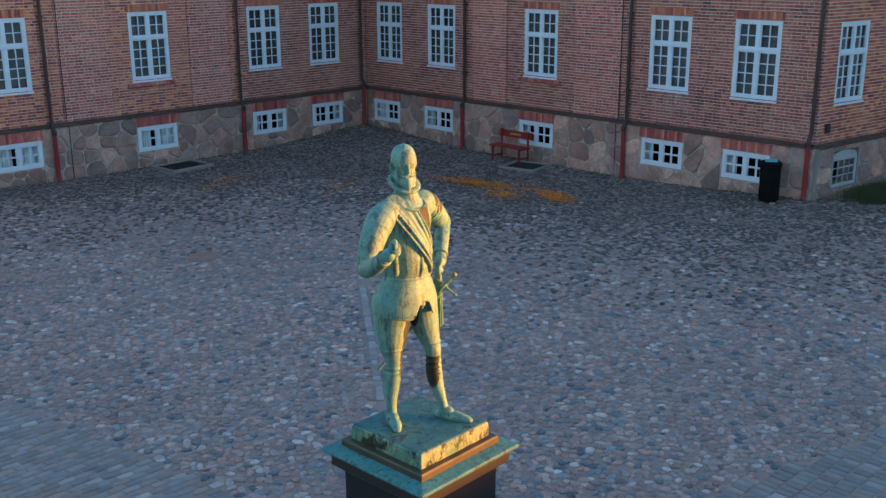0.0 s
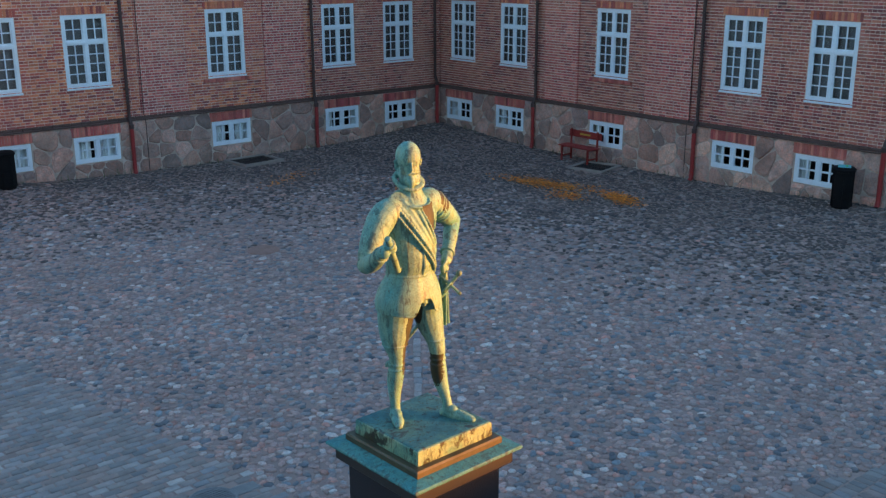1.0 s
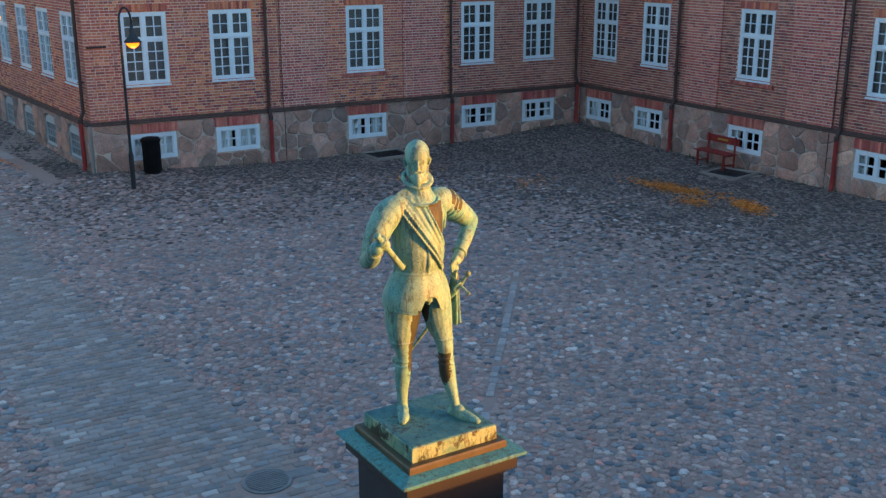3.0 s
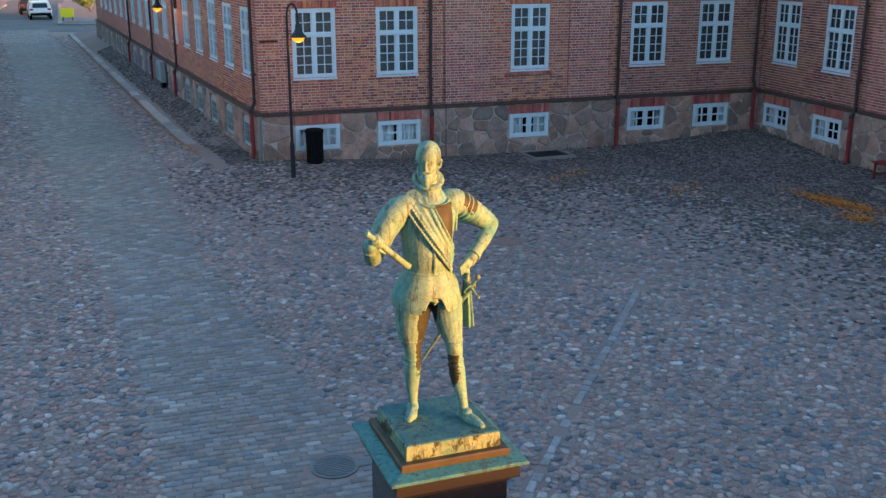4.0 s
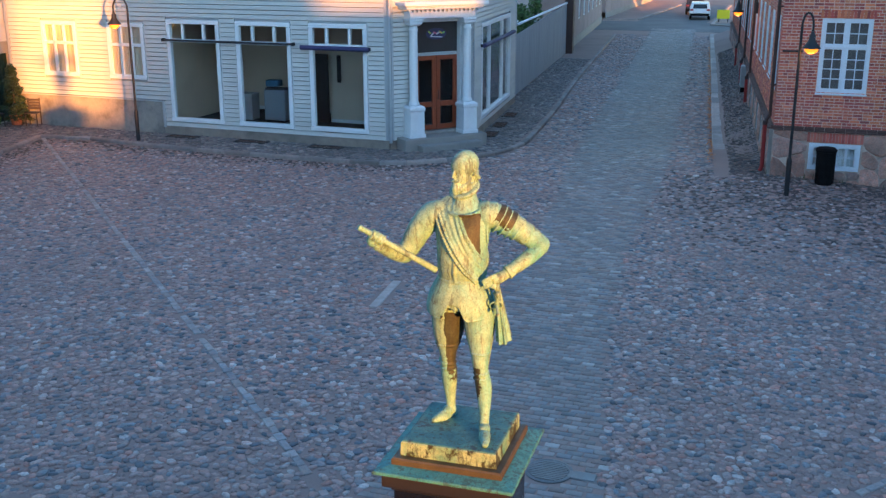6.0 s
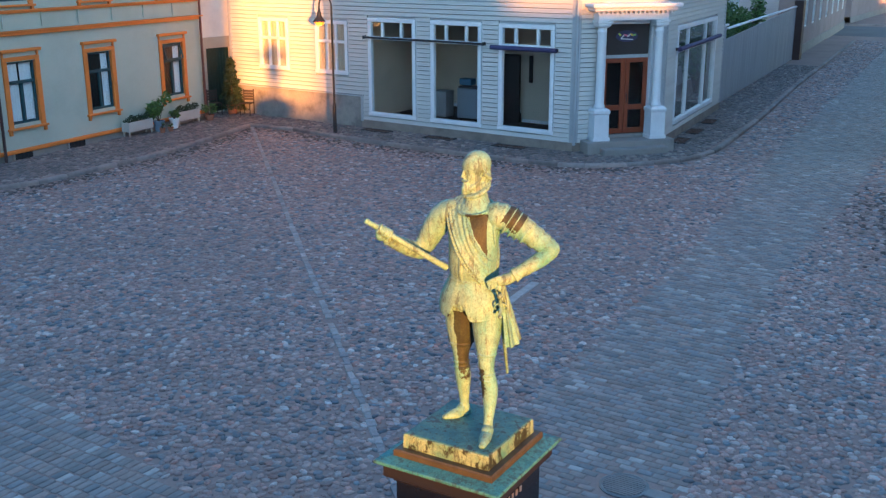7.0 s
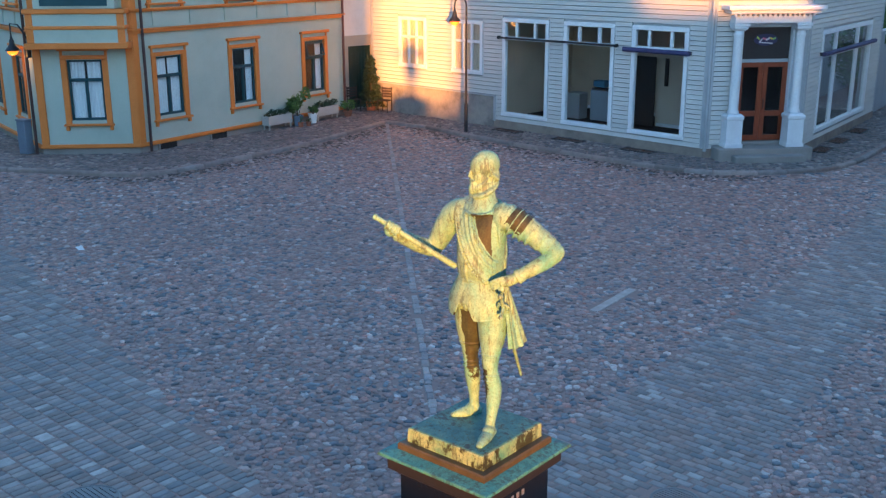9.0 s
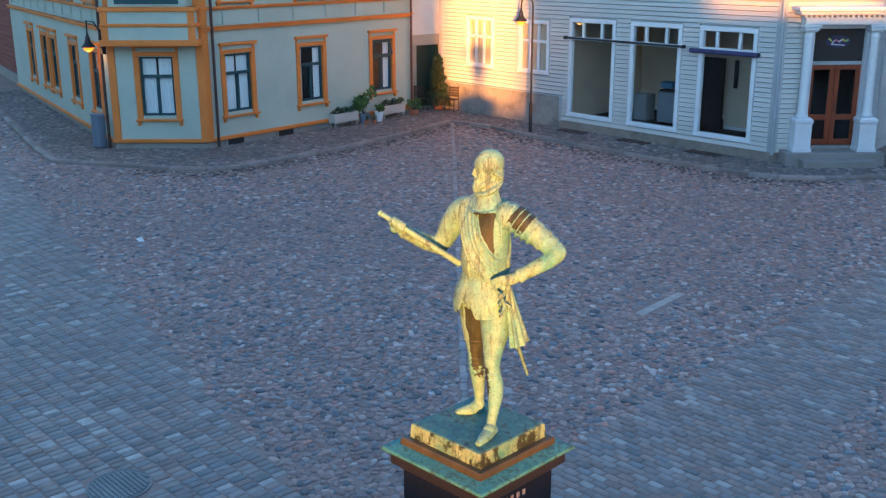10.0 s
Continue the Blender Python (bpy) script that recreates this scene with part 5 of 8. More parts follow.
made = []
for k in range(9):
    u = k / 8
    z = 3.545 - 0.315 * u
    grow = math.sin(u * 1.75) if u < 0.9 else 1.0 - (u - 0.9)
    ring = []
    for i in range(96):
        t = 2 * math.pi * i / 96
        t = t - 2 * math.pi if t > math.pi else t
        rise = 0.135 * u * u * math.exp(-((t + math.pi / 2) / 0.30) ** 4) + 0.03 * u * (1 + math.cos(2 * t)) * 0.5
        p = skirt(z, t, grow)
        ring.append(sb.verts.new((p.x, p.y, z + rise)))
    made.append(ring)
for p, q in zip(made, made[1:]):
    for i in range(96):
        sb.faces.new((p[i], q[i], q[(i + 1) % 96], p[(i + 1) % 96]))
sb.faces.new(made[0])
sb.faces.new(list(reversed(made[-1])))
tube(sb, [v.co.copy() + Vector((0, 0, 0.004)) for v in made[-1]] + [made[-1][0].co + Vector((0, 0, 0.004))], 0.007, 8)
for side in (-1, 1):
    tube(sb, [(CX + side * 0.085, CY - 0.140, 3.50), (CX + side * 0.10, CY - 0.166, 3.44), (CX + side * 0.105, CY - 0.182, 3.38)], 0.006, 6)
    hoop((CX + side * 0.175, CY - 0.02, 3.495), 0.012, 0.006, (side, -0.4, 0))
ball((CX, CY - 0.178, 3.345), 0.038, (0.62, 0.9, 1.45))
# legs in breeches, garters, hose and shoes
RIGHT = [(-0.142, 0.135, 3.34, 0.148), (-0.162, 0.142, 3.22, 0.146), (-0.172, 0.147, 3.08, 0.128), (-0.175, 0.143, 2.96, 0.098), (-0.170, 0.130, 2.88, 0.070), (-0.168, 0.135, 2.80, 0.060), (-0.167, 0.150, 2.70, 0.066), (-0.167, 0.165, 2.60, 0.060), (-0.163, 0.172, 2.48, 0.044), (-0.160, 0.172, 2.40, 0.040), (-0.155, 0.180, 2.335, 0.046)]
LEFT = [(0.085, 0.10, 3.34, 0.128), (0.10, 0.085, 3.22, 0.124), (0.115, 0.06, 3.08, 0.106), (0.133, 0.025, 2.96, 0.076), (0.14, 0.01, 2.88, 0.066), (0.15, 0.012, 2.80, 0.058), (0.164, 0.022, 2.70, 0.066), (0.176, 0.012, 2.60, 0.060), (0.19, -0.025, 2.48, 0.044), (0.196, -0.05, 2.40, 0.040), (0.196, -0.05, 2.335, 0.046)]
for leg, heel, balls, toe in ((RIGHT, (-0.150, 0.205, 2.325), (-0.20, 0.085, 2.328), (-0.245, 0.015, 2.322)), (LEFT, (0.188, -0.015, 2.325), (0.235, -0.16, 2.328), (0.272, -0.265, 2.322))):
    limb([p[:3] for p in leg], [p[3] for p in leg], 20, 4)
    limb([heel, balls, toe], [0.038, 0.048, 0.030], 14, 5)
    ball(toe, 0.030, (1, 1, 0.8))
    ball(heel, 0.038)
    mid = (Vector(heel) + Vector(balls)) / 2 + Vector((0, 0, 0.035))
    ball(mid, 0.05, (0.9, 1.2, 0.9))
    ball(Vector(balls) + Vector((0, 0, 0.03)), 0.022)
    k = leg[3]
    hoop(k[:3], k[3] + 0.001, 0.006)
    hoop((leg[5][0], leg[5][1], leg[5][2] - 0.005), leg[5][3] + 0.002, 0.007)
    hoop((leg[5][0], leg[5][1], leg[5][2] - 0.05), leg[5][3] + 0.004, 0.005)
ball((RIGHT[5][0] - 0.065, RIGHT[5][1] + 0.02, 2.80), 0.026)
# arms, with the plates of the shoulders
ball((-0.225, 0.112, 4.035), 0.098, (1.05, 1.05, 1.0))
ball((0.160, 0.14, 4.04), 0.098, (1.05, 1.05, 1.0))
limb([(-0.10, 0.115, 4.04), (-0.21, 0.11, 4.045), (-0.30, 0.10, 4.005), (-0.385, 0.085, 3.90), (-0.455, 0.065, 3.77), (-0.50, 0.045, 3.69)], [0.07, 0.096, 0.106, 0.096, 0.083, 0.066], 22, 9, 8, 0.004)
ball((-0.498, 0.048, 3.695), 0.070)
limb([(-0.50, 0.045, 3.69), (-0.535, -0.08, 3.745), (-0.575, -0.21, 3.82), (-0.60, -0.285, 3.87)], [0.068, 0.066, 0.056, 0.042], 18)
limb([(0.04, 0.125, 4.04), (0.13, 0.14, 4.055), (0.23, 0.175, 4.025), (0.34, 0.22, 3.95), (0.45, 0.265, 3.87), (0.53, 0.292, 3.815)], [0.07, 0.093, 0.099, 0.090, 0.078, 0.064], 24, 12, 9, 0.012)
ball((0.535, 0.292, 3.808), 0.069, (1, 1, 1))
limb([(0.540, 0.294, 3.80), (0.475, 0.235, 3.73), (0.385, 0.15, 3.66), (0.305, 0.085, 3.60)], [0.066, 0.062, 0.054, 0.042], 18)
limb([(0.325, 0.10, 3.615), (0.35, 0.12, 3.635)], [0.058, 0.055], 16, 2)
# rims of the shoulder's plates
for k in range(5):
    u = 0.18 + 0.15 * k
    c = Vector((0.13, 0.14, 4.055)).lerp(Vector((0.42, 0.25, 3.895)), u)
    hoop(c, 0.106 - 0.016 * u, 0.0085, (0.80, 0.30, -0.52), 1.0)
limb([(-0.588, -0.255, 3.853), (-0.582, -0.23, 3.838)], [0.058, 0.055], 16, 2)
for p, d, r in (((-0.59, -0.26, 3.855), (-0.2, -0.7, 0.45), 0.05), ((0.325, 0.10, 3.615), (-0.7, -0.55, -0.5), 0.05)):
    hoop(p, r + 0.004, 0.007, Vector(d).normalized())
# hands: knuckles and fingers
ball((-0.612, -0.325, 3.895), 0.046, (1, 1.1, 1.1))
TIP, BUTT = Vector((-0.67, -0.45, 4.03)), Vector((-0.23, 0.02, 3.60))
axis = (BUTT - TIP).normalized()
tube(sb, [TIP, BUTT], [0.021, 0.026], 12)
hoop(TIP + axis * 0.02, 0.020, 0.007, axis)
for k in range(4):
    hoop(TIP + axis * (0.13 + 0.032 * k), 0.030, 0.0145, axis)
limb([(0.315, 0.08, 3.60), (0.275, 0.05, 3.585), (0.225, 0.012, 3.57)], [0.040, 0.046, 0.034], 14)
for k in range(4):
    limb([(0.255 - 0.004 * k, 0.02 + 0.006 * k, 3.61 - 0.021 * k), (0.205 - 0.002 * k, -0.02 + 0.004 * k, 3.59 - 0.022 * k), (0.160 + 0.006 * k, -0.038 + 0.004 * k, 3.565 - 0.02 * k)], [0.016, 0.015, 0.010], 8, 3)
# neck, collar, head, beard
limb([(-0.025, 0.12, 4.06), (-0.025, 0.12, 4.13), (-0.025, 0.12, 4.20), (-0.025, 0.12, 4.30)], [0.140, 0.108, 0.084, 0.072], 22)
hoop((-0.025, 0.105, 4.105), 0.138, 0.011, (0, -0.30, 1))
RUFF = Vector((-0.15, -0.50, 1)).normalized()
hoop((-0.034, 0.130, 4.240), 0.098, 0.016, RUFF, 1.08, 40)
for k in range(44):
    t = 2 * math.pi * k / 44
    q = Vector((0, 0, 1)).rotation_difference(RUFF)
    tube(sb, [Vector((-0.034, 0.130, 4.238)) + q @ Vector((r * math.cos(t), 1.08 * r * math.sin(t), h)) for r, h in ((0.092, 0.022), (0.112, 0.019), (0.122, 0.004))], 0.0056, 6)
FACE = pose(-0.036, 0.122, 4.385, 4, 0, -26)
UPRIGHT = FACE.to_3x3().to_4x4()


def face(p):
    return FACE @ Vector(p)


# bald skull, nape, long face, straight nose
ball(face((0, 0.018, 0.046)), 0.1, (0.95, 1.14, 1.08), UPRIGHT)
ball(face((0, -0.016, 0.036)), 0.092, (0.98, 1.0, 1.10), UPRIGHT)
ball(face((0, 0.045, -0.040)), 0.086, (0.96, 0.92, 1.15), UPRIGHT)
ball(face((0, -0.030, -0.030)), 0.076, (0.98, 0.96, 1.42), UPRIGHT)
limb([face((0, 0.035, -0.09)), (-0.028, 0.125, 4.22), (-0.026, 0.122, 4.12)], [0.076, 0.074, 0.090], 20)
tube(sb, [face((0, -0.099, 0.030)), face((0, -0.113, 0.002)), face((0, -0.126, -0.026)), face((0, -0.102, -0.042))], [0.006, 0.010, 0.012, 0.008], 10)
for s in (-1, 1):
    # brow and closed-looking lid, a low cheekbone
    tube(sb, [face((s * 0.010, -0.103, 0.028)), face((s * 0.030, -0.099, 0.034)), face((s * 0.056, -0.082, 0.028)), face((s * 0.070, -0.062, 0.014))], [0.003, 0.006, 0.005, 0.002], 8)
    ball(face((s * 0.032, -0.088, 0.010)), 0.0125, (1.3, 0.8, 0.8), UPRIGHT)
    # short moustache, turned up at the tip
    tube(sb, [face((s * 0.003, -0.112, -0.054)), face((s * 0.022, -0.112, -0.063)), face((s * 0.040, -0.108, -0.064)), face((s * 0.056, -0.104, -0.054)), face((s * 0.064, -0.102, -0.044))], [0.006, 0.008, 0.006, 0.004, 0.002], 8)
    # ear, with a few locks behind it
    tube(sb, [face((s * 0.092, 0.010, 0.020)), face((s * 0.100, 0.022, 0.006)), face((s * 0.093, 0.016, -0.026)), face((s * 0.087, 0.002, -0.032))], [0.007, 0.011, 0.009, 0.005], 8)
    for k in range(4):
        ball(face((s * (0.086 - 0.003 * k), 0.034 + 0.014 * k, -0.026 - 0.012 * k)), 0.016)
    limb([face((s * 0.080, -0.006, -0.045)), face((s * 0.070, -0.036, -0.085)), face((s * 0.044, -0.068, -0.112)), face((s * 0.016, -0.088, -0.130))], [0.008, 0.014, 0.024, 0.028], 12)
# beard, cut to a blunt point under the chin
limb([face((0, -0.074, -0.078)), face((0, -0.088, -0.110)), face((0, -0.104, -0.140)), face((0, -0.114, -0.166))], [0.036, 0.041, 0.031, 0.011], 18)
for k in range(9):
    t = (k - 4) / 4
    tube(sb, [face((t * 0.038, -0.112 + 0.03 * t * t, -0.082)), face((t * 0.044, -0.131 + 0.040 * t * t, -0.115)), face((t * 0.020, -0.132 + 0.022 * t * t, -0.156))], [0.003, 0.0055, 0.003], 6)
tube(sb, [face((-0.014, -0.108, -0.072)), face((0, -0.113, -0.074)), face((0.014, -0.108, -0.072))], [0.004, 0.006, 0.004], 8)
# the sash over the breast: folds between two strings of beads
FOLDS = 13
rng = random.Random(5)
for k in range(FOLDS):
    u = k / (FOLDS - 1)
    x0, z0 = -0.240 + 0.195 * u, 4.05 + 0.065 * math.sin(u * 2.2)
    x1, z1 = 0.110 + 0.035 * u, 3.520 + 0.17 * u
    beads = k in (0, 2, 12)
    wave, lift = rng.uniform(0, 6), rng.uniform(-0.003, 0.006)
    pts = []
    for t in np.linspace(0, 1, 26):
        x, z = x0 + (x1 - x0) * t, z0 + (z1 - z0) * t + 0.016 * math.sin(math.pi * t) * (1 - 2 * u) - 0.035 * math.sin(math.pi * t) * (1 - u)
        x += 0.006 * math.sin(5 * t + wave)
        pts.append(Vector((x, front_y(x, z) - 0.004 - lift - (0.006 if beads else 0.0), z)))
    tube(sb, pts, [0.005 if beads else (0.015, 0.007, 0.012)[k % 3]] * 26, 8)
    if beads:
        total = sum((q - p).length for p, q in zip(pts, pts[1:]))
        step, run, want = total / round(total / 0.024), 0.0, 0.0
        for p, q in zip(pts, pts[1:]):
            d = (q - p).length
            while want <= run + d:
                ball(p.lerp(q, (want - run) / d) + Vector((0, -0.010, 0)), 0.0105)
                want += step
            run += d
    back = [Vector((x0 + (x1 - x0) * t, front_y(x0 + (x1 - x0) * t, z0 + (z1 - z0) * t, True) + 0.005, z0 + (z1 - z0) * t)) for t in np.linspace(0, 1, 16)]
    tube(sb, back, 0.015, 8)
    tube(sb, [back[0], (x0 - 0.012, 0.12, z0 + 0.062), pts[0]], 0.015, 8)
# edge of the breastplate at the arm and neck
tube(sb, [(0.17, front_y(0.15, z) + 0.01, z) for z in (4.07, 4.0, 3.92, 3.84)], 0.010, 8)
tube(sb, [(CX + 0.12 * math.cos(t), CY - 0.095 * math.sin(t) - 0.01, 4.10 + 0.02 * math.cos(t) ** 2 - 0.025 * math.sin(t)) for t in np.linspace(0.1, 3.04, 14)], 0.009, 8)
# sword on the left hip, and the hanging end of the sash
POM, END = Vector((0.30, -0.07, 3.49)), Vector((0.03, 0.55, 2.58))
ax = (END - POM).normalized()
ball(POM, 0.024)
tube(sb, [POM, POM + ax * 0.13], [0.012, 0.016], 10)
cross = ax.cross(Vector((1, 0.3, 0.2))).normalized()
tube(sb, [POM + ax * 0.13 - cross * 0.10, POM + ax * 0.13, POM + ax * 0.13 + cross * 0.10], [0.012, 0.012, 0.012], 8)
ball(POM + ax * 0.13 - cross * 0.10, 0.017)
ball(POM + ax * 0.13 + cross * 0.10, 0.017)
hoop(POM + ax * 0.15, 0.05, 0.008, cross)
tube(sb, [POM + ax * 0.13, POM + ax * 0.6, END], [0.020, 0.017, 0.012], 8)
made = []
for u in np.linspace(0, 1, 12):
    c = Vector((0.255, 0.05, 3.54)).lerp(Vector((0.292, 0.155, 3.04)), u)
    w, d = 0.020 + 0.062 * u, 0.016 + 0.036 * u
    made.append([sb.verts.new(c + Vector((d * math.cos(t) * (1 + 0.22 * math.cos(7 * t)), w * math.sin(t) * (1 + 0.22 * math.cos(7 * t)), 0.02 * math.sin(t) * u))) for t in (2 * math.pi * k / 42 for k in range(42))])
for p, q in zip(made, made[1:]):
    for k in range(42):
        sb.faces.new((p[k], q[k], q[(k + 1) % 42], p[(k + 1) % 42]))
sb.faces.new(made[0])
sb.faces.new(list(reversed(made[-1])))
ball((0.235, 0.03, 3.52), 0.036)
statue = part("statue", sb, PATINA, None, smooth=True)
tagged(statue, "weathered green bronze statue of a standing armoured man with a baton", "statue")
mod = statue.modifiers.new("blend", "REMESH")
mod.mode, mod.voxel_size, mod.use_smooth_shade = "VOXEL", 0.0054, True
mod = statue.modifiers.new("soften", "SMOOTH")
mod.factor, mod.iterations = 0.3, 1

# ---- lamps ----


def lantern(parent, p):
    """A hanging bell-shaped lantern with a glowing bowl; p is the middle of its rim."""
    x, y, z = p
    bm = bmesh.new()
    turned(bm, [(0.205, z - 0.005), (0.21, z + 0.01), (0.17, z + 0.06), (0.11, z + 0.13), (0.075, z + 0.20), (0.07, z + 0.30), (0.045, z + 0.33), (0.03, z + 0.42)], x, y, 20)
    part("shade", bm, IRON, parent, "dark bell-shaped shade", True)
    bm = bmesh.new()
    turned(bm, [(0.03, z - 0.135), (0.09, z - 0.115), (0.14, z - 0.07), (0.155, z - 0.02), (0.155, z - 0.006)], x, y, 18)
    part("bowl", bm, LAMP_GLASS, parent, "glowing orange bowl", True)


def glow_lamp(p):
    d = bpy.data.lights.new("street_lamp_light", "POINT")
    d.energy, d.color, d.shadow_soft_size = 2.0, (1.0, 0.42, 0.08), 0.12
    ob = new("street_lamp_light", d)
    ob.location = (p[0], p[1], p[2] - 0.2)


def post_lamp(x, y, z0, arm, top=4.25):
    """A slender post with a swan neck; arm: where the lantern hangs from the post."""
    ob = thing("street_lamp", label="slender dark street lamp with a swan neck and lit lantern", category="street lamp", group="street lamps")
    bm = bmesh.new()
    turned(bm, [(0.062, z0 - 0.05), (0.062, z0 + 0.9), (0.05, z0 + 0.95), (0.037, z0 + 1.0), (0.031, top)], x, y, 12)
    part("post", bm, IRON, ob)
    a = Vector((*arm, 0))
    bm = bmesh.new()
    tube(bm, [Vector((x, y, top - 0.02)) + a * (0.5 - 0.5 * math.cos(t)) + Vector((0, 0, 0.32 * math.sin(t))) for t in np.linspace(0, math.pi, 14)] + [Vector((x, y, top - 0.12)) + a], 0.026, 8)
    part("swan_neck", bm, IRON, ob)
    p = (x + arm[0], y + arm[1], 3.74)
    bm = bmesh.new()
    tube(bm, [(p[0], p[1], top - 0.1), (p[0], p[1], p[2] + 0.38)], 0.018, 8)
    part("hanger", bm, IRON, ob)
    lantern(ob, p)
    glow_lamp(p)
    return ob


post_lamp(2.14, 18.87, 0.1, (0.25, -0.13))
post_lamp(-17.74, 20.22, 0.1, (-0.52, 0.0))


def bracket_lamp(root, out, p):
    """A lantern on a swan-neck bracket from a wall."""
    ob = thing("wall_lamp", label="lit lantern on a dark swan-neck wall bracket", category="wall lamp", group="wall lamps")
    r, q = Vector(root), Vector(p)
    top = q + Vector((0, 0, 0.78))
    bm = bmesh.new()
    tube(bm, [r, r + Vector((0, 0, 0.35)), (r + top) / 2 + Vector((0, 0, 0.36)), top, q + Vector((0, 0, 0.4))], 0.024, 8)
    part("bracket", bm, IRON, ob)
    m = Matrix.Translation(r)
    part("wall_plate", blocks((-0.06, 0.06, -0.06, 0.06, -0.2, 0.2), bevel=0.015, m=m), IRON, ob)
    lantern(ob, p)
    glow_lamp(p)


bracket_lamp((-24.62, 8.52, 3.2), None, (-25.05, 8.25, 3.2))
bracket_lamp((0.40, 32.9, 3.9), None, (-0.25, 32.75, 3.75))

# ---- down the street ----
ff, fl = wall_frame((-11.15, 52.4), (-8.95, 32.6))
fence = thing("board_fence", label="tall pale grey vertical board fence with white capping", category="fence")
n = 96
for i in range(n):
    x0 = i * fl / n
    top = 3.1 if i > n - 9 else (2.55 + 0.004 * (n - i))
    part("board", blocks((x0 + 0.006, x0 + fl / n - 0.006, -0.022 * (i % 2), 0.03, 0.1, top), bevel=0.005), FENCE_PAINT, fence)
part("rail", blocks((0, fl - 1.9, -0.05, 0.08, 2.95, 3.02), (fl - 1.9, fl, -0.05, 0.08, 3.1, 3.17), (fl - 1.85, fl, -0.04, -0.01, 2.42, 2.5), bevel=0.01, m=None), WHITE, fence, "white capping board")
for ob in fence.children:
    ob.matrix_basis = ff
post = tagged(part("gate_post", blocks((-0.9, -0.1, -0.1, 0.4, 0, 3.3), bevel=0.03, m=ff), PIPE_DARK), "dark brown gate post beside the fence", "post")
far = thing("far_house", label="pale pink rendered house down the street", category="house")
hm, hl = wall_frame((-11.35, 54.0), (-14.4, 80.0))
pink = worn("pale_pink_render", (0.31, 0.25, 0.25), rough=0.9, big=0.7, fine=30)
wins = [(x, x + 1.2, 1.6, 3.2) for x in (2.5, 6.0, 9.5, 13.0, 16.5, 20.0, 23.5)]
slab("wall", hm, hl, 0.6, 6.0, wins, 0, 0.3, pink, far)
part("plinth", blocks((0, hl, -0.05, 0.3, 0, 0.6), bevel=0.02, m=hm), CONCRETE, far)
part("roof", blocks((-0.4, hl + 0.4, -0.5, 6.0, 6.0, 6.4), bevel=0.05, m=hm), ROOF, far)
for a, b, c, d in wins:
    w = part("window", blocks((a, b, 0.02, 0.1, c, c + 0.08), (a, b, 0.02, 0.1, d - 0.08, d), (a, a + 0.08, 0.02, 0.1, c, d), (b - 0.08, b, 0.02, 0.1, c, d), (a + 0.56, a + 0.64, 0.02, 0.1, c, d), m=hm), WHITE, far)
    part("pane", blocks((a + 0.05, b - 0.05, 0.06, 0.065, c + 0.05, d - 0.05), m=hm), GLASS, w)
    # near-black sheet painted as the unlit room
    part("room", blocks((a, b, 0.28, 0.3, c, d), m=hm), DARK_AND_SHADE, far)
yard = thing("yard_house", label="white house behind the board fence", category="house")
wm, wl = wall_frame((-12.4, 36.0), (-14.2, 52.0))
ywins = [(x, x + 1.1, 2.6, 4.2) for x in (2.0, 6.0, 10.0, 13.5)]
slab("wall", wm, wl, 0, 5.6, ywins, 0, 0.3, PLASTER_WHITE, yard)
part("roof", blocks((-0.4, wl + 0.4, -0.5, 5.0, 5.6, 5.9), bevel=0.05, m=wm), ROOF, yard)
for a, b, c, d in ywins:
    w = part("window", blocks((a, b, 0.02, 0.1, c, c + 0.08), (a, b, 0.02, 0.1, d - 0.08, d), (a, a + 0.08, 0.02, 0.1, c, d), (b - 0.08, b, 0.02, 0.1, c, d), (a + 0.51, a + 0.59, 0.02, 0.1, c, d), m=wm), WHITE, yard)
    part("pane", blocks((a + 0.05, b - 0.05, 0.06, 0.065, c + 0.05, d - 0.05), m=wm), GLASS, w)
    # near-black sheet painted as the unlit room
    part("room", blocks((a, b, 0.28, 0.3, c, d), m=wm), DARK_AND_SHADE, yard)
red = thing("red_house", label="dark red boarded house beyond the olive one", category="house")
rm, rl = wall_frame((-60.0, 16.4), (-41.15, 12.45))
part("wall", blocks((0, rl, 0.02, 6.0, 0.0, 6.2), m=rm), PIPE_DARK, red)
red_board = worn("red_board_paint", (0.20, 0.045, 0.04), rough=0.8, big=1.0, fine=25, stretch=(0.3, 0.3, 3))
for k in range(24):
    part("board", blocks((0, rl, -0.03 + 0.004 * (k % 2), 0.018, 0.5 + 0.235 * k, 0.72 + 0.235 * k), bevel=0.006, m=rm), red_board, red)
part("plinth", blocks((0, rl, -0.06, 0.0, 0.0, 0.49), bevel=0.02, m=rm), CONCRETE, red)
part("roof", blocks((-0.3, rl + 0.1, -0.4, 6.3, 6.2, 6.5), bevel=0.05, m=rm), ROOF, red)
corner = thing("corner_building", label="pale house on the far street corner", category="house")
km, kl = wall_frame((-15.2, 86.0), (-16.0, 120.0))
part("wall", blocks((0, kl, 0, 6, 0.5, 6), m=km), pink, corner)
part("plinth", blocks((0, kl, -0.05, 0.0, 0, 0.5), m=km), CONCRETE, corner)
part("roof", blocks((-0.4, kl + 0.4, -0.4, 6.4, 6, 6.4), m=km), ROOF, corner)


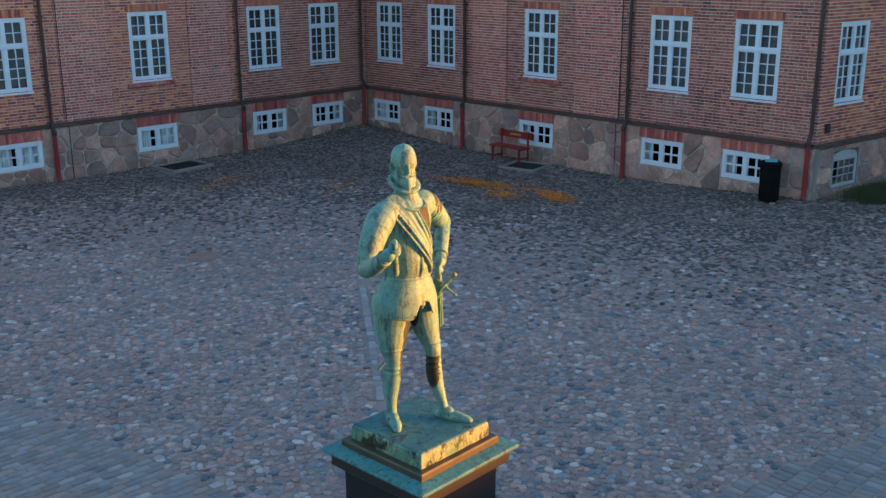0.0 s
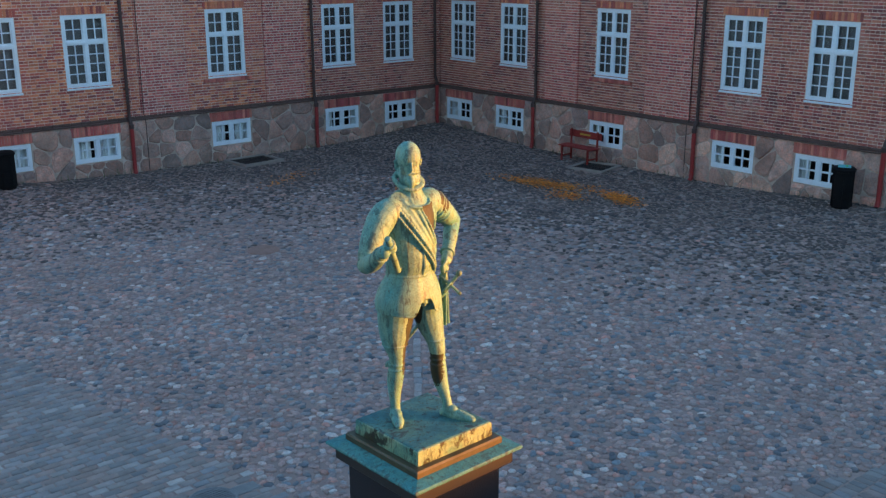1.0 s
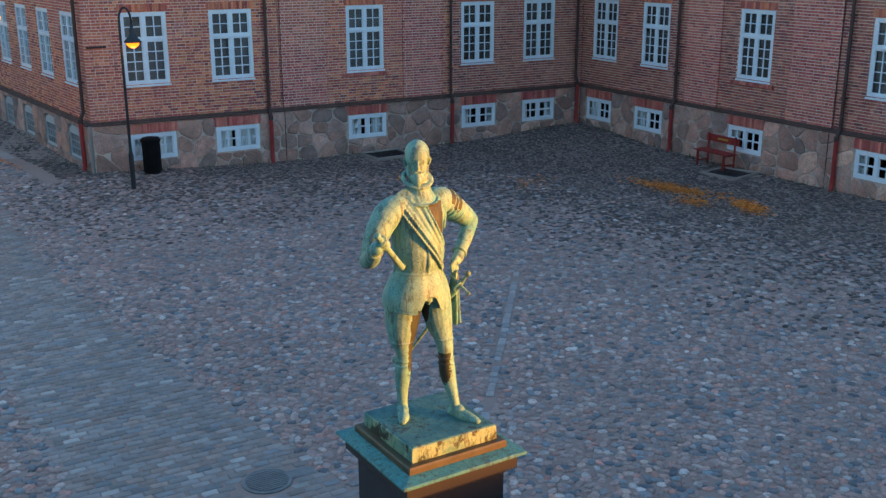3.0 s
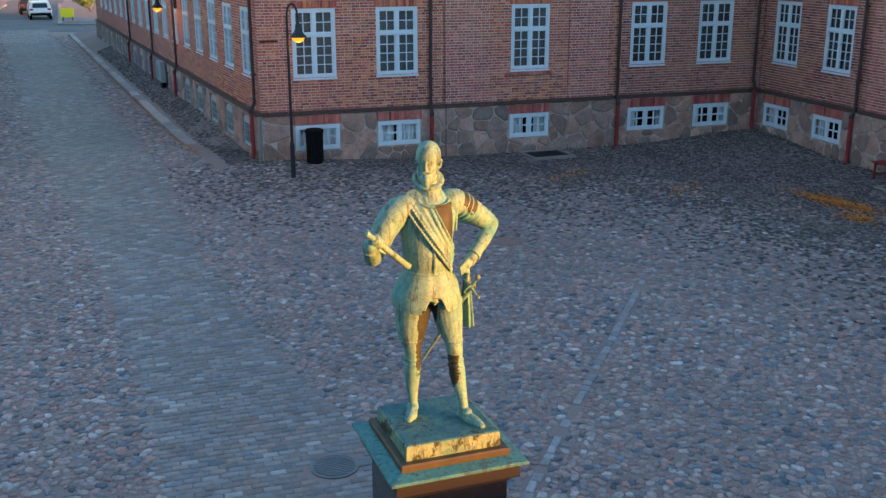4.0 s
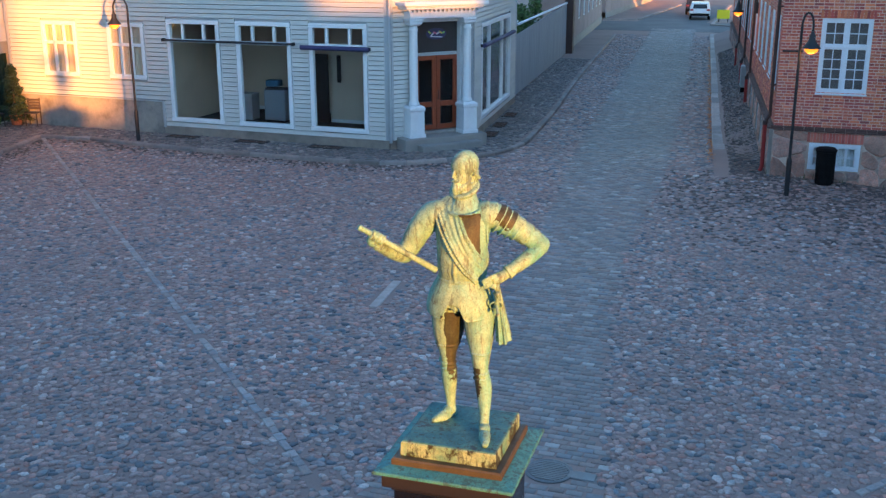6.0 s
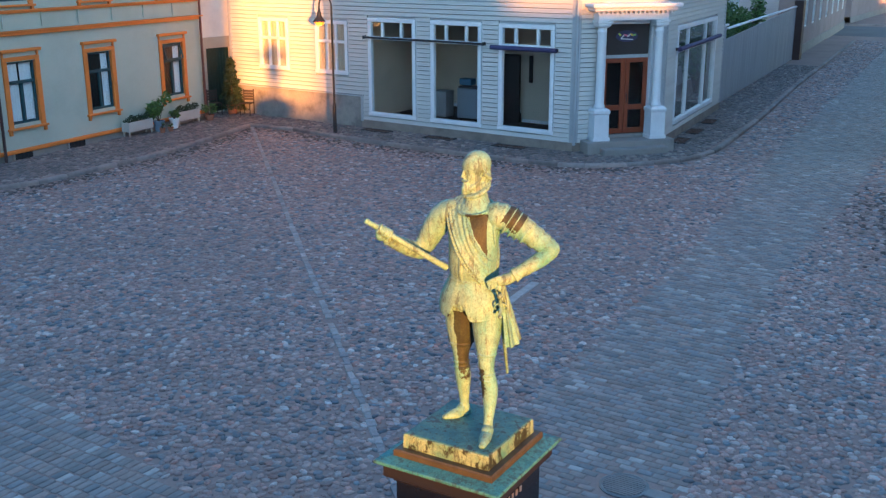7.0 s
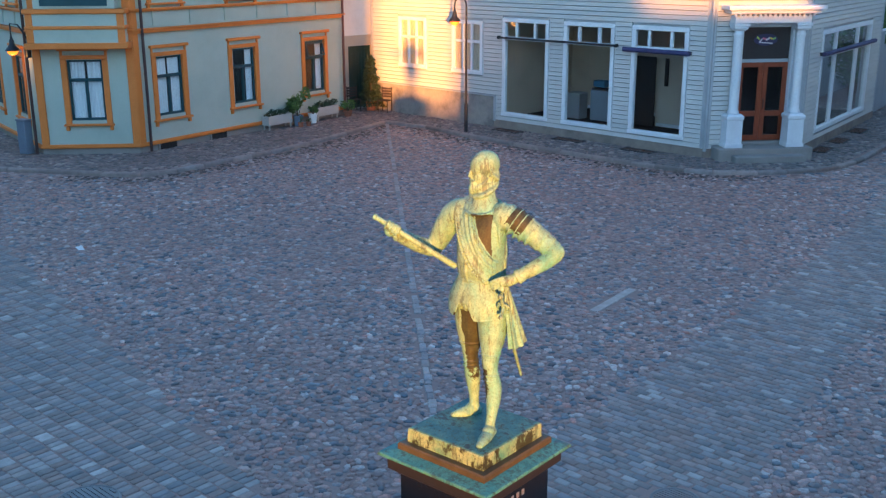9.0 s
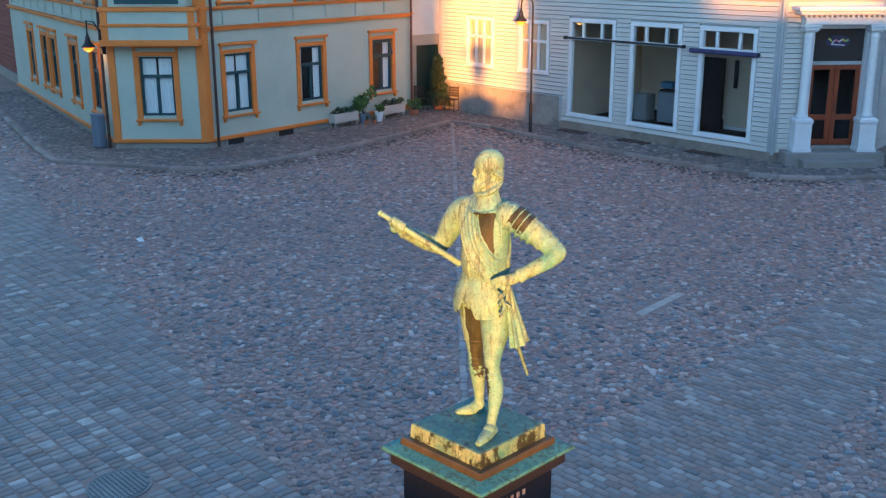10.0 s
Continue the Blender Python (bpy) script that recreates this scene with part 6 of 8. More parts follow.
def leaves_on(bm, centre, spread, count, size, rng):
    """Small pointed leaves strewn through a clump."""
    for _ in range(count):
        while True:
            u = Vector((rng.uniform(-1, 1), rng.uniform(-1, 1), rng.uniform(-1, 1)))
            if u.length <= 1:
                break
        p = Vector(centre) + Vector((u.x * spread[0], u.y * spread[1], u.z * spread[2]))
        d = Vector((rng.uniform(-1, 1), rng.uniform(-1, 1), rng.uniform(-0.4, 0.9))).normalized()
        s = d.orthogonal().normalized()
        k = size * rng.uniform(0.7, 1.3)
        vs = [bm.verts.new(q) for q in (p - d * k, p + s * k * 0.4 + d * k * 0.1, p + d * k, p - s * k * 0.4 + d * k * 0.1)]
        bm.faces.new(vs)


def shrub(name, x, y, z, stems, spread, count, size, material, label, seed, category="shrub"):
    rng = random.Random(seed)
    ob = thing(name, label=label, category=category)
    bm, lf = bmesh.new(), bmesh.new()
    for k in range(stems):
        a = rng.uniform(0, 6.28)
        tip = Vector((x + spread[0] * 0.7 * math.cos(a), y + spread[1] * 0.7 * math.sin(a), z + spread[2] * rng.uniform(0.9, 1.9)))
        mid = Vector((x, y, z)).lerp(tip, 0.5) + Vector((0, 0, spread[2] * 0.15))
        tube(bm, [(x + 0.05 * math.cos(a), y + 0.05 * math.sin(a), z), mid, tip], [0.03 * spread[2], 0.02 * spread[2], 0.008 * spread[2]], 6)
        leaves_on(lf, tip, (spread[0] * 0.45, spread[1] * 0.45, spread[2] * 0.35), count // stems, size, rng)
        leaves_on(lf, mid, (spread[0] * 0.35, spread[1] * 0.35, spread[2] * 0.35), count // (2 * stems), size, rng)
    part("stems", bm, BARK, ob)
    part("foliage", lf, material, ob)
    return ob


for k in range(4):
    shrub("garden_bush", -11.15 - 0.3 * k, 37.0 + 3.2 * k, 0.0, 10, (0.75, 1.6, 1.75), 1500, 0.10, LEAF, "dense green garden bush behind the board fence", 40 + k)
shrub("roadside_bush", -3.0, 96.0, 0.0, 8, (1.4, 2.5, 0.9), 800, 0.14, LEAF, "green bush at the far roadside", 50)


def car(m, paint, label):
    """A small hatchback, seen from behind; local y is ahead."""
    ob = thing("car", m, label=label, category="car", group="parked cars")
    prof = [(-2.0, 0.35), (-2.05, 0.62), (-1.98, 0.92), (-1.75, 1.38), (-1.45, 1.47), (0.2, 1.46), (0.85, 1.02), (1.9, 0.85), (2.05, 0.6), (2.0, 0.32)]
    bm = bmesh.new()
    sides = []
    for x, k in ((-0.88, 0.0), (-0.84, 0.02), (0.84, 0.02), (0.88, 0.0)):
        tuck = 0.14 if abs(x) > 0.85 else 0.0
        sides.append([bm.verts.new((x * (1 - (0.16 if z > 1.1 else 0.0)), y * (1 - 0.02 * (abs(x) > 0.85)), z + k)) for y, z in prof])
    for a, b in zip(sides, sides[1:]):
        for i in range(len(prof) - 1):
            bm.faces.new((a[i], b[i], b[i + 1], a[i + 1]))
    bm.faces.new(sides[0]), bm.faces.new(list(reversed(sides[-1])))
    bm.faces.new([s[0] for s in sides] + [s[-1] for s in reversed(sides)])
    part("body", bm, paint, ob)
    dark = worn("car_glass", (0.02, 0.025, 0.03), rough=0.08)
    v = [(-0.6, -1.97, 0.98), (0.6, -1.97, 0.98), (0.55, -1.79, 1.34), (-0.55, -1.79, 1.34)]
    obj("rear_window", v + [(x, y + 0.03, z) for x, y, z in v], [(0, 1, 2, 3), (4, 7, 6, 5), (0, 4, 5, 1), (1, 5, 6, 2), (2, 6, 7, 3), (3, 7, 4, 0)], dark, ob)
    red = worn("tail_light_red", (0.35, 0.02, 0.02), rough=0.3)
    for s in (-1, 1):
        part("tail_light", blocks((min(s * 0.55, s * 0.84), max(s * 0.55, s * 0.84), -2.05, -1.95, 0.78, 0.94), bevel=0.02), red, ob)
        for y in (-1.3, 1.3):
            bm = bmesh.new()
            tube(bm, [(s * 0.68, y, 0.31), (s * 0.885, y, 0.31)], 0.31, 18)
            w = part("wheel", bm, BLACK_PLASTIC, ob)
            bm = bmesh.new()
            tube(bm, [(s * 0.87, y, 0.31), (s * 0.895, y, 0.31)], 0.2, 14)
            part("rim", bm, CONCRETE, w)
    part("bumper", blocks((-0.82, 0.82, -2.09, -1.95, 0.36, 0.56), bevel=0.03), BLACK_PLASTIC, ob)
    part("number_plate", blocks((-0.26, 0.26, -2.1, -2.07, 0.62, 0.73), bevel=0.005), WHITE, ob)
    return ob


white_car = worn("white_car_paint", (0.75, 0.76, 0.78), rough=0.2, big=2, fine=60, strength=0.02, amount=0.2)
dark_car = worn("dark_car_paint", (0.03, 0.032, 0.04), rough=0.2, big=2, fine=60, strength=0.02)
car(pose(-7.15, 88.0, 0, 0, 0, 6), white_car, "white hatchback parked at the roadside")
car(pose(-8.3, 95.0, 0, 0, 0, 6), dark_car, "dark hatchback parked beyond the white one")
yb = thing("yellow_barrier", label="bright yellow road works barrier", category="barrier")
part("board", blocks((-5.35, -4.3, 84.4, 84.46, 0.25, 1.0), bevel=0.02), worn("signal_yellow", (0.85, 0.75, 0.02), rough=0.5), yb)
for x in (-5.2, -4.45):
    part("leg", blocks((x, x + 0.06, 84.2, 84.66, 0.0, 0.3), bevel=0.01), IRON, yb)

# ---- plain unseen walls added behind the camera to shape the sun: two roof lines with a low gap between ----
SUN_WAY, ACROSS = Vector((0.7095, -0.7047, 0)), Vector((0.7047, 0.7095, 0))
for name, q0, q1, top in (("wall_south_1", -70, -1.28, 13.5), ("wall_south_2", -1.28, 1.6, 4.15), ("wall_south_3", 1.6, 7.0, 8.5), ("wall_south_4", 7.0, 13.0, 7.75), ("wall_south_5", 13.0, 60.0, 13.5)):
    m, ln = wall_frame(tuple((SUN_WAY * 45 + ACROSS * q0)[:2]), tuple((SUN_WAY * 45 + ACROSS * q1)[:2]))
    tagged(part(name, blocks((0, ln, 0, 0.5, -0.1, top), m=m), PLASTER_BEIGE), "unseen plain wall added to block sun and sky glow", "wall", kind="structure")
# more unseen walls, added to hide the warm glow low in the sky
for name, a, b, top in (("wall_west_1", (9.0, -16.5), (-30.0, -15.5), 9.5), ("wall_west_2", (-30.5, -15.5), (-66.0, -4.0), 9.5), ("wall_east", (26.0, 6.5), (26.0, -10.0), 9.0)):
    m, ln = wall_frame(a, b)
    tagged(part(name, blocks((0, ln, 0, 0.5, -0.1, top), m=m), PLASTER_BEIGE), "unseen plain wall added to block sun and sky glow", "wall", kind="structure")

# ---- small things on the square ----


def bin_at(x, y, lidded):
    z = bump_h(x, y)
    ob = thing("litter_bin", pose(x, y, z), label="round black litter bin with a notice on its lid" if lidded else "round black litter bin by the lamp post", category="litter bin", group="litter bins")
    bm = bmesh.new()
    turned(bm, [(0.20, 0.0), (0.215, 0.03), (0.235, 0.84), (0.235, 0.85)], 0, 0, 24)
    part("drum", bm, BLACK_PLASTIC, ob, smooth=False)
    for k in range(5):
        a = 2 * math.pi * k / 5
        part("strut", blocks((0.222, 0.243, -0.02, 0.02, 0.04, 0.84), m=pose(0, 0, 0, 0, 0, math.degrees(a)), bevel=0.006), BLACK_PLASTIC, ob)
    bm = bmesh.new()
    turned(bm, [(0.235, 0.84), (0.26, 0.85), (0.265, 0.9), (0.22, 0.945), (0.1, 0.96)], 0, 0, 24)
    part("lid", bm, BLACK_PLASTIC, ob)
    for z0 in (0.2, 0.42):
        bm = bmesh.new()
        turned(bm, [(0.222, z0), (0.232, z0 + 0.012), (0.222, z0 + 0.024)], 0, 0, 24)
        part("band", bm, BLACK_PLASTIC, ob)
    if lidded:
        part("notice", blocks((-0.2, 0.12, -0.14, 0.14, 0.962, 0.97), m=pose(0, 0, 0, 0, 0, 30), bevel=0.003), worn("turquoise_card", (0.12, 0.45, 0.5), rough=0.6), ob, "turquoise card on the lid")
        part("notice_bar", blocks((-0.15, 0.06, -0.08, -0.02, 0.972, 0.975), m=pose(0, 0, 0, 0, 0, 30)), worn("green_print", (0.1, 0.5, 0.15), rough=0.6), ob)
    return ob


bin_at(16.9, 5.75, True)
bin_at(3.0, 20.3, False)

bench = thing("bench", pose(16.95, 13.9, 0, 0, 0, -90), label="small red painted wooden bench against the stone wall", category="bench")
for i in range(4):
    part("seat_slat", blocks((-0.62, 0.62, -0.22 + 0.11 * i, -0.13 + 0.11 * i, 0.43, 0.465), bevel=0.006), BENCH_RED, bench)
back = part("backrest", blocks((-0.62, 0.62, 0.26, 0.29, 0.66, 0.86), bevel=0.008), BENCH_RED, bench)
part("marking", blocks((-0.2, 0.2, 0.255, 0.26, 0.735, 0.785), bevel=0.002), worn("yellow_marking", (0.5, 0.3, 0.04), rough=0.6), bench, "yellow painted bar")
for x in (-0.5, 0.5):
    part("leg", blocks((x - 0.025, x + 0.025, -0.2, -0.14, 0.0, 0.43), bevel=0.008), BENCH_RED, bench)
    part("leg", blocks((x - 0.025, x + 0.025, 0.2, 0.25, 0.0, 0.9), bevel=0.008), BENCH_RED, bench)
    part("rail", blocks((x - 0.02, x + 0.02, -0.2, 0.2, 0.38, 0.43), (x - 0.02, x + 0.02, -0.2, 0.2, 0.12, 0.16), bevel=0.006), BENCH_RED, bench)


DRAIN_STONE = worn("dirty_frame_stone", (0.27, 0.225, 0.20), rough=0.9, big=2, fine=40)


def drain(x, y, z, w, d, turn, label):
    ob = thing("drain", pose(x, y, z, 0, 0, turn), label=label, category="drain", group="drains")
    e = 0.10
    for q in ((-w / 2, w / 2, -d / 2, -d / 2 + e), (-w / 2, w / 2, d / 2 - e, d / 2), (-w / 2, -w / 2 + e, -d / 2 + e, d / 2 - e), (w / 2 - e, w / 2, -d / 2 + e, d / 2 - e)):
        part("surround", blocks((*q, -0.05, 0.045), bevel=0.014), DRAIN_STONE, ob, "pale stone edging")
    # near-black plate paints the shaded depth under the bars
    part("pit", blocks((-w / 2 + e, w / 2 - e, -d / 2 + e, d / 2 - e, -0.05, -0.03)), DARK_AND_SHADE, ob)
    for i in range(int((w - 2 * e) / 0.06)):
        part("bar", blocks((-w / 2 + e + 0.02 + i * 0.06, -w / 2 + e + 0.045 + i * 0.06, -d / 2 + e, d / 2 - e, -0.02, 0.012)), IRON, ob)
    return ob


drain(16.7, 13.05, 0.01, 1.15, 1.15, 12, "square drain grating in a pale stone frame")
drain(9.85, 20.05, 0.03, 1.35, 1.1, 4, "dark square drain in a stone frame by the wall")


def manhole(x, y, r, material, label, tongue=False):
    ob = thing("manhole_cover", pose(x, y, 0), label=label, category="manhole cover", group="manhole covers")
    bm = bmesh.new()
    turned(bm, [(r, -0.03), (r, 0.008), (r - 0.02, 0.014), (r - 0.035, 0.006)], 0, 0, 32)
    part("ring", bm, material, ob)
    bm = bmesh.new()
    for k in range(-6, 7):
        yy = k * r / 7
        half = math.sqrt(max(0.0, (r - 0.05) ** 2 - yy * yy))
        block(bm, -half, half, yy - r / 22, yy + r / 22, 0.0, 0.016)
    part("ribs", bm, material, ob)
    if tongue:
        part("tongue", blocks((r * 0.8, r + 0.28, -0.09, 0.09, -0.03, 0.012), bevel=0.01), material, ob)
    return ob


manhole(5.4, 11.95, 0.33, worn("brown_worn_iron", (0.33, 0.20, 0.165), rough=0.8, big=4, fine=40), "rust brown round manhole cover in the cobbles")
manhole(-0.12, 3.65, 0.29, COVER, "ribbed iron manhole cover with a small tongue", True)
manhole(-5.05, -0.85, 0.38, COVER, "round iron manhole cover in the setts")
tagged(part("concrete_strip", blocks((-0.085, 0.085, -0.75, 0.75, -0.03, 0.012), bevel=0.01, m=pose(-4.485, 9.05, 0, 0, 0, 5.7)), PALE_GRANITE), "short pale concrete strip in the cobbles", "paving", kind="structure")
tagged(part("concrete_strip", blocks((-0.1, 0.1, -2.3, 2.3, -0.03, 0.012), bevel=0.01, m=pose(-1.35, 26.0, 0, 0, 0, 5.7)), CONCRETE), "pale stone strip along the carriageway", "paving", kind="structure")

# gratings before the shop's cellar
gm = GREY_F[0]
for x in (-16.75, -14.15, -11.5):
    ob = thing("cellar_grating", gm @ Matrix.Translation((gx(x), -0.42, KERB_H)), label="dark iron cellar grating in the pavement", category="grating", group="cellar gratings")
    part("frame", blocks((-0.55, 0.55, -0.2, -0.17, -0.03, 0.012), (-0.55, 0.55, 0.17, 0.2, -0.03, 0.012), (-0.55, -0.52, -0.17, 0.17, -0.03, 0.012), (0.52, 0.55, -0.17, 0.17, -0.03, 0.012)), IRON, ob)
    for i in range(14):
        part("bar", blocks((-0.5 + i * 0.074, -0.475 + i * 0.074, -0.17, 0.17, -0.03, 0.006)), RUST, ob)
sm = GREY_S[0]
for x in (1.2, 3.1, 5.4):
    ob = thing("cellar_grating", sm @ Matrix.Translation((x, -0.38, KERB_H)), label="dark iron cellar grating in the pavement", category="grating", group="cellar gratings")
    part("frame", blocks((-0.5, 0.5, -0.25, -0.22, -0.03, 0.012), (-0.5, 0.5, 0.22, 0.25, -0.03, 0.012), (-0.5, -0.47, -0.22, 0.22, -0.03, 0.012), (0.47, 0.5, -0.22, 0.22, -0.03, 0.012)), IRON, ob)
    for i in range(12):
        part("bar", blocks((-0.46 + i * 0.08, -0.435 + i * 0.08, -0.22, 0.22, -0.03, 0.006)), RUST, ob)

# planters, pots and chairs before the olive house
ym = YEL_F[0]
box_paint = worn("pale_planter_paint", (0.50, 0.50, 0.46), rough=0.6)
pot_blue = worn("blue_glazed_pot", (0.16, 0.22, 0.30), rough=0.3)
pot_red = worn("terracotta_pot", (0.36, 0.14, 0.08), rough=0.8)
for i, y in enumerate((15.75, 18.2)):
    ob = thing("planter_box", ym @ Matrix.Translation((fy(y), -0.42, KERB_H)), label="pale wooden planter box on legs filled with low plants", category="planter", group="planter boxes")
    part("box", blocks((0, 1.15, 0, 0.03, 0.16, 0.48), (0, 1.15, 0.3, 0.33, 0.16, 0.48), (0, 0.03, 0.03, 0.3, 0.16, 0.48), (1.12, 1.15, 0.03, 0.3, 0.16, 0.48), (0.03, 1.12, 0.03, 0.3, 0.18, 0.22), bevel=0.006), box_paint, ob)
    for x, yy in ((0.03, 0.02), (1.07, 0.02), (0.03, 0.26), (1.07, 0.26)):
        part("leg", blocks((x, x + 0.05, yy, yy + 0.05, 0, 0.16), bevel=0.006), box_paint, ob)
    part("soil", blocks((0.03, 1.12, 0.03, 0.3, 0.38, 0.44)), EARTH, ob)
    bm = bmesh.new()
    rng = random.Random(70 + i)
    for k in range(9):
        leaves_on(bm, (0.08 + 0.125 * k, 0.16, 0.5 + 0.05 * (k % 3)), (0.11, 0.15, 0.09), 45, 0.05, rng)
    part("plants", bm, CONIFER, ob, "low dark green plants")


def pot(y, off, r, h, material, label):
    p = ym @ Vector((fy(y), off, KERB_H))
    ob = thing("plant_pot", pose(*p), label=label, category="plant pot", group="plant pots")
    bm = bmesh.new()
    turned(bm, [(r * 0.7, 0.0), (r * 0.95, h * 0.85), (r * 1.05, h * 0.86), (r * 1.05, h), (r * 0.9, h), (r * 0.86, h * 0.85)], 0, 0, 18)
    part("pot", bm, material, ob)
    return ob, p


for y, off, r, h, mat, label, sp, cnt, size, seed in ((17.15, -0.45, 0.19, 0.36, pot_blue, "blue glazed pot with a tall leafy shrub", (0.42, 0.42, 0.52), 520, 0.075, 1), (16.95, -0.75, 0.1, 0.16, pot_red, "small terracotta pot by the planter box", (0.1, 0.1, 0.1), 40, 0.03, 2), (17.3, -0.8, 0.1, 0.14, pot_red, "small terracotta pot by the planter box", (0.1, 0.1, 0.08), 30, 0.03, 3), (17.85, -0.5, 0.17, 0.34, WHITE, "white pot with a low plant", (0.2, 0.2, 0.16), 160, 0.05, 4), (19.75, -0.5, 0.17, 0.2, pot_red, "terracotta pot with a round green plant", (0.28, 0.28, 0.22), 240, 0.05, 5)):
    ob, p = pot(y, off, r, h, mat, label)
    rng = random.Random(seed)
    bm, st = bmesh.new(), bmesh.new()
    for k in range(6):
        a = rng.uniform(0, 6.28)
        tip = Vector((sp[0] * 0.6 * math.cos(a), sp[1] * 0.6 * math.sin(a), h + sp[2] * rng.uniform(0.5, 1.6)))
        tube(st, [(0, 0, h * 0.8), Vector((0, 0, h * 0.8)).lerp(tip, 0.6) + Vector((0, 0, 0.04)), tip], [0.012, 0.009, 0.004], 5)
        leaves_on(bm, tip, (sp[0] * 0.5, sp[1] * 0.5, sp[2] * 0.45), cnt // 6, size, rng)
    part("stems", st, BARK, ob)
    part("foliage", bm, LEAF, ob)

# the conifer by the green door
rng = random.Random(9)
con = thing("potted_conifer", pose(-23.6, 21.38, KERB_H), label="bushy dark green conifer in a pot by the green door", category="conifer")
bm = bmesh.new()
turned(bm, [(0.16, 0.0), (0.2, 0.28), (0.22, 0.3), (0.22, 0.33), (0.18, 0.33)], 0, 0, 16)
part("pot", bm, pot_red, con)
bm = bmesh.new()
tube(bm, [(0, 0, 0.3), (0.02, 0.01, 1.2), (0, 0, 2.05)], [0.035, 0.022, 0.006], 8)
part("trunk", bm, BARK, con)
bm = bmesh.new()
for k in range(240):
    z = 0.22 + 1.80 * (k / 240) ** 1.15 + rng.uniform(-0.04, 0.04)
    r = 0.62 * (1 - (z - 0.2) / 2.0) ** 0.95 * rng.uniform(0.6, 1.2) + 0.02
    a = rng.uniform(0, 6.28)
    leaves_on(bm, (r * 0.7 * math.cos(a), r * 0.7 * math.sin(a), z), (0.11, 0.11, 0.09), 18, 0.045, rng)
part("foliage", bm, CONIFER, con)
wood = worn("dark_stained_wood", (0.05, 0.035, 0.03), rough=0.6)
for x, y, t in ((-23.98, 20.85, 70), (-22.95, 21.48, 20)):
    ob = thing("garden_chair", pose(x, y, KERB_H, 0, 0, t), label="dark slatted garden chair by the green door", category="chair", group="garden chairs")
    part("seat", blocks(*[(-0.22, 0.22, -0.2 + 0.1 * i, -0.12 + 0.1 * i, 0.42, 0.445) for i in range(4)], bevel=0.004), wood, ob)
    part("backrest", blocks(*[(-0.22, 0.22, 0.2, 0.225, 0.52 + 0.1 * i, 0.59 + 0.1 * i) for i in range(4)], bevel=0.004), wood, ob)
    for lx in (-0.21, 0.18):
        part("leg", blocks((lx, lx + 0.03, -0.2, -0.165, 0, 0.42), bevel=0.004), wood, ob)
        part("leg", blocks((lx, lx + 0.03, 0.19, 0.225, 0, 0.92), bevel=0.004), wood, ob)
# utility boxes
ub = thing("utility_box", pose(-25.1, 8.35, KERB_H, 0, 0, 12), label="slim blue grey utility cabinet at the house corner", category="cabinet")
bx = worn("blue_grey_cabinet", (0.16, 0.20, 0.26), rough=0.5)
part("body", blocks((-0.18, 0.18, -0.14, 0.14, 0, 1.0), bevel=0.02), bx, ub)
part("cap", blocks((-0.2, 0.2, -0.16, 0.16, 1.0, 1.05), bevel=0.02), bx, ub)
um = STREET_SIDE[0]
ux = thing("electric_cabinet", um @ Matrix.Translation((26.0, -0.3, 0.62)), label="pale electric cabinet on the brick wall", category="cabinet")
part("body", blocks((-0.3, 0.3, 0, 0.2, 0, 0.85), bevel=0.02), worn("pale_cabinet", (0.34, 0.36, 0.37), rough=0.5), ux)
part("door", blocks((-0.27, 0.27, -0.015, 0.0, 0.04, 0.81), bevel=0.006), worn("pale_cabinet_door", (0.38, 0.4, 0.41), rough=0.5), ux)
part("pedestal", blocks((-0.2, 0.2, 0.02, 0.2, -0.6, 0.0), bevel=0.02), BLACK_PLASTIC, ux)
# a scrap of paper, dry leaves, grass at the end wall, moss and litter
tagged(obj("paper_scrap", [(-14.75, 4.28, 0.02), (-14.45, 4.2, 0.03), (-14.42, 4.32, 0.02), (-14.7, 4.4, 0.05), (-14.6, 4.3, 0.06)], [(0, 1, 4), (1, 2, 4), (2, 3, 4), (3, 0, 4)], WHITE), "crumpled white scrap of paper on the cobbles", "litter")


def strew(name, spots, material, label, size, seed, flat=True):
    """Loose leaves or blades over patches (x, y, half x, half y, turn, count)."""
    rng = random.Random(seed)
    v, f = [], []
    for cx, cy, hx, hy, turn, count in spots:
        c, s = math.cos(radians(turn)), math.sin(radians(turn))
        for _ in range(count):
            a, b = rng.gauss(0, 0.5) * hx, rng.gauss(0, 0.5) * hy
            x, y = cx + a * c - b * s, cy + a * s + b * c
            z = bump_h(x, y) + rng.uniform(0.018, 0.035)
            t = rng.uniform(0, 6.28)
            k = size * rng.uniform(0.6, 1.4)
            n = len(v)
            if flat:
                d, e = Vector((math.cos(t), math.sin(t), rng.uniform(-0.3, 0.3))) * k, Vector((-math.sin(t), math.cos(t), rng.uniform(-0.3, 0.3))) * k * 0.6
                p = Vector((x, y, z))
                v += [p - d, p + e, p + d, p - e]
            else:
                h = k * rng.uniform(1.5, 3.0)
                v += [(x - 0.008, y, z - 0.05), (x + 0.008, y, z - 0.05), (x + 0.02 * math.cos(t) + 0.006, y + 0.3 * h * math.sin(t), z + h), (x + 0.02 * math.cos(t) - 0.006, y + 0.3 * h * math.sin(t), z + h)]
            f.append((n, n + 1, n + 2, n + 3))
    return tagged(obj(name, v, f, material), label, kind="stuff")


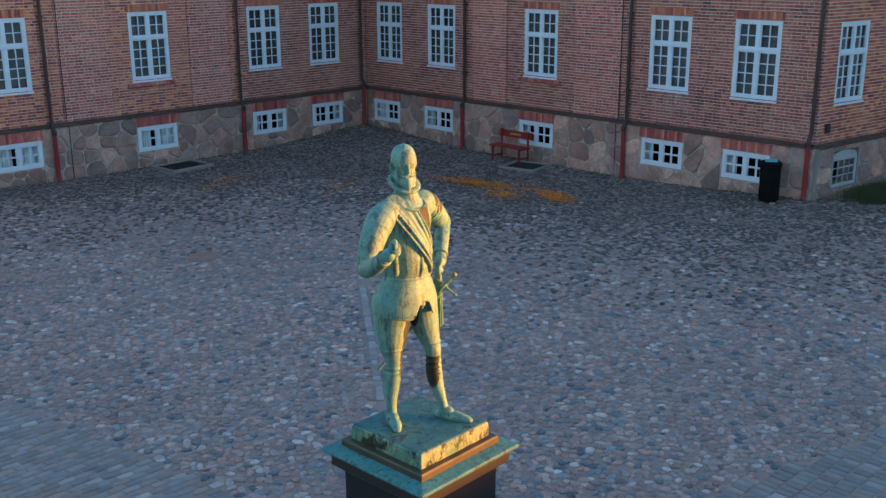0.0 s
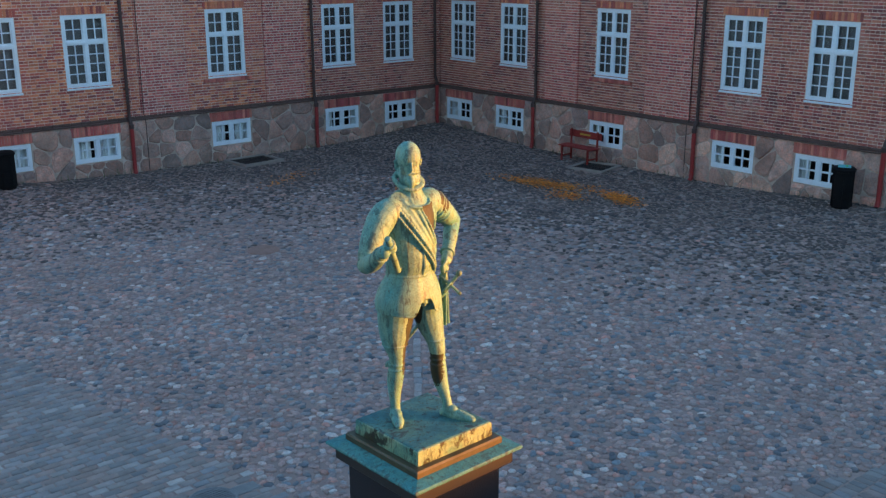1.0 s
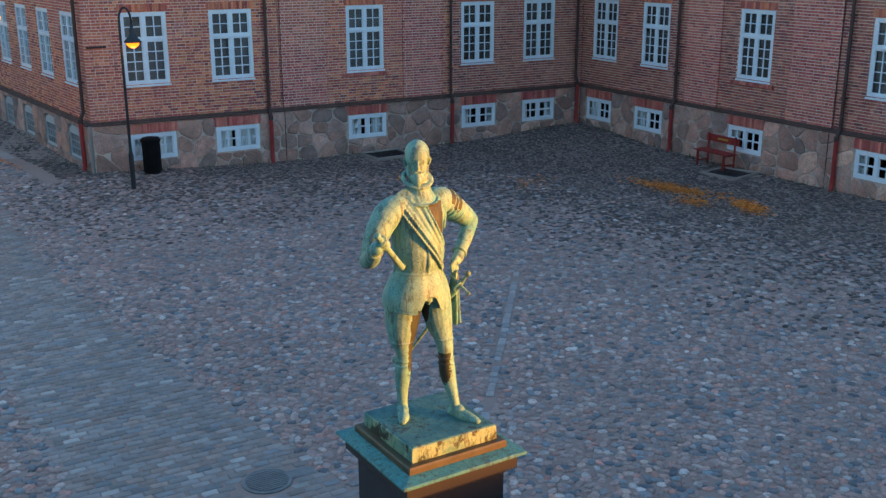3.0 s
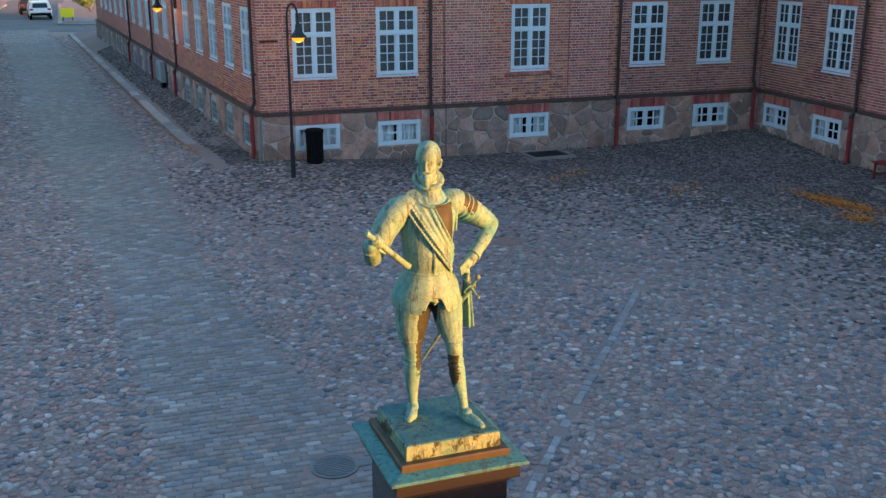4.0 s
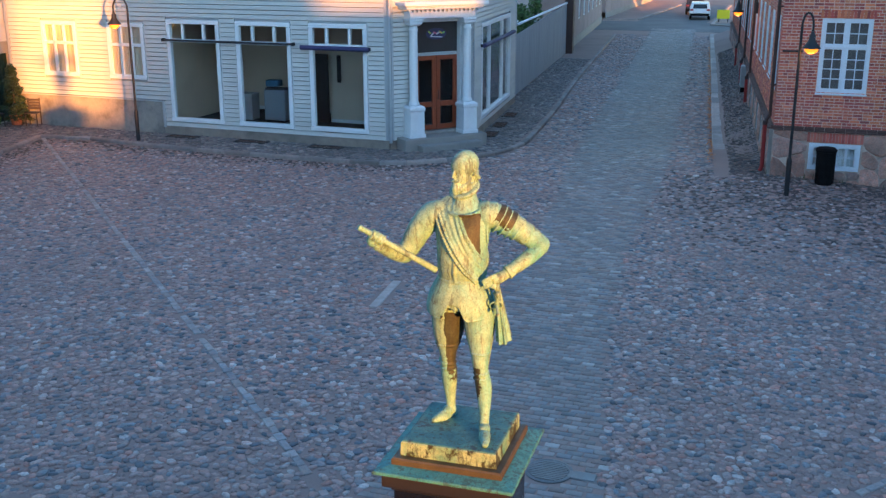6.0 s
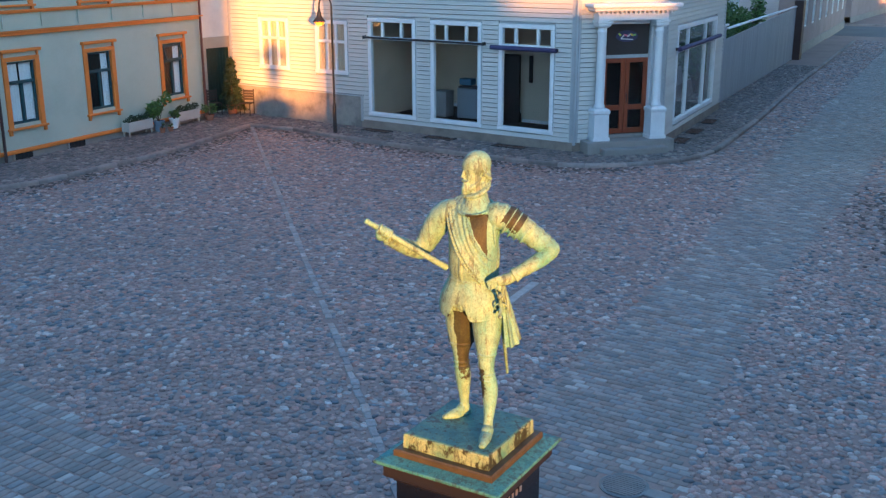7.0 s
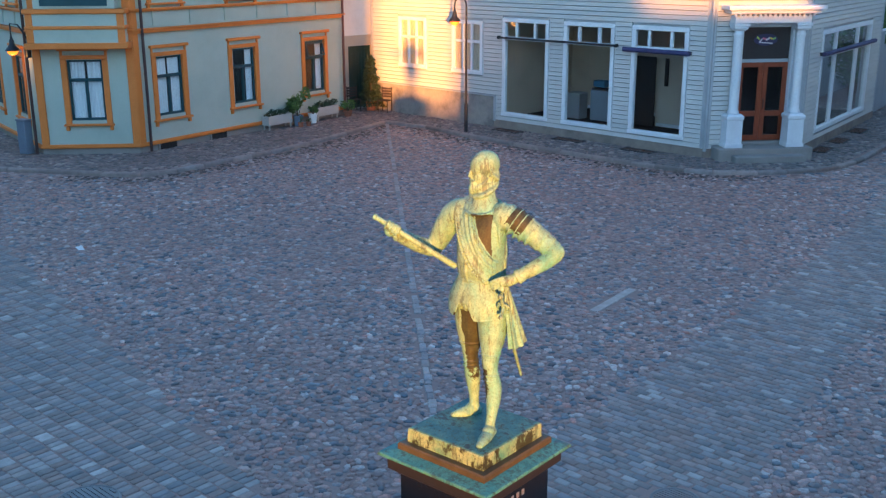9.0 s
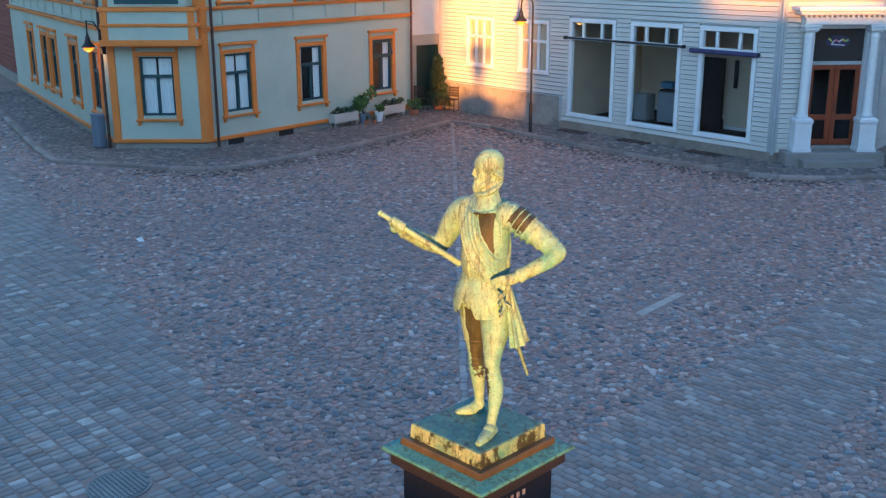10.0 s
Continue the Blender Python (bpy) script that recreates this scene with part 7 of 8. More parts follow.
strew("dry_leaves", [(14.15, 12.5, 0.42, 1.3, 12, 1150), (14.35, 10.15, 0.38, 0.75, -20, 700), (13.6, 11.2, 0.4, 0.5, 0, 300), (9.5, 17.5, 1.2, 0.4, 30, 120), (11.5, 15.0, 1.0, 0.5, 20, 100)] + [(-0.08 - 0.094 * k, 23.0 + k, 0.11, 0.9, 5.5, 34) for k in range(0, 40)], DRY_LEAF, "rust orange dry leaves blown over the ground", 0.035, 3)
strew("grass", [(19.6, 4.0, 1.6, 0.6, -8, 5000), (22.5, 3.3, 2.5, 0.8, -8, 6000), (18.4, 3.9, 0.5, 0.4, 0, 800)], GRASS, "strip of green grass along the end wall", 0.05, 4, False)
strew("weeds", [(1.8 + 0.8 * k, 20.62, 0.4, 0.08, 0, 2 + 6 * (k % 4 == 1)) for k in range(20)] + [(17.36, 20.0 - 0.8 * k, 0.08, 0.4, 0, 2 + 6 * (k % 5 == 1)) for k in range(19)], GRASS, "small weeds at the foot of the stone base", 0.04, 5, False)


# pale half curtains behind the basement panes
rng = random.Random(8)
for key, (fm, ln) in (("w", WING_W), ("e", WING_E)):
    for x0, x1, z0, z1 in [h for h in HOLES[key] if h[3] < 2]:
        drape = thing("basement_curtain", label="pale cloth half curtains behind a basement window", category="curtain", group="basement curtains")
        wide = 0.12 if key == "w" and x0 < 9 else -0.08
        for a, b in ((x0, x0 + (x1 - x0) * (wide + rng.uniform(0.28, 0.38))), (x1 - (x1 - x0) * (wide + rng.uniform(0.16, 0.36)), x1)):
            n = 18
            top = [fm @ Vector((a + (b - a) * i / n, 0.11 + 0.014 * math.sin(i * 1.9), z)) for z in (z1, z0 - 0.02) for i in range(n + 1)]
            back = [fm @ Vector((a + (b - a) * i / n, 0.116 + 0.014 * math.sin(i * 1.9), z)) for z in (z1, z0 - 0.02) for i in range(n + 1)]
            faces = [(i, i + 1, n + 2 + i, n + 1 + i) for i in range(n)] + [(2 * n + 2 + i, 3 * n + 3 + i, 3 * n + 4 + i, 2 * n + 3 + i) for i in range(n)]
            obj("cloth", top + back, faces, CURTAIN, drape)

# beige curtains drawn behind the two small windows of the grey house
beige = worn("beige_curtain", (0.52, 0.45, 0.34), rough=0.95, big=3, fine=20, stretch=(10, 10, 0.4), amount=0.7)
for a, b in SMALL:
    drape = thing("curtain", label="beige cloth curtain drawn behind the window", category="curtain", group="beige curtains")
    n = 30
    v = [GREY_F[0] @ Vector((a + (b - a) * i / n, d + 0.008 * math.sin(i * 1.7), z)) for d in (0.045, 0.052) for z in (3.68, 1.84) for i in range(n + 1)]
    f = [(i, i + 1, n + 2 + i, n + 1 + i) for i in range(n)] + [(2 * n + 2 + i, 3 * n + 3 + i, 3 * n + 4 + i, 2 * n + 3 + i) for i in range(n)]
    obj("cloth", v, f, beige, drape)

# ---- bricks and base stones ----


def piece_mesh(name, verts, faces, material):
    me = bpy.data.meshes.new(name)
    me.from_pydata(verts, [], faces)
    me.materials.append(material)
    return me


def course_bricks(length, z0, z1, holes, rng):
    """Bricks of a wall in its own frame: (x0, x1, z0, z1), in cross bond, cut at the openings."""
    out = []
    pitch, run = 0.0767, 0.238
    for j in range(int((z1 - z0) / pitch)):
        za = z0 + j * pitch
        zb = za + pitch - 0.014
        cuts = sorted((h[0] - 0.005, h[1] + 0.005) for h in holes if h[2] - 0.01 < (za + zb) / 2 < h[3] + 0.01)
        spans, x = [], 0.0
        for a, b in cuts:
            spans.append((x, a))
            x = b
        spans.append((x, length))
        step = run if j % 2 == 0 else run / 2
        for a, b in spans:
            x = a - (run * 0.25 if j % 4 == 2 else 0)
            while x < b - 0.03:
                xa, xb = max(x, a), min(x + step - 0.011, b)
                if xb - xa > 0.03:
                    out.append((xa, xb, za + rng.uniform(-0.001, 0.001), zb))
                x += step
    return out


def bricks_mesh(name, fm, items, rng, material, parent, proud=0.0):
    verts, faces = [], []
    for xa, xb, za, zb in items:
        d = -proud + rng.uniform(-0.004, 0.002)
        n = len(verts)
        e = 0.004
        for x, y, z in ((xa, 0.02, za), (xb, 0.02, za), (xb, 0.02, zb), (xa, 0.02, zb), (xa + e, d, za + e), (xb - e, d, za + e), (xb - e, d, zb - e), (xa + e, d, zb - e)):
            verts.append(fm @ Vector((x, y, z)))
        faces += [(n + 4, n + 5, n + 6, n + 7), (n, n + 1, n + 5, n + 4), (n + 1, n + 2, n + 6, n + 5), (n + 2, n + 3, n + 7, n + 6), (n + 3, n, n + 4, n + 7)]
    me = piece_mesh(name, verts, faces, material)
    ob = new(name, me)
    ob.parent = parent
    return tagged(ob, kind="stuff", label="courses of weathered red bricks")


rng = random.Random(5)
unit = piece_mesh("brick", [(0, 0.02, 0), (1, 0.02, 0), (1, 0.02, 1), (0, 0.02, 1), (0.02, 0, 0.05), (0.98, 0, 0.05), (0.98, 0, 0.95), (0.02, 0, 0.95)],
                  [(4, 5, 6, 7), (0, 1, 5, 4), (1, 2, 6, 5), (2, 3, 7, 6), (3, 0, 4, 7)], BRICK)
for key, (fm, ln), stretch in (("w", WING_W, (2.2, 4.4)), ("e", WING_E, None), ("s", STREET_SIDE, None), ("x", END_SIDE, None)):
    items = course_bricks(ln, BAND, EAVES, HOLES[key], rng)
    if stretch:
        # the stretch beside the lamp, brick by brick
        near = [b for b in items if 2.3 < b[0] < 4.6 and 1.5 < b[2] < 3.6][:300]
        items = [b for b in items if b not in set(near)]
        for xa, xb, za, zb in near:
            b = new("brick", unit)
            b.parent = WALLS[key]
            b.matrix_basis = fm @ Matrix.Translation((xa, rng.uniform(-0.004, 0.002), za)) @ Matrix.Diagonal((xb - xa, 1, zb - za, 1))
    if key in "we":
        panels = ((5.25, 6.70), (9.16, 10.55)) if key == "w" else ((4.9, 6.28), (8.74, 10.3))
        for cut in (v for p in panels for v in p):
            items = [q for a, b, c, d in items for q in ([(a, cut - 0.004, c, d), (cut + 0.004, b, c, d)] if a + 0.02 < cut < b - 0.02 else [(a, b, c, d)])]
        for lo, hi in panels:
            bricks_mesh("bricks", fm, [b for b in items if lo < (b[0] + b[1]) / 2 < hi], rng, BRICK_RED, WALLS[key], 0.03)
            beds = rects(ln, BAND, EAVES, HOLES[key] + [(-1, lo + 0.03, 0, 99), (hi - 0.03, ln + 1, 0, 99)])
            part("mortar", blocks(*((a, b, -0.022, 0.016, c, d) for a, b, c, d in beds if b - a > 0.02), m=fm), MORTAR, WALLS[key], "pale mortar of the proud brick panel")
        rest = [b for b in items if not any(lo < (b[0] + b[1]) / 2 < hi for lo, hi in panels)]
        x = UP_W[2] if key == "w" else UP_E[2]
        bm = bmesh.new()
        for i in range(13):
            block(bm, x - 0.16 + i * 0.117, x - 0.16 + i * 0.117 + 0.108, -0.07, 0.015, 2.28, 2.385, bevel=0.008, m=fm)
        part("brick_sill", bm, BRICK_RED, WALLS[key], "row of dark red bricks under the window")
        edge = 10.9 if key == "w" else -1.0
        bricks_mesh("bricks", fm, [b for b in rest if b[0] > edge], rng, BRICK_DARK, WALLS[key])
        if key == "w":
            bricks_mesh("bricks", fm, [b for b in rest if b[0] <= edge], rng, BRICK, WALLS[key])
    else:
        bricks_mesh("bricks", fm, items, rng, BRICK, WALLS[key])


def cells(x0, x1, z0, z1, sx, sz, rng):
    """Irregular stones that fill a rectangle, as polygons."""
    nx, nz = max(1, round((x1 - x0) / sx)), max(1, round((z1 - z0) / sz))
    seeds = [(x0 + (i + 0.5 + rng.uniform(-0.46, 0.46)) * (x1 - x0) / nx, z0 + (j + 0.5 + rng.uniform(-0.44, 0.44)) * (z1 - z0) / nz) for i in range(nx) for j in range(nz)]
    out = []
    for a in seeds:
        poly = [(x0, z0), (x1, z0), (x1, z1), (x0, z1)]
        for b in seeds:
            if b == a or abs(b[0] - a[0]) > 3 * sx:
                continue
            mx, mz, dx, dz = (a[0] + b[0]) / 2, (a[1] + b[1]) / 2, b[0] - a[0], b[1] - a[1]
            clipped = []
            for p, q in zip(poly, poly[1:] + poly[:1]):
                sp, sq = (p[0] - mx) * dx + (p[1] - mz) * dz, (q[0] - mx) * dx + (q[1] - mz) * dz
                if sp <= 0:
                    clipped.append(p)
                if sp * sq < 0:
                    t = sp / (sp - sq)
                    clipped.append((p[0] + t * (q[0] - p[0]), p[1] + t * (q[1] - p[1])))
            poly = clipped
            if not poly:
                break
        if len(poly) >= 3:
            out.append((a, poly))
    return out


def stone(c, poly, gap, proud, base, rng):
    """A stone with a rounded face: verts and faces in the wall's frame."""
    poly = [(p[0] * k + q[0] * (1 - k), p[1] * k + q[1] * (1 - k)) for p, q in zip(poly, poly[1:] + poly[:1]) for k in (rng.uniform(0.68, 0.85), rng.uniform(0.15, 0.32))]
    big = max(math.hypot(p[0] - c[0], p[1] - c[1]) for p in poly)
    pull = lambda p, k: (c[0] + (p[0] - c[0]) * k, c[1] + (p[1] - c[1]) * k)
    k1 = max(0.5, 1 - gap * rng.uniform(0.6, 1.5) / big)
    rings = [[(*pull(p, k1), base) for p in poly], [(*pull(p, k1 * 0.97), base - proud * 0.6) for p in poly], [(*pull(p, k1 * 0.82), base - proud + rng.uniform(-0.012, 0.012)) for p in poly]]
    verts = [(x, y, z) for r in rings for x, z, y in r]
    n = len(poly)
    faces = [tuple(range(2 * n, 3 * n))]
    for r in (0, 1):
        faces += [(r * n + i, r * n + (i + 1) % n, (r + 1) * n + (i + 1) % n, (r + 1) * n + i) for i in range(n)]
    return verts, faces


for key, (fm, ln) in (("w", WING_W), ("e", WING_E), ("s", STREET_SIDE), ("x", END_SIDE)):
    low = [(h[0] - 0.04, h[1] + 0.04, h[2] - 0.02, h[3] + (0.3 if key in "we" else 0.02)) for h in HOLES[key] if h[3] < 2]
    for xa, xb, za, zb in rects(ln, 0.0, BASE_TOP, low):
        if xb - xa < 0.08 or zb - za < 0.1:
            continue
        for c, poly in cells(xa, xb, za, zb, rng.choice((0.5, 0.62)), rng.choice((0.36, 0.46)) if zb - za > 0.8 else 0.24, rng):
            v, f = stone(c, poly, 0.012, 0.035, -0.085, rng)
            ob = new("stone", piece_mesh("stone", [fm @ Vector(p) for p in v], f, FIELDSTONE))
            ob.parent = WALLS[key]

# ---- cobbles and setts ----


def big_mesh(name, verts, counts, loops, material):
    """A mesh from arrays."""
    me = bpy.data.meshes.new(name)
    me.vertices.add(len(verts))
    me.vertices.foreach_set("co", np.asarray(verts, np.float32).ravel())
    me.loops.add(len(loops))
    me.loops.foreach_set("vertex_index", np.asarray(loops, np.int32))
    me.polygons.add(len(counts))
    starts = np.concatenate(([0], np.cumsum(counts)[:-1]))
    me.polygons.foreach_set("loop_start", np.asarray(starts, np.int32))
    me.polygons.foreach_set("loop_total", np.asarray(counts, np.int32))
    me.materials.append(material)
    me.update(calc_edges=True)
    me.validate()
    return me


gen = np.random.default_rng(11)
RAY1, RAY2 = (-0.7295, 0.684), (0.615, 0.789)


def near_ray(x, y, d, r0, r1, w):
    along, off = x * d[0] + y * d[1], np.abs(x * d[1] - y * d[0])
    return (along > r0) & (along < r1) & (off < w)


def sett_zone(x, y):
    """Where the square is laid with straight rows: a path to the street, the carriageways."""
    x = x + 0.08 * np.sin(y * 9.1 + np.sin(y * 23)) * np.sin(y * 3.7)
    lane = (x > np.interp(y, [0, 5.6, 8.7, 13.3, 20, 26.5, 75], [-1.95, -2.15, -2.38, -2.82, -3.7, -4.5, -9.4])) & (x < np.interp(y, [0, 4, 8, 13, 20, 22.3, 28.8, 75], [1.1, 0.45, -0.27, -0.8, -1.0, -1.13, -1.74, -6.1])) & (y > 0.4)
    west = (x < -1.0) & (y < 0.55 + np.clip(-x - 3.3, 0, None) * 0.222) & (y > -11 + np.clip(-x - 3.3, 0, None) * 0.2)
    east = (x > -1.01) & ((x > 1.0) | (y < -0.66)) & (y < 0.96 - 0.274 * x) & (y > -11)
    return lane, west | east


HEIGHT = np.vectorize(bump_h)
ALL_WALKS = (WALK_G, WALK_Y, WALK_B)


def blocked(x, y):
    """Where other things lie in the paving."""
    hit = (np.abs(x) < 0.66) & (np.abs(y) < 0.66)
    for cx, cy, r in ((5.4, 11.95, 0.36), (-0.12, 3.65, 0.36), (-5.05, -0.85, 0.42)):
        hit |= (x - cx) ** 2 + (y - cy) ** 2 < r * r
    hit |= (np.abs(x - 16.7) < 0.64) & (np.abs(y - 13.05) < 0.64)
    hit |= (np.abs(x - 9.85) < 0.72) & (np.abs(y - 20.05) < 0.60)
    hit |= (np.abs(x + 4.485) < 0.16) & (np.abs(y - 9.05) < 0.8)
    hit |= (y > 20.74) & (x > 1.55) | (x > 17.45) & (y > 4.9)
    return hit


def along_kerb(x, y):
    """How far a place lies from the nearest kerb of the square."""
    r = np.full(x.shape, 99.0)
    for line in (KERB_G, KERB_Y):
        for (x0, y0), (x1, y1) in zip(line, line[1:]):
            dx, dy = x1 - x0, y1 - y0
            t = np.clip(((x - x0) * dx + (y - y0) * dy) / (dx * dx + dy * dy), 0, 1)
            r = np.minimum(r, np.hypot(x - x0 - t * dx, y - y0 - t * dy))
    return r


def on_kerb(x, y):
    r = np.zeros(x.shape, bool)
    for line, w in ((KERB_G, 0.15), (KERB_Y, 0.15), (KERB_B, 0.24)):
        for (x0, y0), (x1, y1) in zip(line, line[1:]):
            dx, dy = x1 - x0, y1 - y0
            t = np.clip(((x - x0) * dx + (y - y0) * dy) / (dx * dx + dy * dy), 0, 1)
            r |= np.hypot(x - x0 - t * dx, y - y0 - t * dy) < w
    return r


def field(x0, x1, y0, y1, a, b, jitter=0.34):
    """Jittered rows of places."""
    nx, ny = int((x1 - x0) / a), int((y1 - y0) / b)
    i, j = np.meshgrid(np.arange(nx), np.arange(ny))
    x = x0 + (i + 0.5 * (j % 2)) * a + gen.uniform(-jitter, jitter, i.shape) * a
    y = y0 + j * b + gen.uniform(-jitter, jitter, i.shape) * b
    return x.ravel(), y.ravel()


def round_stones(x, y, z, a, b, sides=7):
    """Rounded cobbles: a low prism with a worn, smaller top."""
    n = len(x)
    t = np.arange(sides) * 2 * math.pi / sides + gen.uniform(0, 6.28, (n, 1))
    ra = gen.uniform(0.38, 0.66, (n, 1)) * gen.uniform(0.80, 1.16, (n, sides))
    ex, ey = a * ra * gen.uniform(0.9, 1.3, (n, 1)), b * ra * gen.uniform(0.85, 1.1, (n, 1))
    turn = gen.uniform(-1.5, 1.5, (n, 1))
    px, py = ex * np.cos(t), ey * np.sin(t)
    qx, qy = px * np.cos(turn) - py * np.sin(turn), px * np.sin(turn) + py * np.cos(turn)
    top = z[:, None] + gen.uniform(-0.002, 0.016, (n, 1)) + qx * gen.uniform(-0.07, 0.07, (n, 1)) + qy * gen.uniform(-0.07, 0.07, (n, 1))
    rings = [np.stack([x[:, None] + k * qx, y[:, None] + k * qy, h], -1) for k, h in ((1.0, top * 0 + z[:, None] - 0.032), (0.97, top - 0.008), (0.86, top))]
    verts = np.concatenate(rings, 1).reshape(-1, 3)
    s = sides
    loc, cnt = list(range(2 * s, 3 * s)), [s]
    for r in (0, 1):
        for i in range(s):
            loc += [r * s + i, r * s + (i + 1) % s, (r + 1) * s + (i + 1) % s, (r + 1) * s + i]
            cnt.append(4)
    loops = (np.array(loc)[None] + (np.arange(n) * 3 * s)[:, None]).ravel()
    return verts, np.tile(cnt, n), loops


def square_stones(x, y, z, lx, ly):
    """Setts: blocks with worn rims; lx, ly are half sizes."""
    n = len(x)
    cx, cy = np.array([-1, 1, 1, -1.0]), np.array([-1, -1, 1, 1.0])
    h = z + gen.uniform(0.0, 0.008, n)
    rings = []
    wob = gen.uniform(0.93, 1.0, (n, 4))
    for k, e, dz in ((1.0, 0.0, -0.03), (1.0, 0.003, -0.006), (1.0, 0.013, 0.0)):
        hz = (z - 0.03 if dz == -0.03 else h + dz)[:, None] + cx[None] * 0
        rings.append(np.stack([x[:, None] + (lx[:, None] - e) * cx * wob, y[:, None] + (ly[:, None] - e) * cy * wob, hz], -1))
    verts = np.concatenate(rings, 1).reshape(-1, 3)
    loc, cnt = [8, 9, 10, 11], [4]
    for r in (0, 1):
        for i in range(4):
            loc += [r * 4 + i, r * 4 + (i + 1) % 4, (r + 1) * 4 + (i + 1) % 4, (r + 1) * 4 + i]
            cnt.append(4)
    loops = (np.array(loc)[None] + (np.arange(n) * 12)[:, None]).ravel()
    return verts, np.tile(cnt, n), loops


def lay(name, data, material, label, parent=ground):
    ob = new(name, big_mesh(name, *data, material))
    ob.parent = parent
    return tagged(ob, label, kind="stuff")


# round cobbles over the square; a stretch near the statue piece by piece
A, B = 0.125, 0.098
x, y = field(-21.5, 18, -3.4, 21.0, A, B)
lane, cross = sett_zone(x, y)
walks = np.zeros(x.shape, bool)
for poly in ALL_WALKS:
    walks |= inside(poly, x, y)
beyond = (x < -20) & (y < 6.5 + (x + 24) * -0.2)
keep = ~lane & ~cross & ~walks & ~blocked(x, y) & ~on_kerb(x, y) & ~near_ray(x, y, RAY1, 1.2, 29.3, 0.075) & ~near_ray(x, y, RAY2, 2.6, 11.0, 0.09)
x, y = x[keep], y[keep]
hand = (x > -5.6) & (x < -2.5) & (y > 3.0) & (y < 4.9)
hand &= np.cumsum(hand) <= 290
z = HEIGHT(x, y)
# dark stones thicken towards walls and kerbs: dirt, and shade painted in
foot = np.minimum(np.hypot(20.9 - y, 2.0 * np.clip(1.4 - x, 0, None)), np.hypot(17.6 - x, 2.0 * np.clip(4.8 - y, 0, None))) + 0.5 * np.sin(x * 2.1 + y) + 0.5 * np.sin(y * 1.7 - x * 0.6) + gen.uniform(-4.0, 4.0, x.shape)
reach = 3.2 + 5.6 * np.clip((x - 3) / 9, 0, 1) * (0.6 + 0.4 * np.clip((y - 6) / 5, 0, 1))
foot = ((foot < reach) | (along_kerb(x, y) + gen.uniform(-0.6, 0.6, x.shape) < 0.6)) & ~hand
far = ~hand & ~foot
lay("cobbles", round_stones(x[far], y[far], z[far], A, B, 6), COBBLE, "worn grey and pink fieldstone cobbles")
lay("cobbles", round_stones(x[foot], y[foot], z[foot] - 0.004, A, B, 6), WALL_COBBLE, "brown cobbles and rubble darkened by dirt and painted shade near walls and kerbs")
shapes = []
for k in range(8):
    v, c, l = round_stones(np.zeros(1), np.zeros(1), np.zeros(1), A, B)
    shapes.append(big_mesh("cobble", v, c, l, COBBLE))
for k, (px, py) in enumerate(zip(x[hand], y[hand])):
    ob = new("cobble", shapes[k % 8])
    ob.parent = ground
    ob.location = (float(px), float(py), float(gen.uniform(-0.004, 0.004)))
    ob.rotation_euler = (0, 0, float(gen.uniform(-0.4, 0.4)))
# the street's margins and the west street
x, y = field(-11.5, 1.0, 20.2, 69.0, 0.18, 0.155)
lane, cross = sett_zone(x, y)
keep = ~lane & ~on_kerb(x, y)
for poly in ALL_WALKS:
    keep &= ~inside(poly, x, y)
x, y = x[keep], y[keep]
lay("cobbles", round_stones(x, y, HEIGHT(x, y), 0.17, 0.145, 6), COBBLE, "dark cobbles along the gutters")
x, y = field(-42, -21.3, 2.0, 12.5, 0.17, 0.145)
lane, cross = sett_zone(x, y)
keep = ~cross & ~on_kerb(x, y) & ~inside(WALK_Y, x, y)
x, y = x[keep], y[keep]
lay("cobbles", round_stones(x, y, 0 * x, 0.17, 0.145, 6), COBBLE, "worn cobbles of the side street")
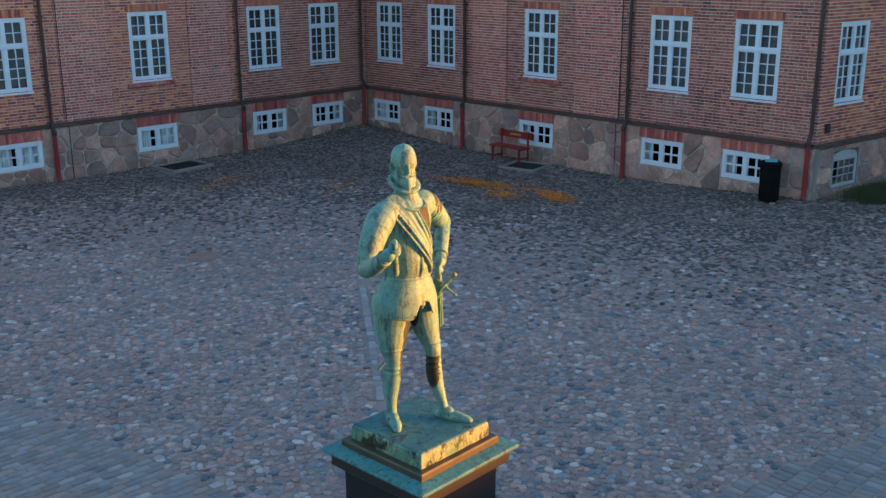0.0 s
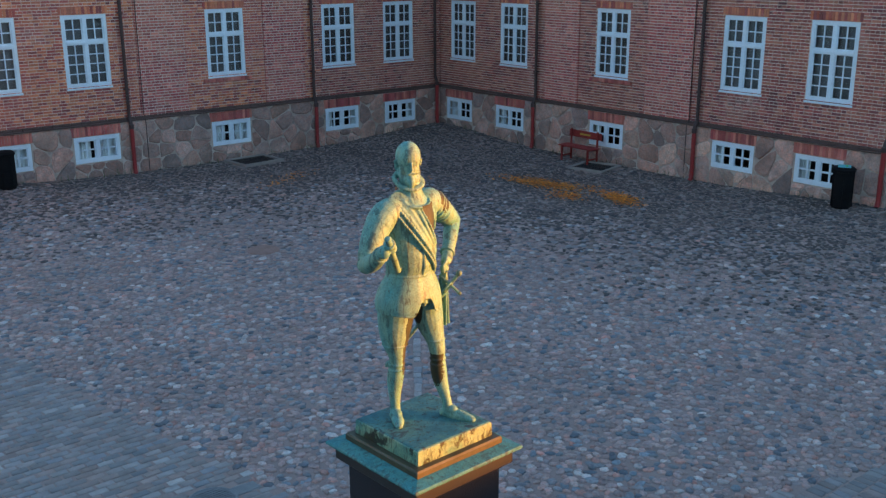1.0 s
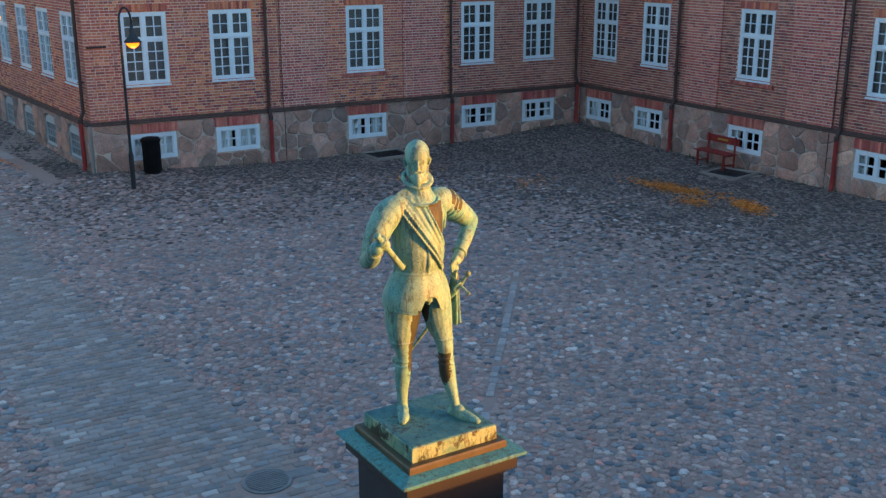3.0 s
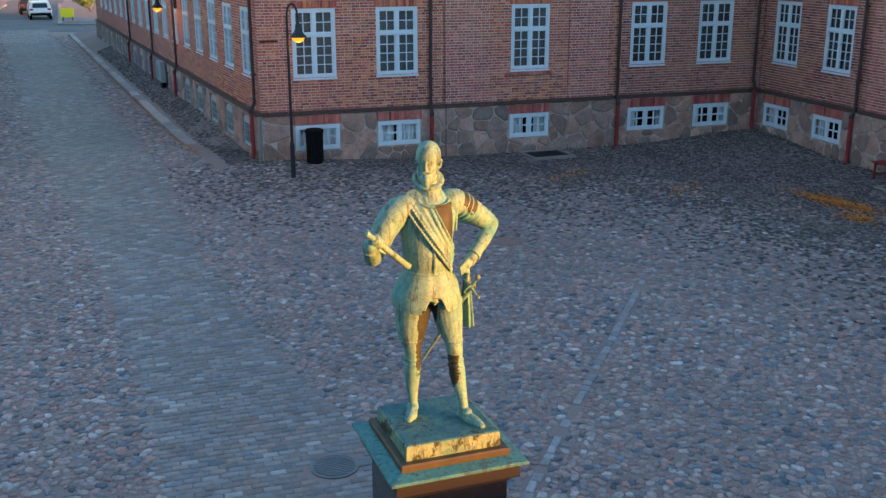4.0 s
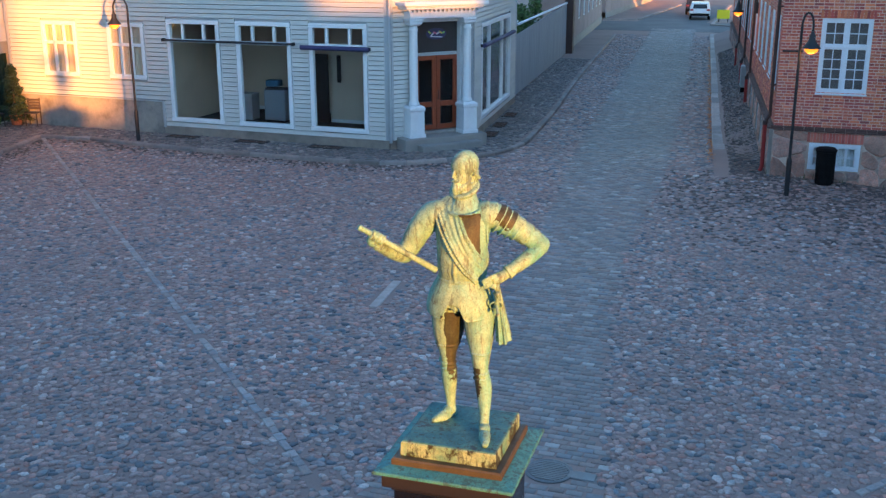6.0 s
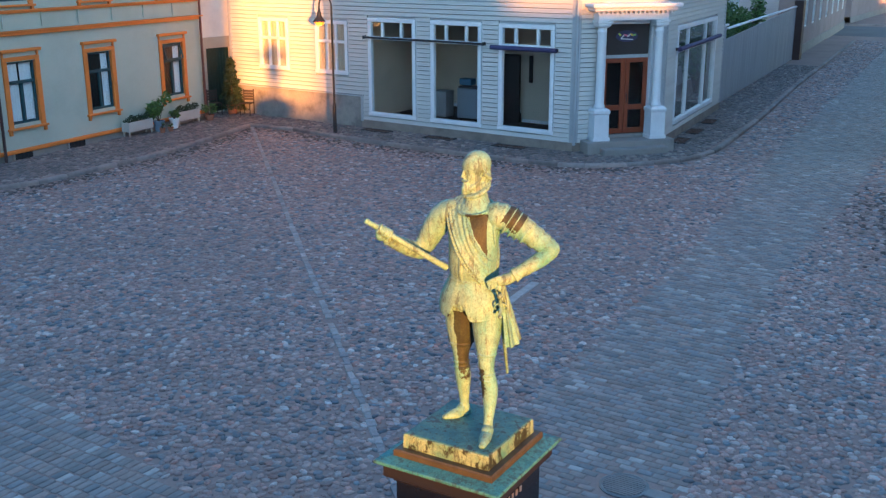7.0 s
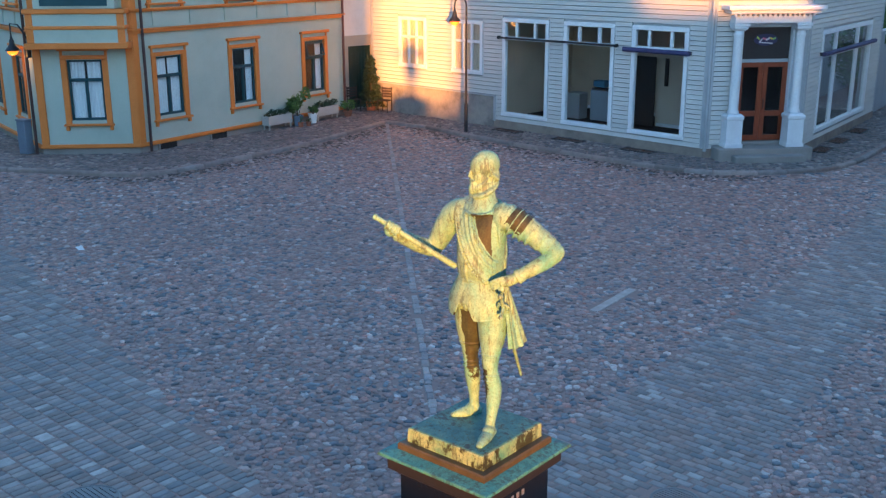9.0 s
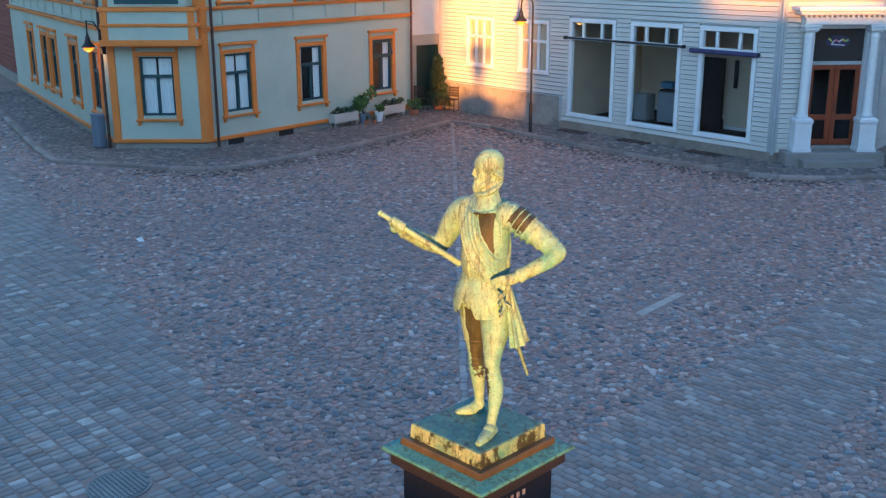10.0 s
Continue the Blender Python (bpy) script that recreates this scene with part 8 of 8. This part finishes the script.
# straight rows of setts
sx, sy = 0.215, 0.118
x, y = field(-9.5, 1.5, 0.3, 75.0, sx, sy, 0.07)
lane, cross = sett_zone(x, y)
keep = lane & ~blocked(x, y) & ~on_kerb(x, y)
x, y = x[keep], y[keep]
lay("setts", square_stones(x, y, HEIGHT(x, y), gen.uniform(0.096, 0.107, len(x)), gen.uniform(0.052, 0.059, len(x))), SETT, "smooth grey setts in straight rows")
x, y = field(-42, 17, -10.5, 8.6, sy, sx, 0.03)
lane, cross = sett_zone(x, y)
keep = cross & ~lane & ~blocked(x, y) & ~on_kerb(x, y) & ~inside(WALK_Y, x, y)
x, y = x[keep], y[keep]
lay("setts", square_stones(x, y, 0 * x, gen.uniform(0.052, 0.059, len(x)), gen.uniform(0.096, 0.107, len(x))), SETT, "smooth grey setts in straight rows")
# pavements
for poly, holder, box in ((WALK_G, pave_g, (-24.5, -5.5, 19.5, 50)), (WALK_Y, pave_y, (-42, -19.5, 6.3, 22.2)), (WALK_B, pave_b, (-3.6, 1.8, 20.2, 55))):
    x, y = field(*box, 0.15, 0.12, 0.12)
    keep = inside(poly, x, y) & ~on_kerb(x, y)
    x, y = x[keep], y[keep]
    lay("setts", round_stones(x, y, (np.maximum(rise_b(x, y), HEIGHT(x, y)) if poly is WALK_B else 0 * x + KERB_H - 0.02) + 0.004, 0.15, 0.12, 6), WALL_COBBLE if poly is WALK_B else PAVING, "small worn pavement stones", holder)
# flat stones in lines that run out from the statue
rng = random.Random(21)
for d, r0, r1, share, label in ((RAY1, 1.3, 29.2, 0.95, "faint line of flat stones through the cobbles"), (RAY2, 2.7, 11.0, 0.85, "broken line of flat stones among the cobbles")):
    holder = tagged(new("stone_line"), label, "paving", kind="structure")
    r = r0
    while r < r1:
        ln = rng.uniform(0.13, 0.34)
        w = rng.uniform(0.048, 0.07)
        m = Matrix.Translation((d[0] * r, d[1] * r, rng.uniform(-0.006, 0.004))) @ Matrix.Rotation(math.atan2(d[1], d[0]) + rng.uniform(-0.05, 0.05), 4, "Z")
        if rng.random() < share:
            part("flagstone", blocks((0.008, ln - 0.008, -w + rng.uniform(-0.01, 0.01), w, -0.03, 0.014), bevel=0.012, m=m), LINE_STONE, holder)
        r += ln
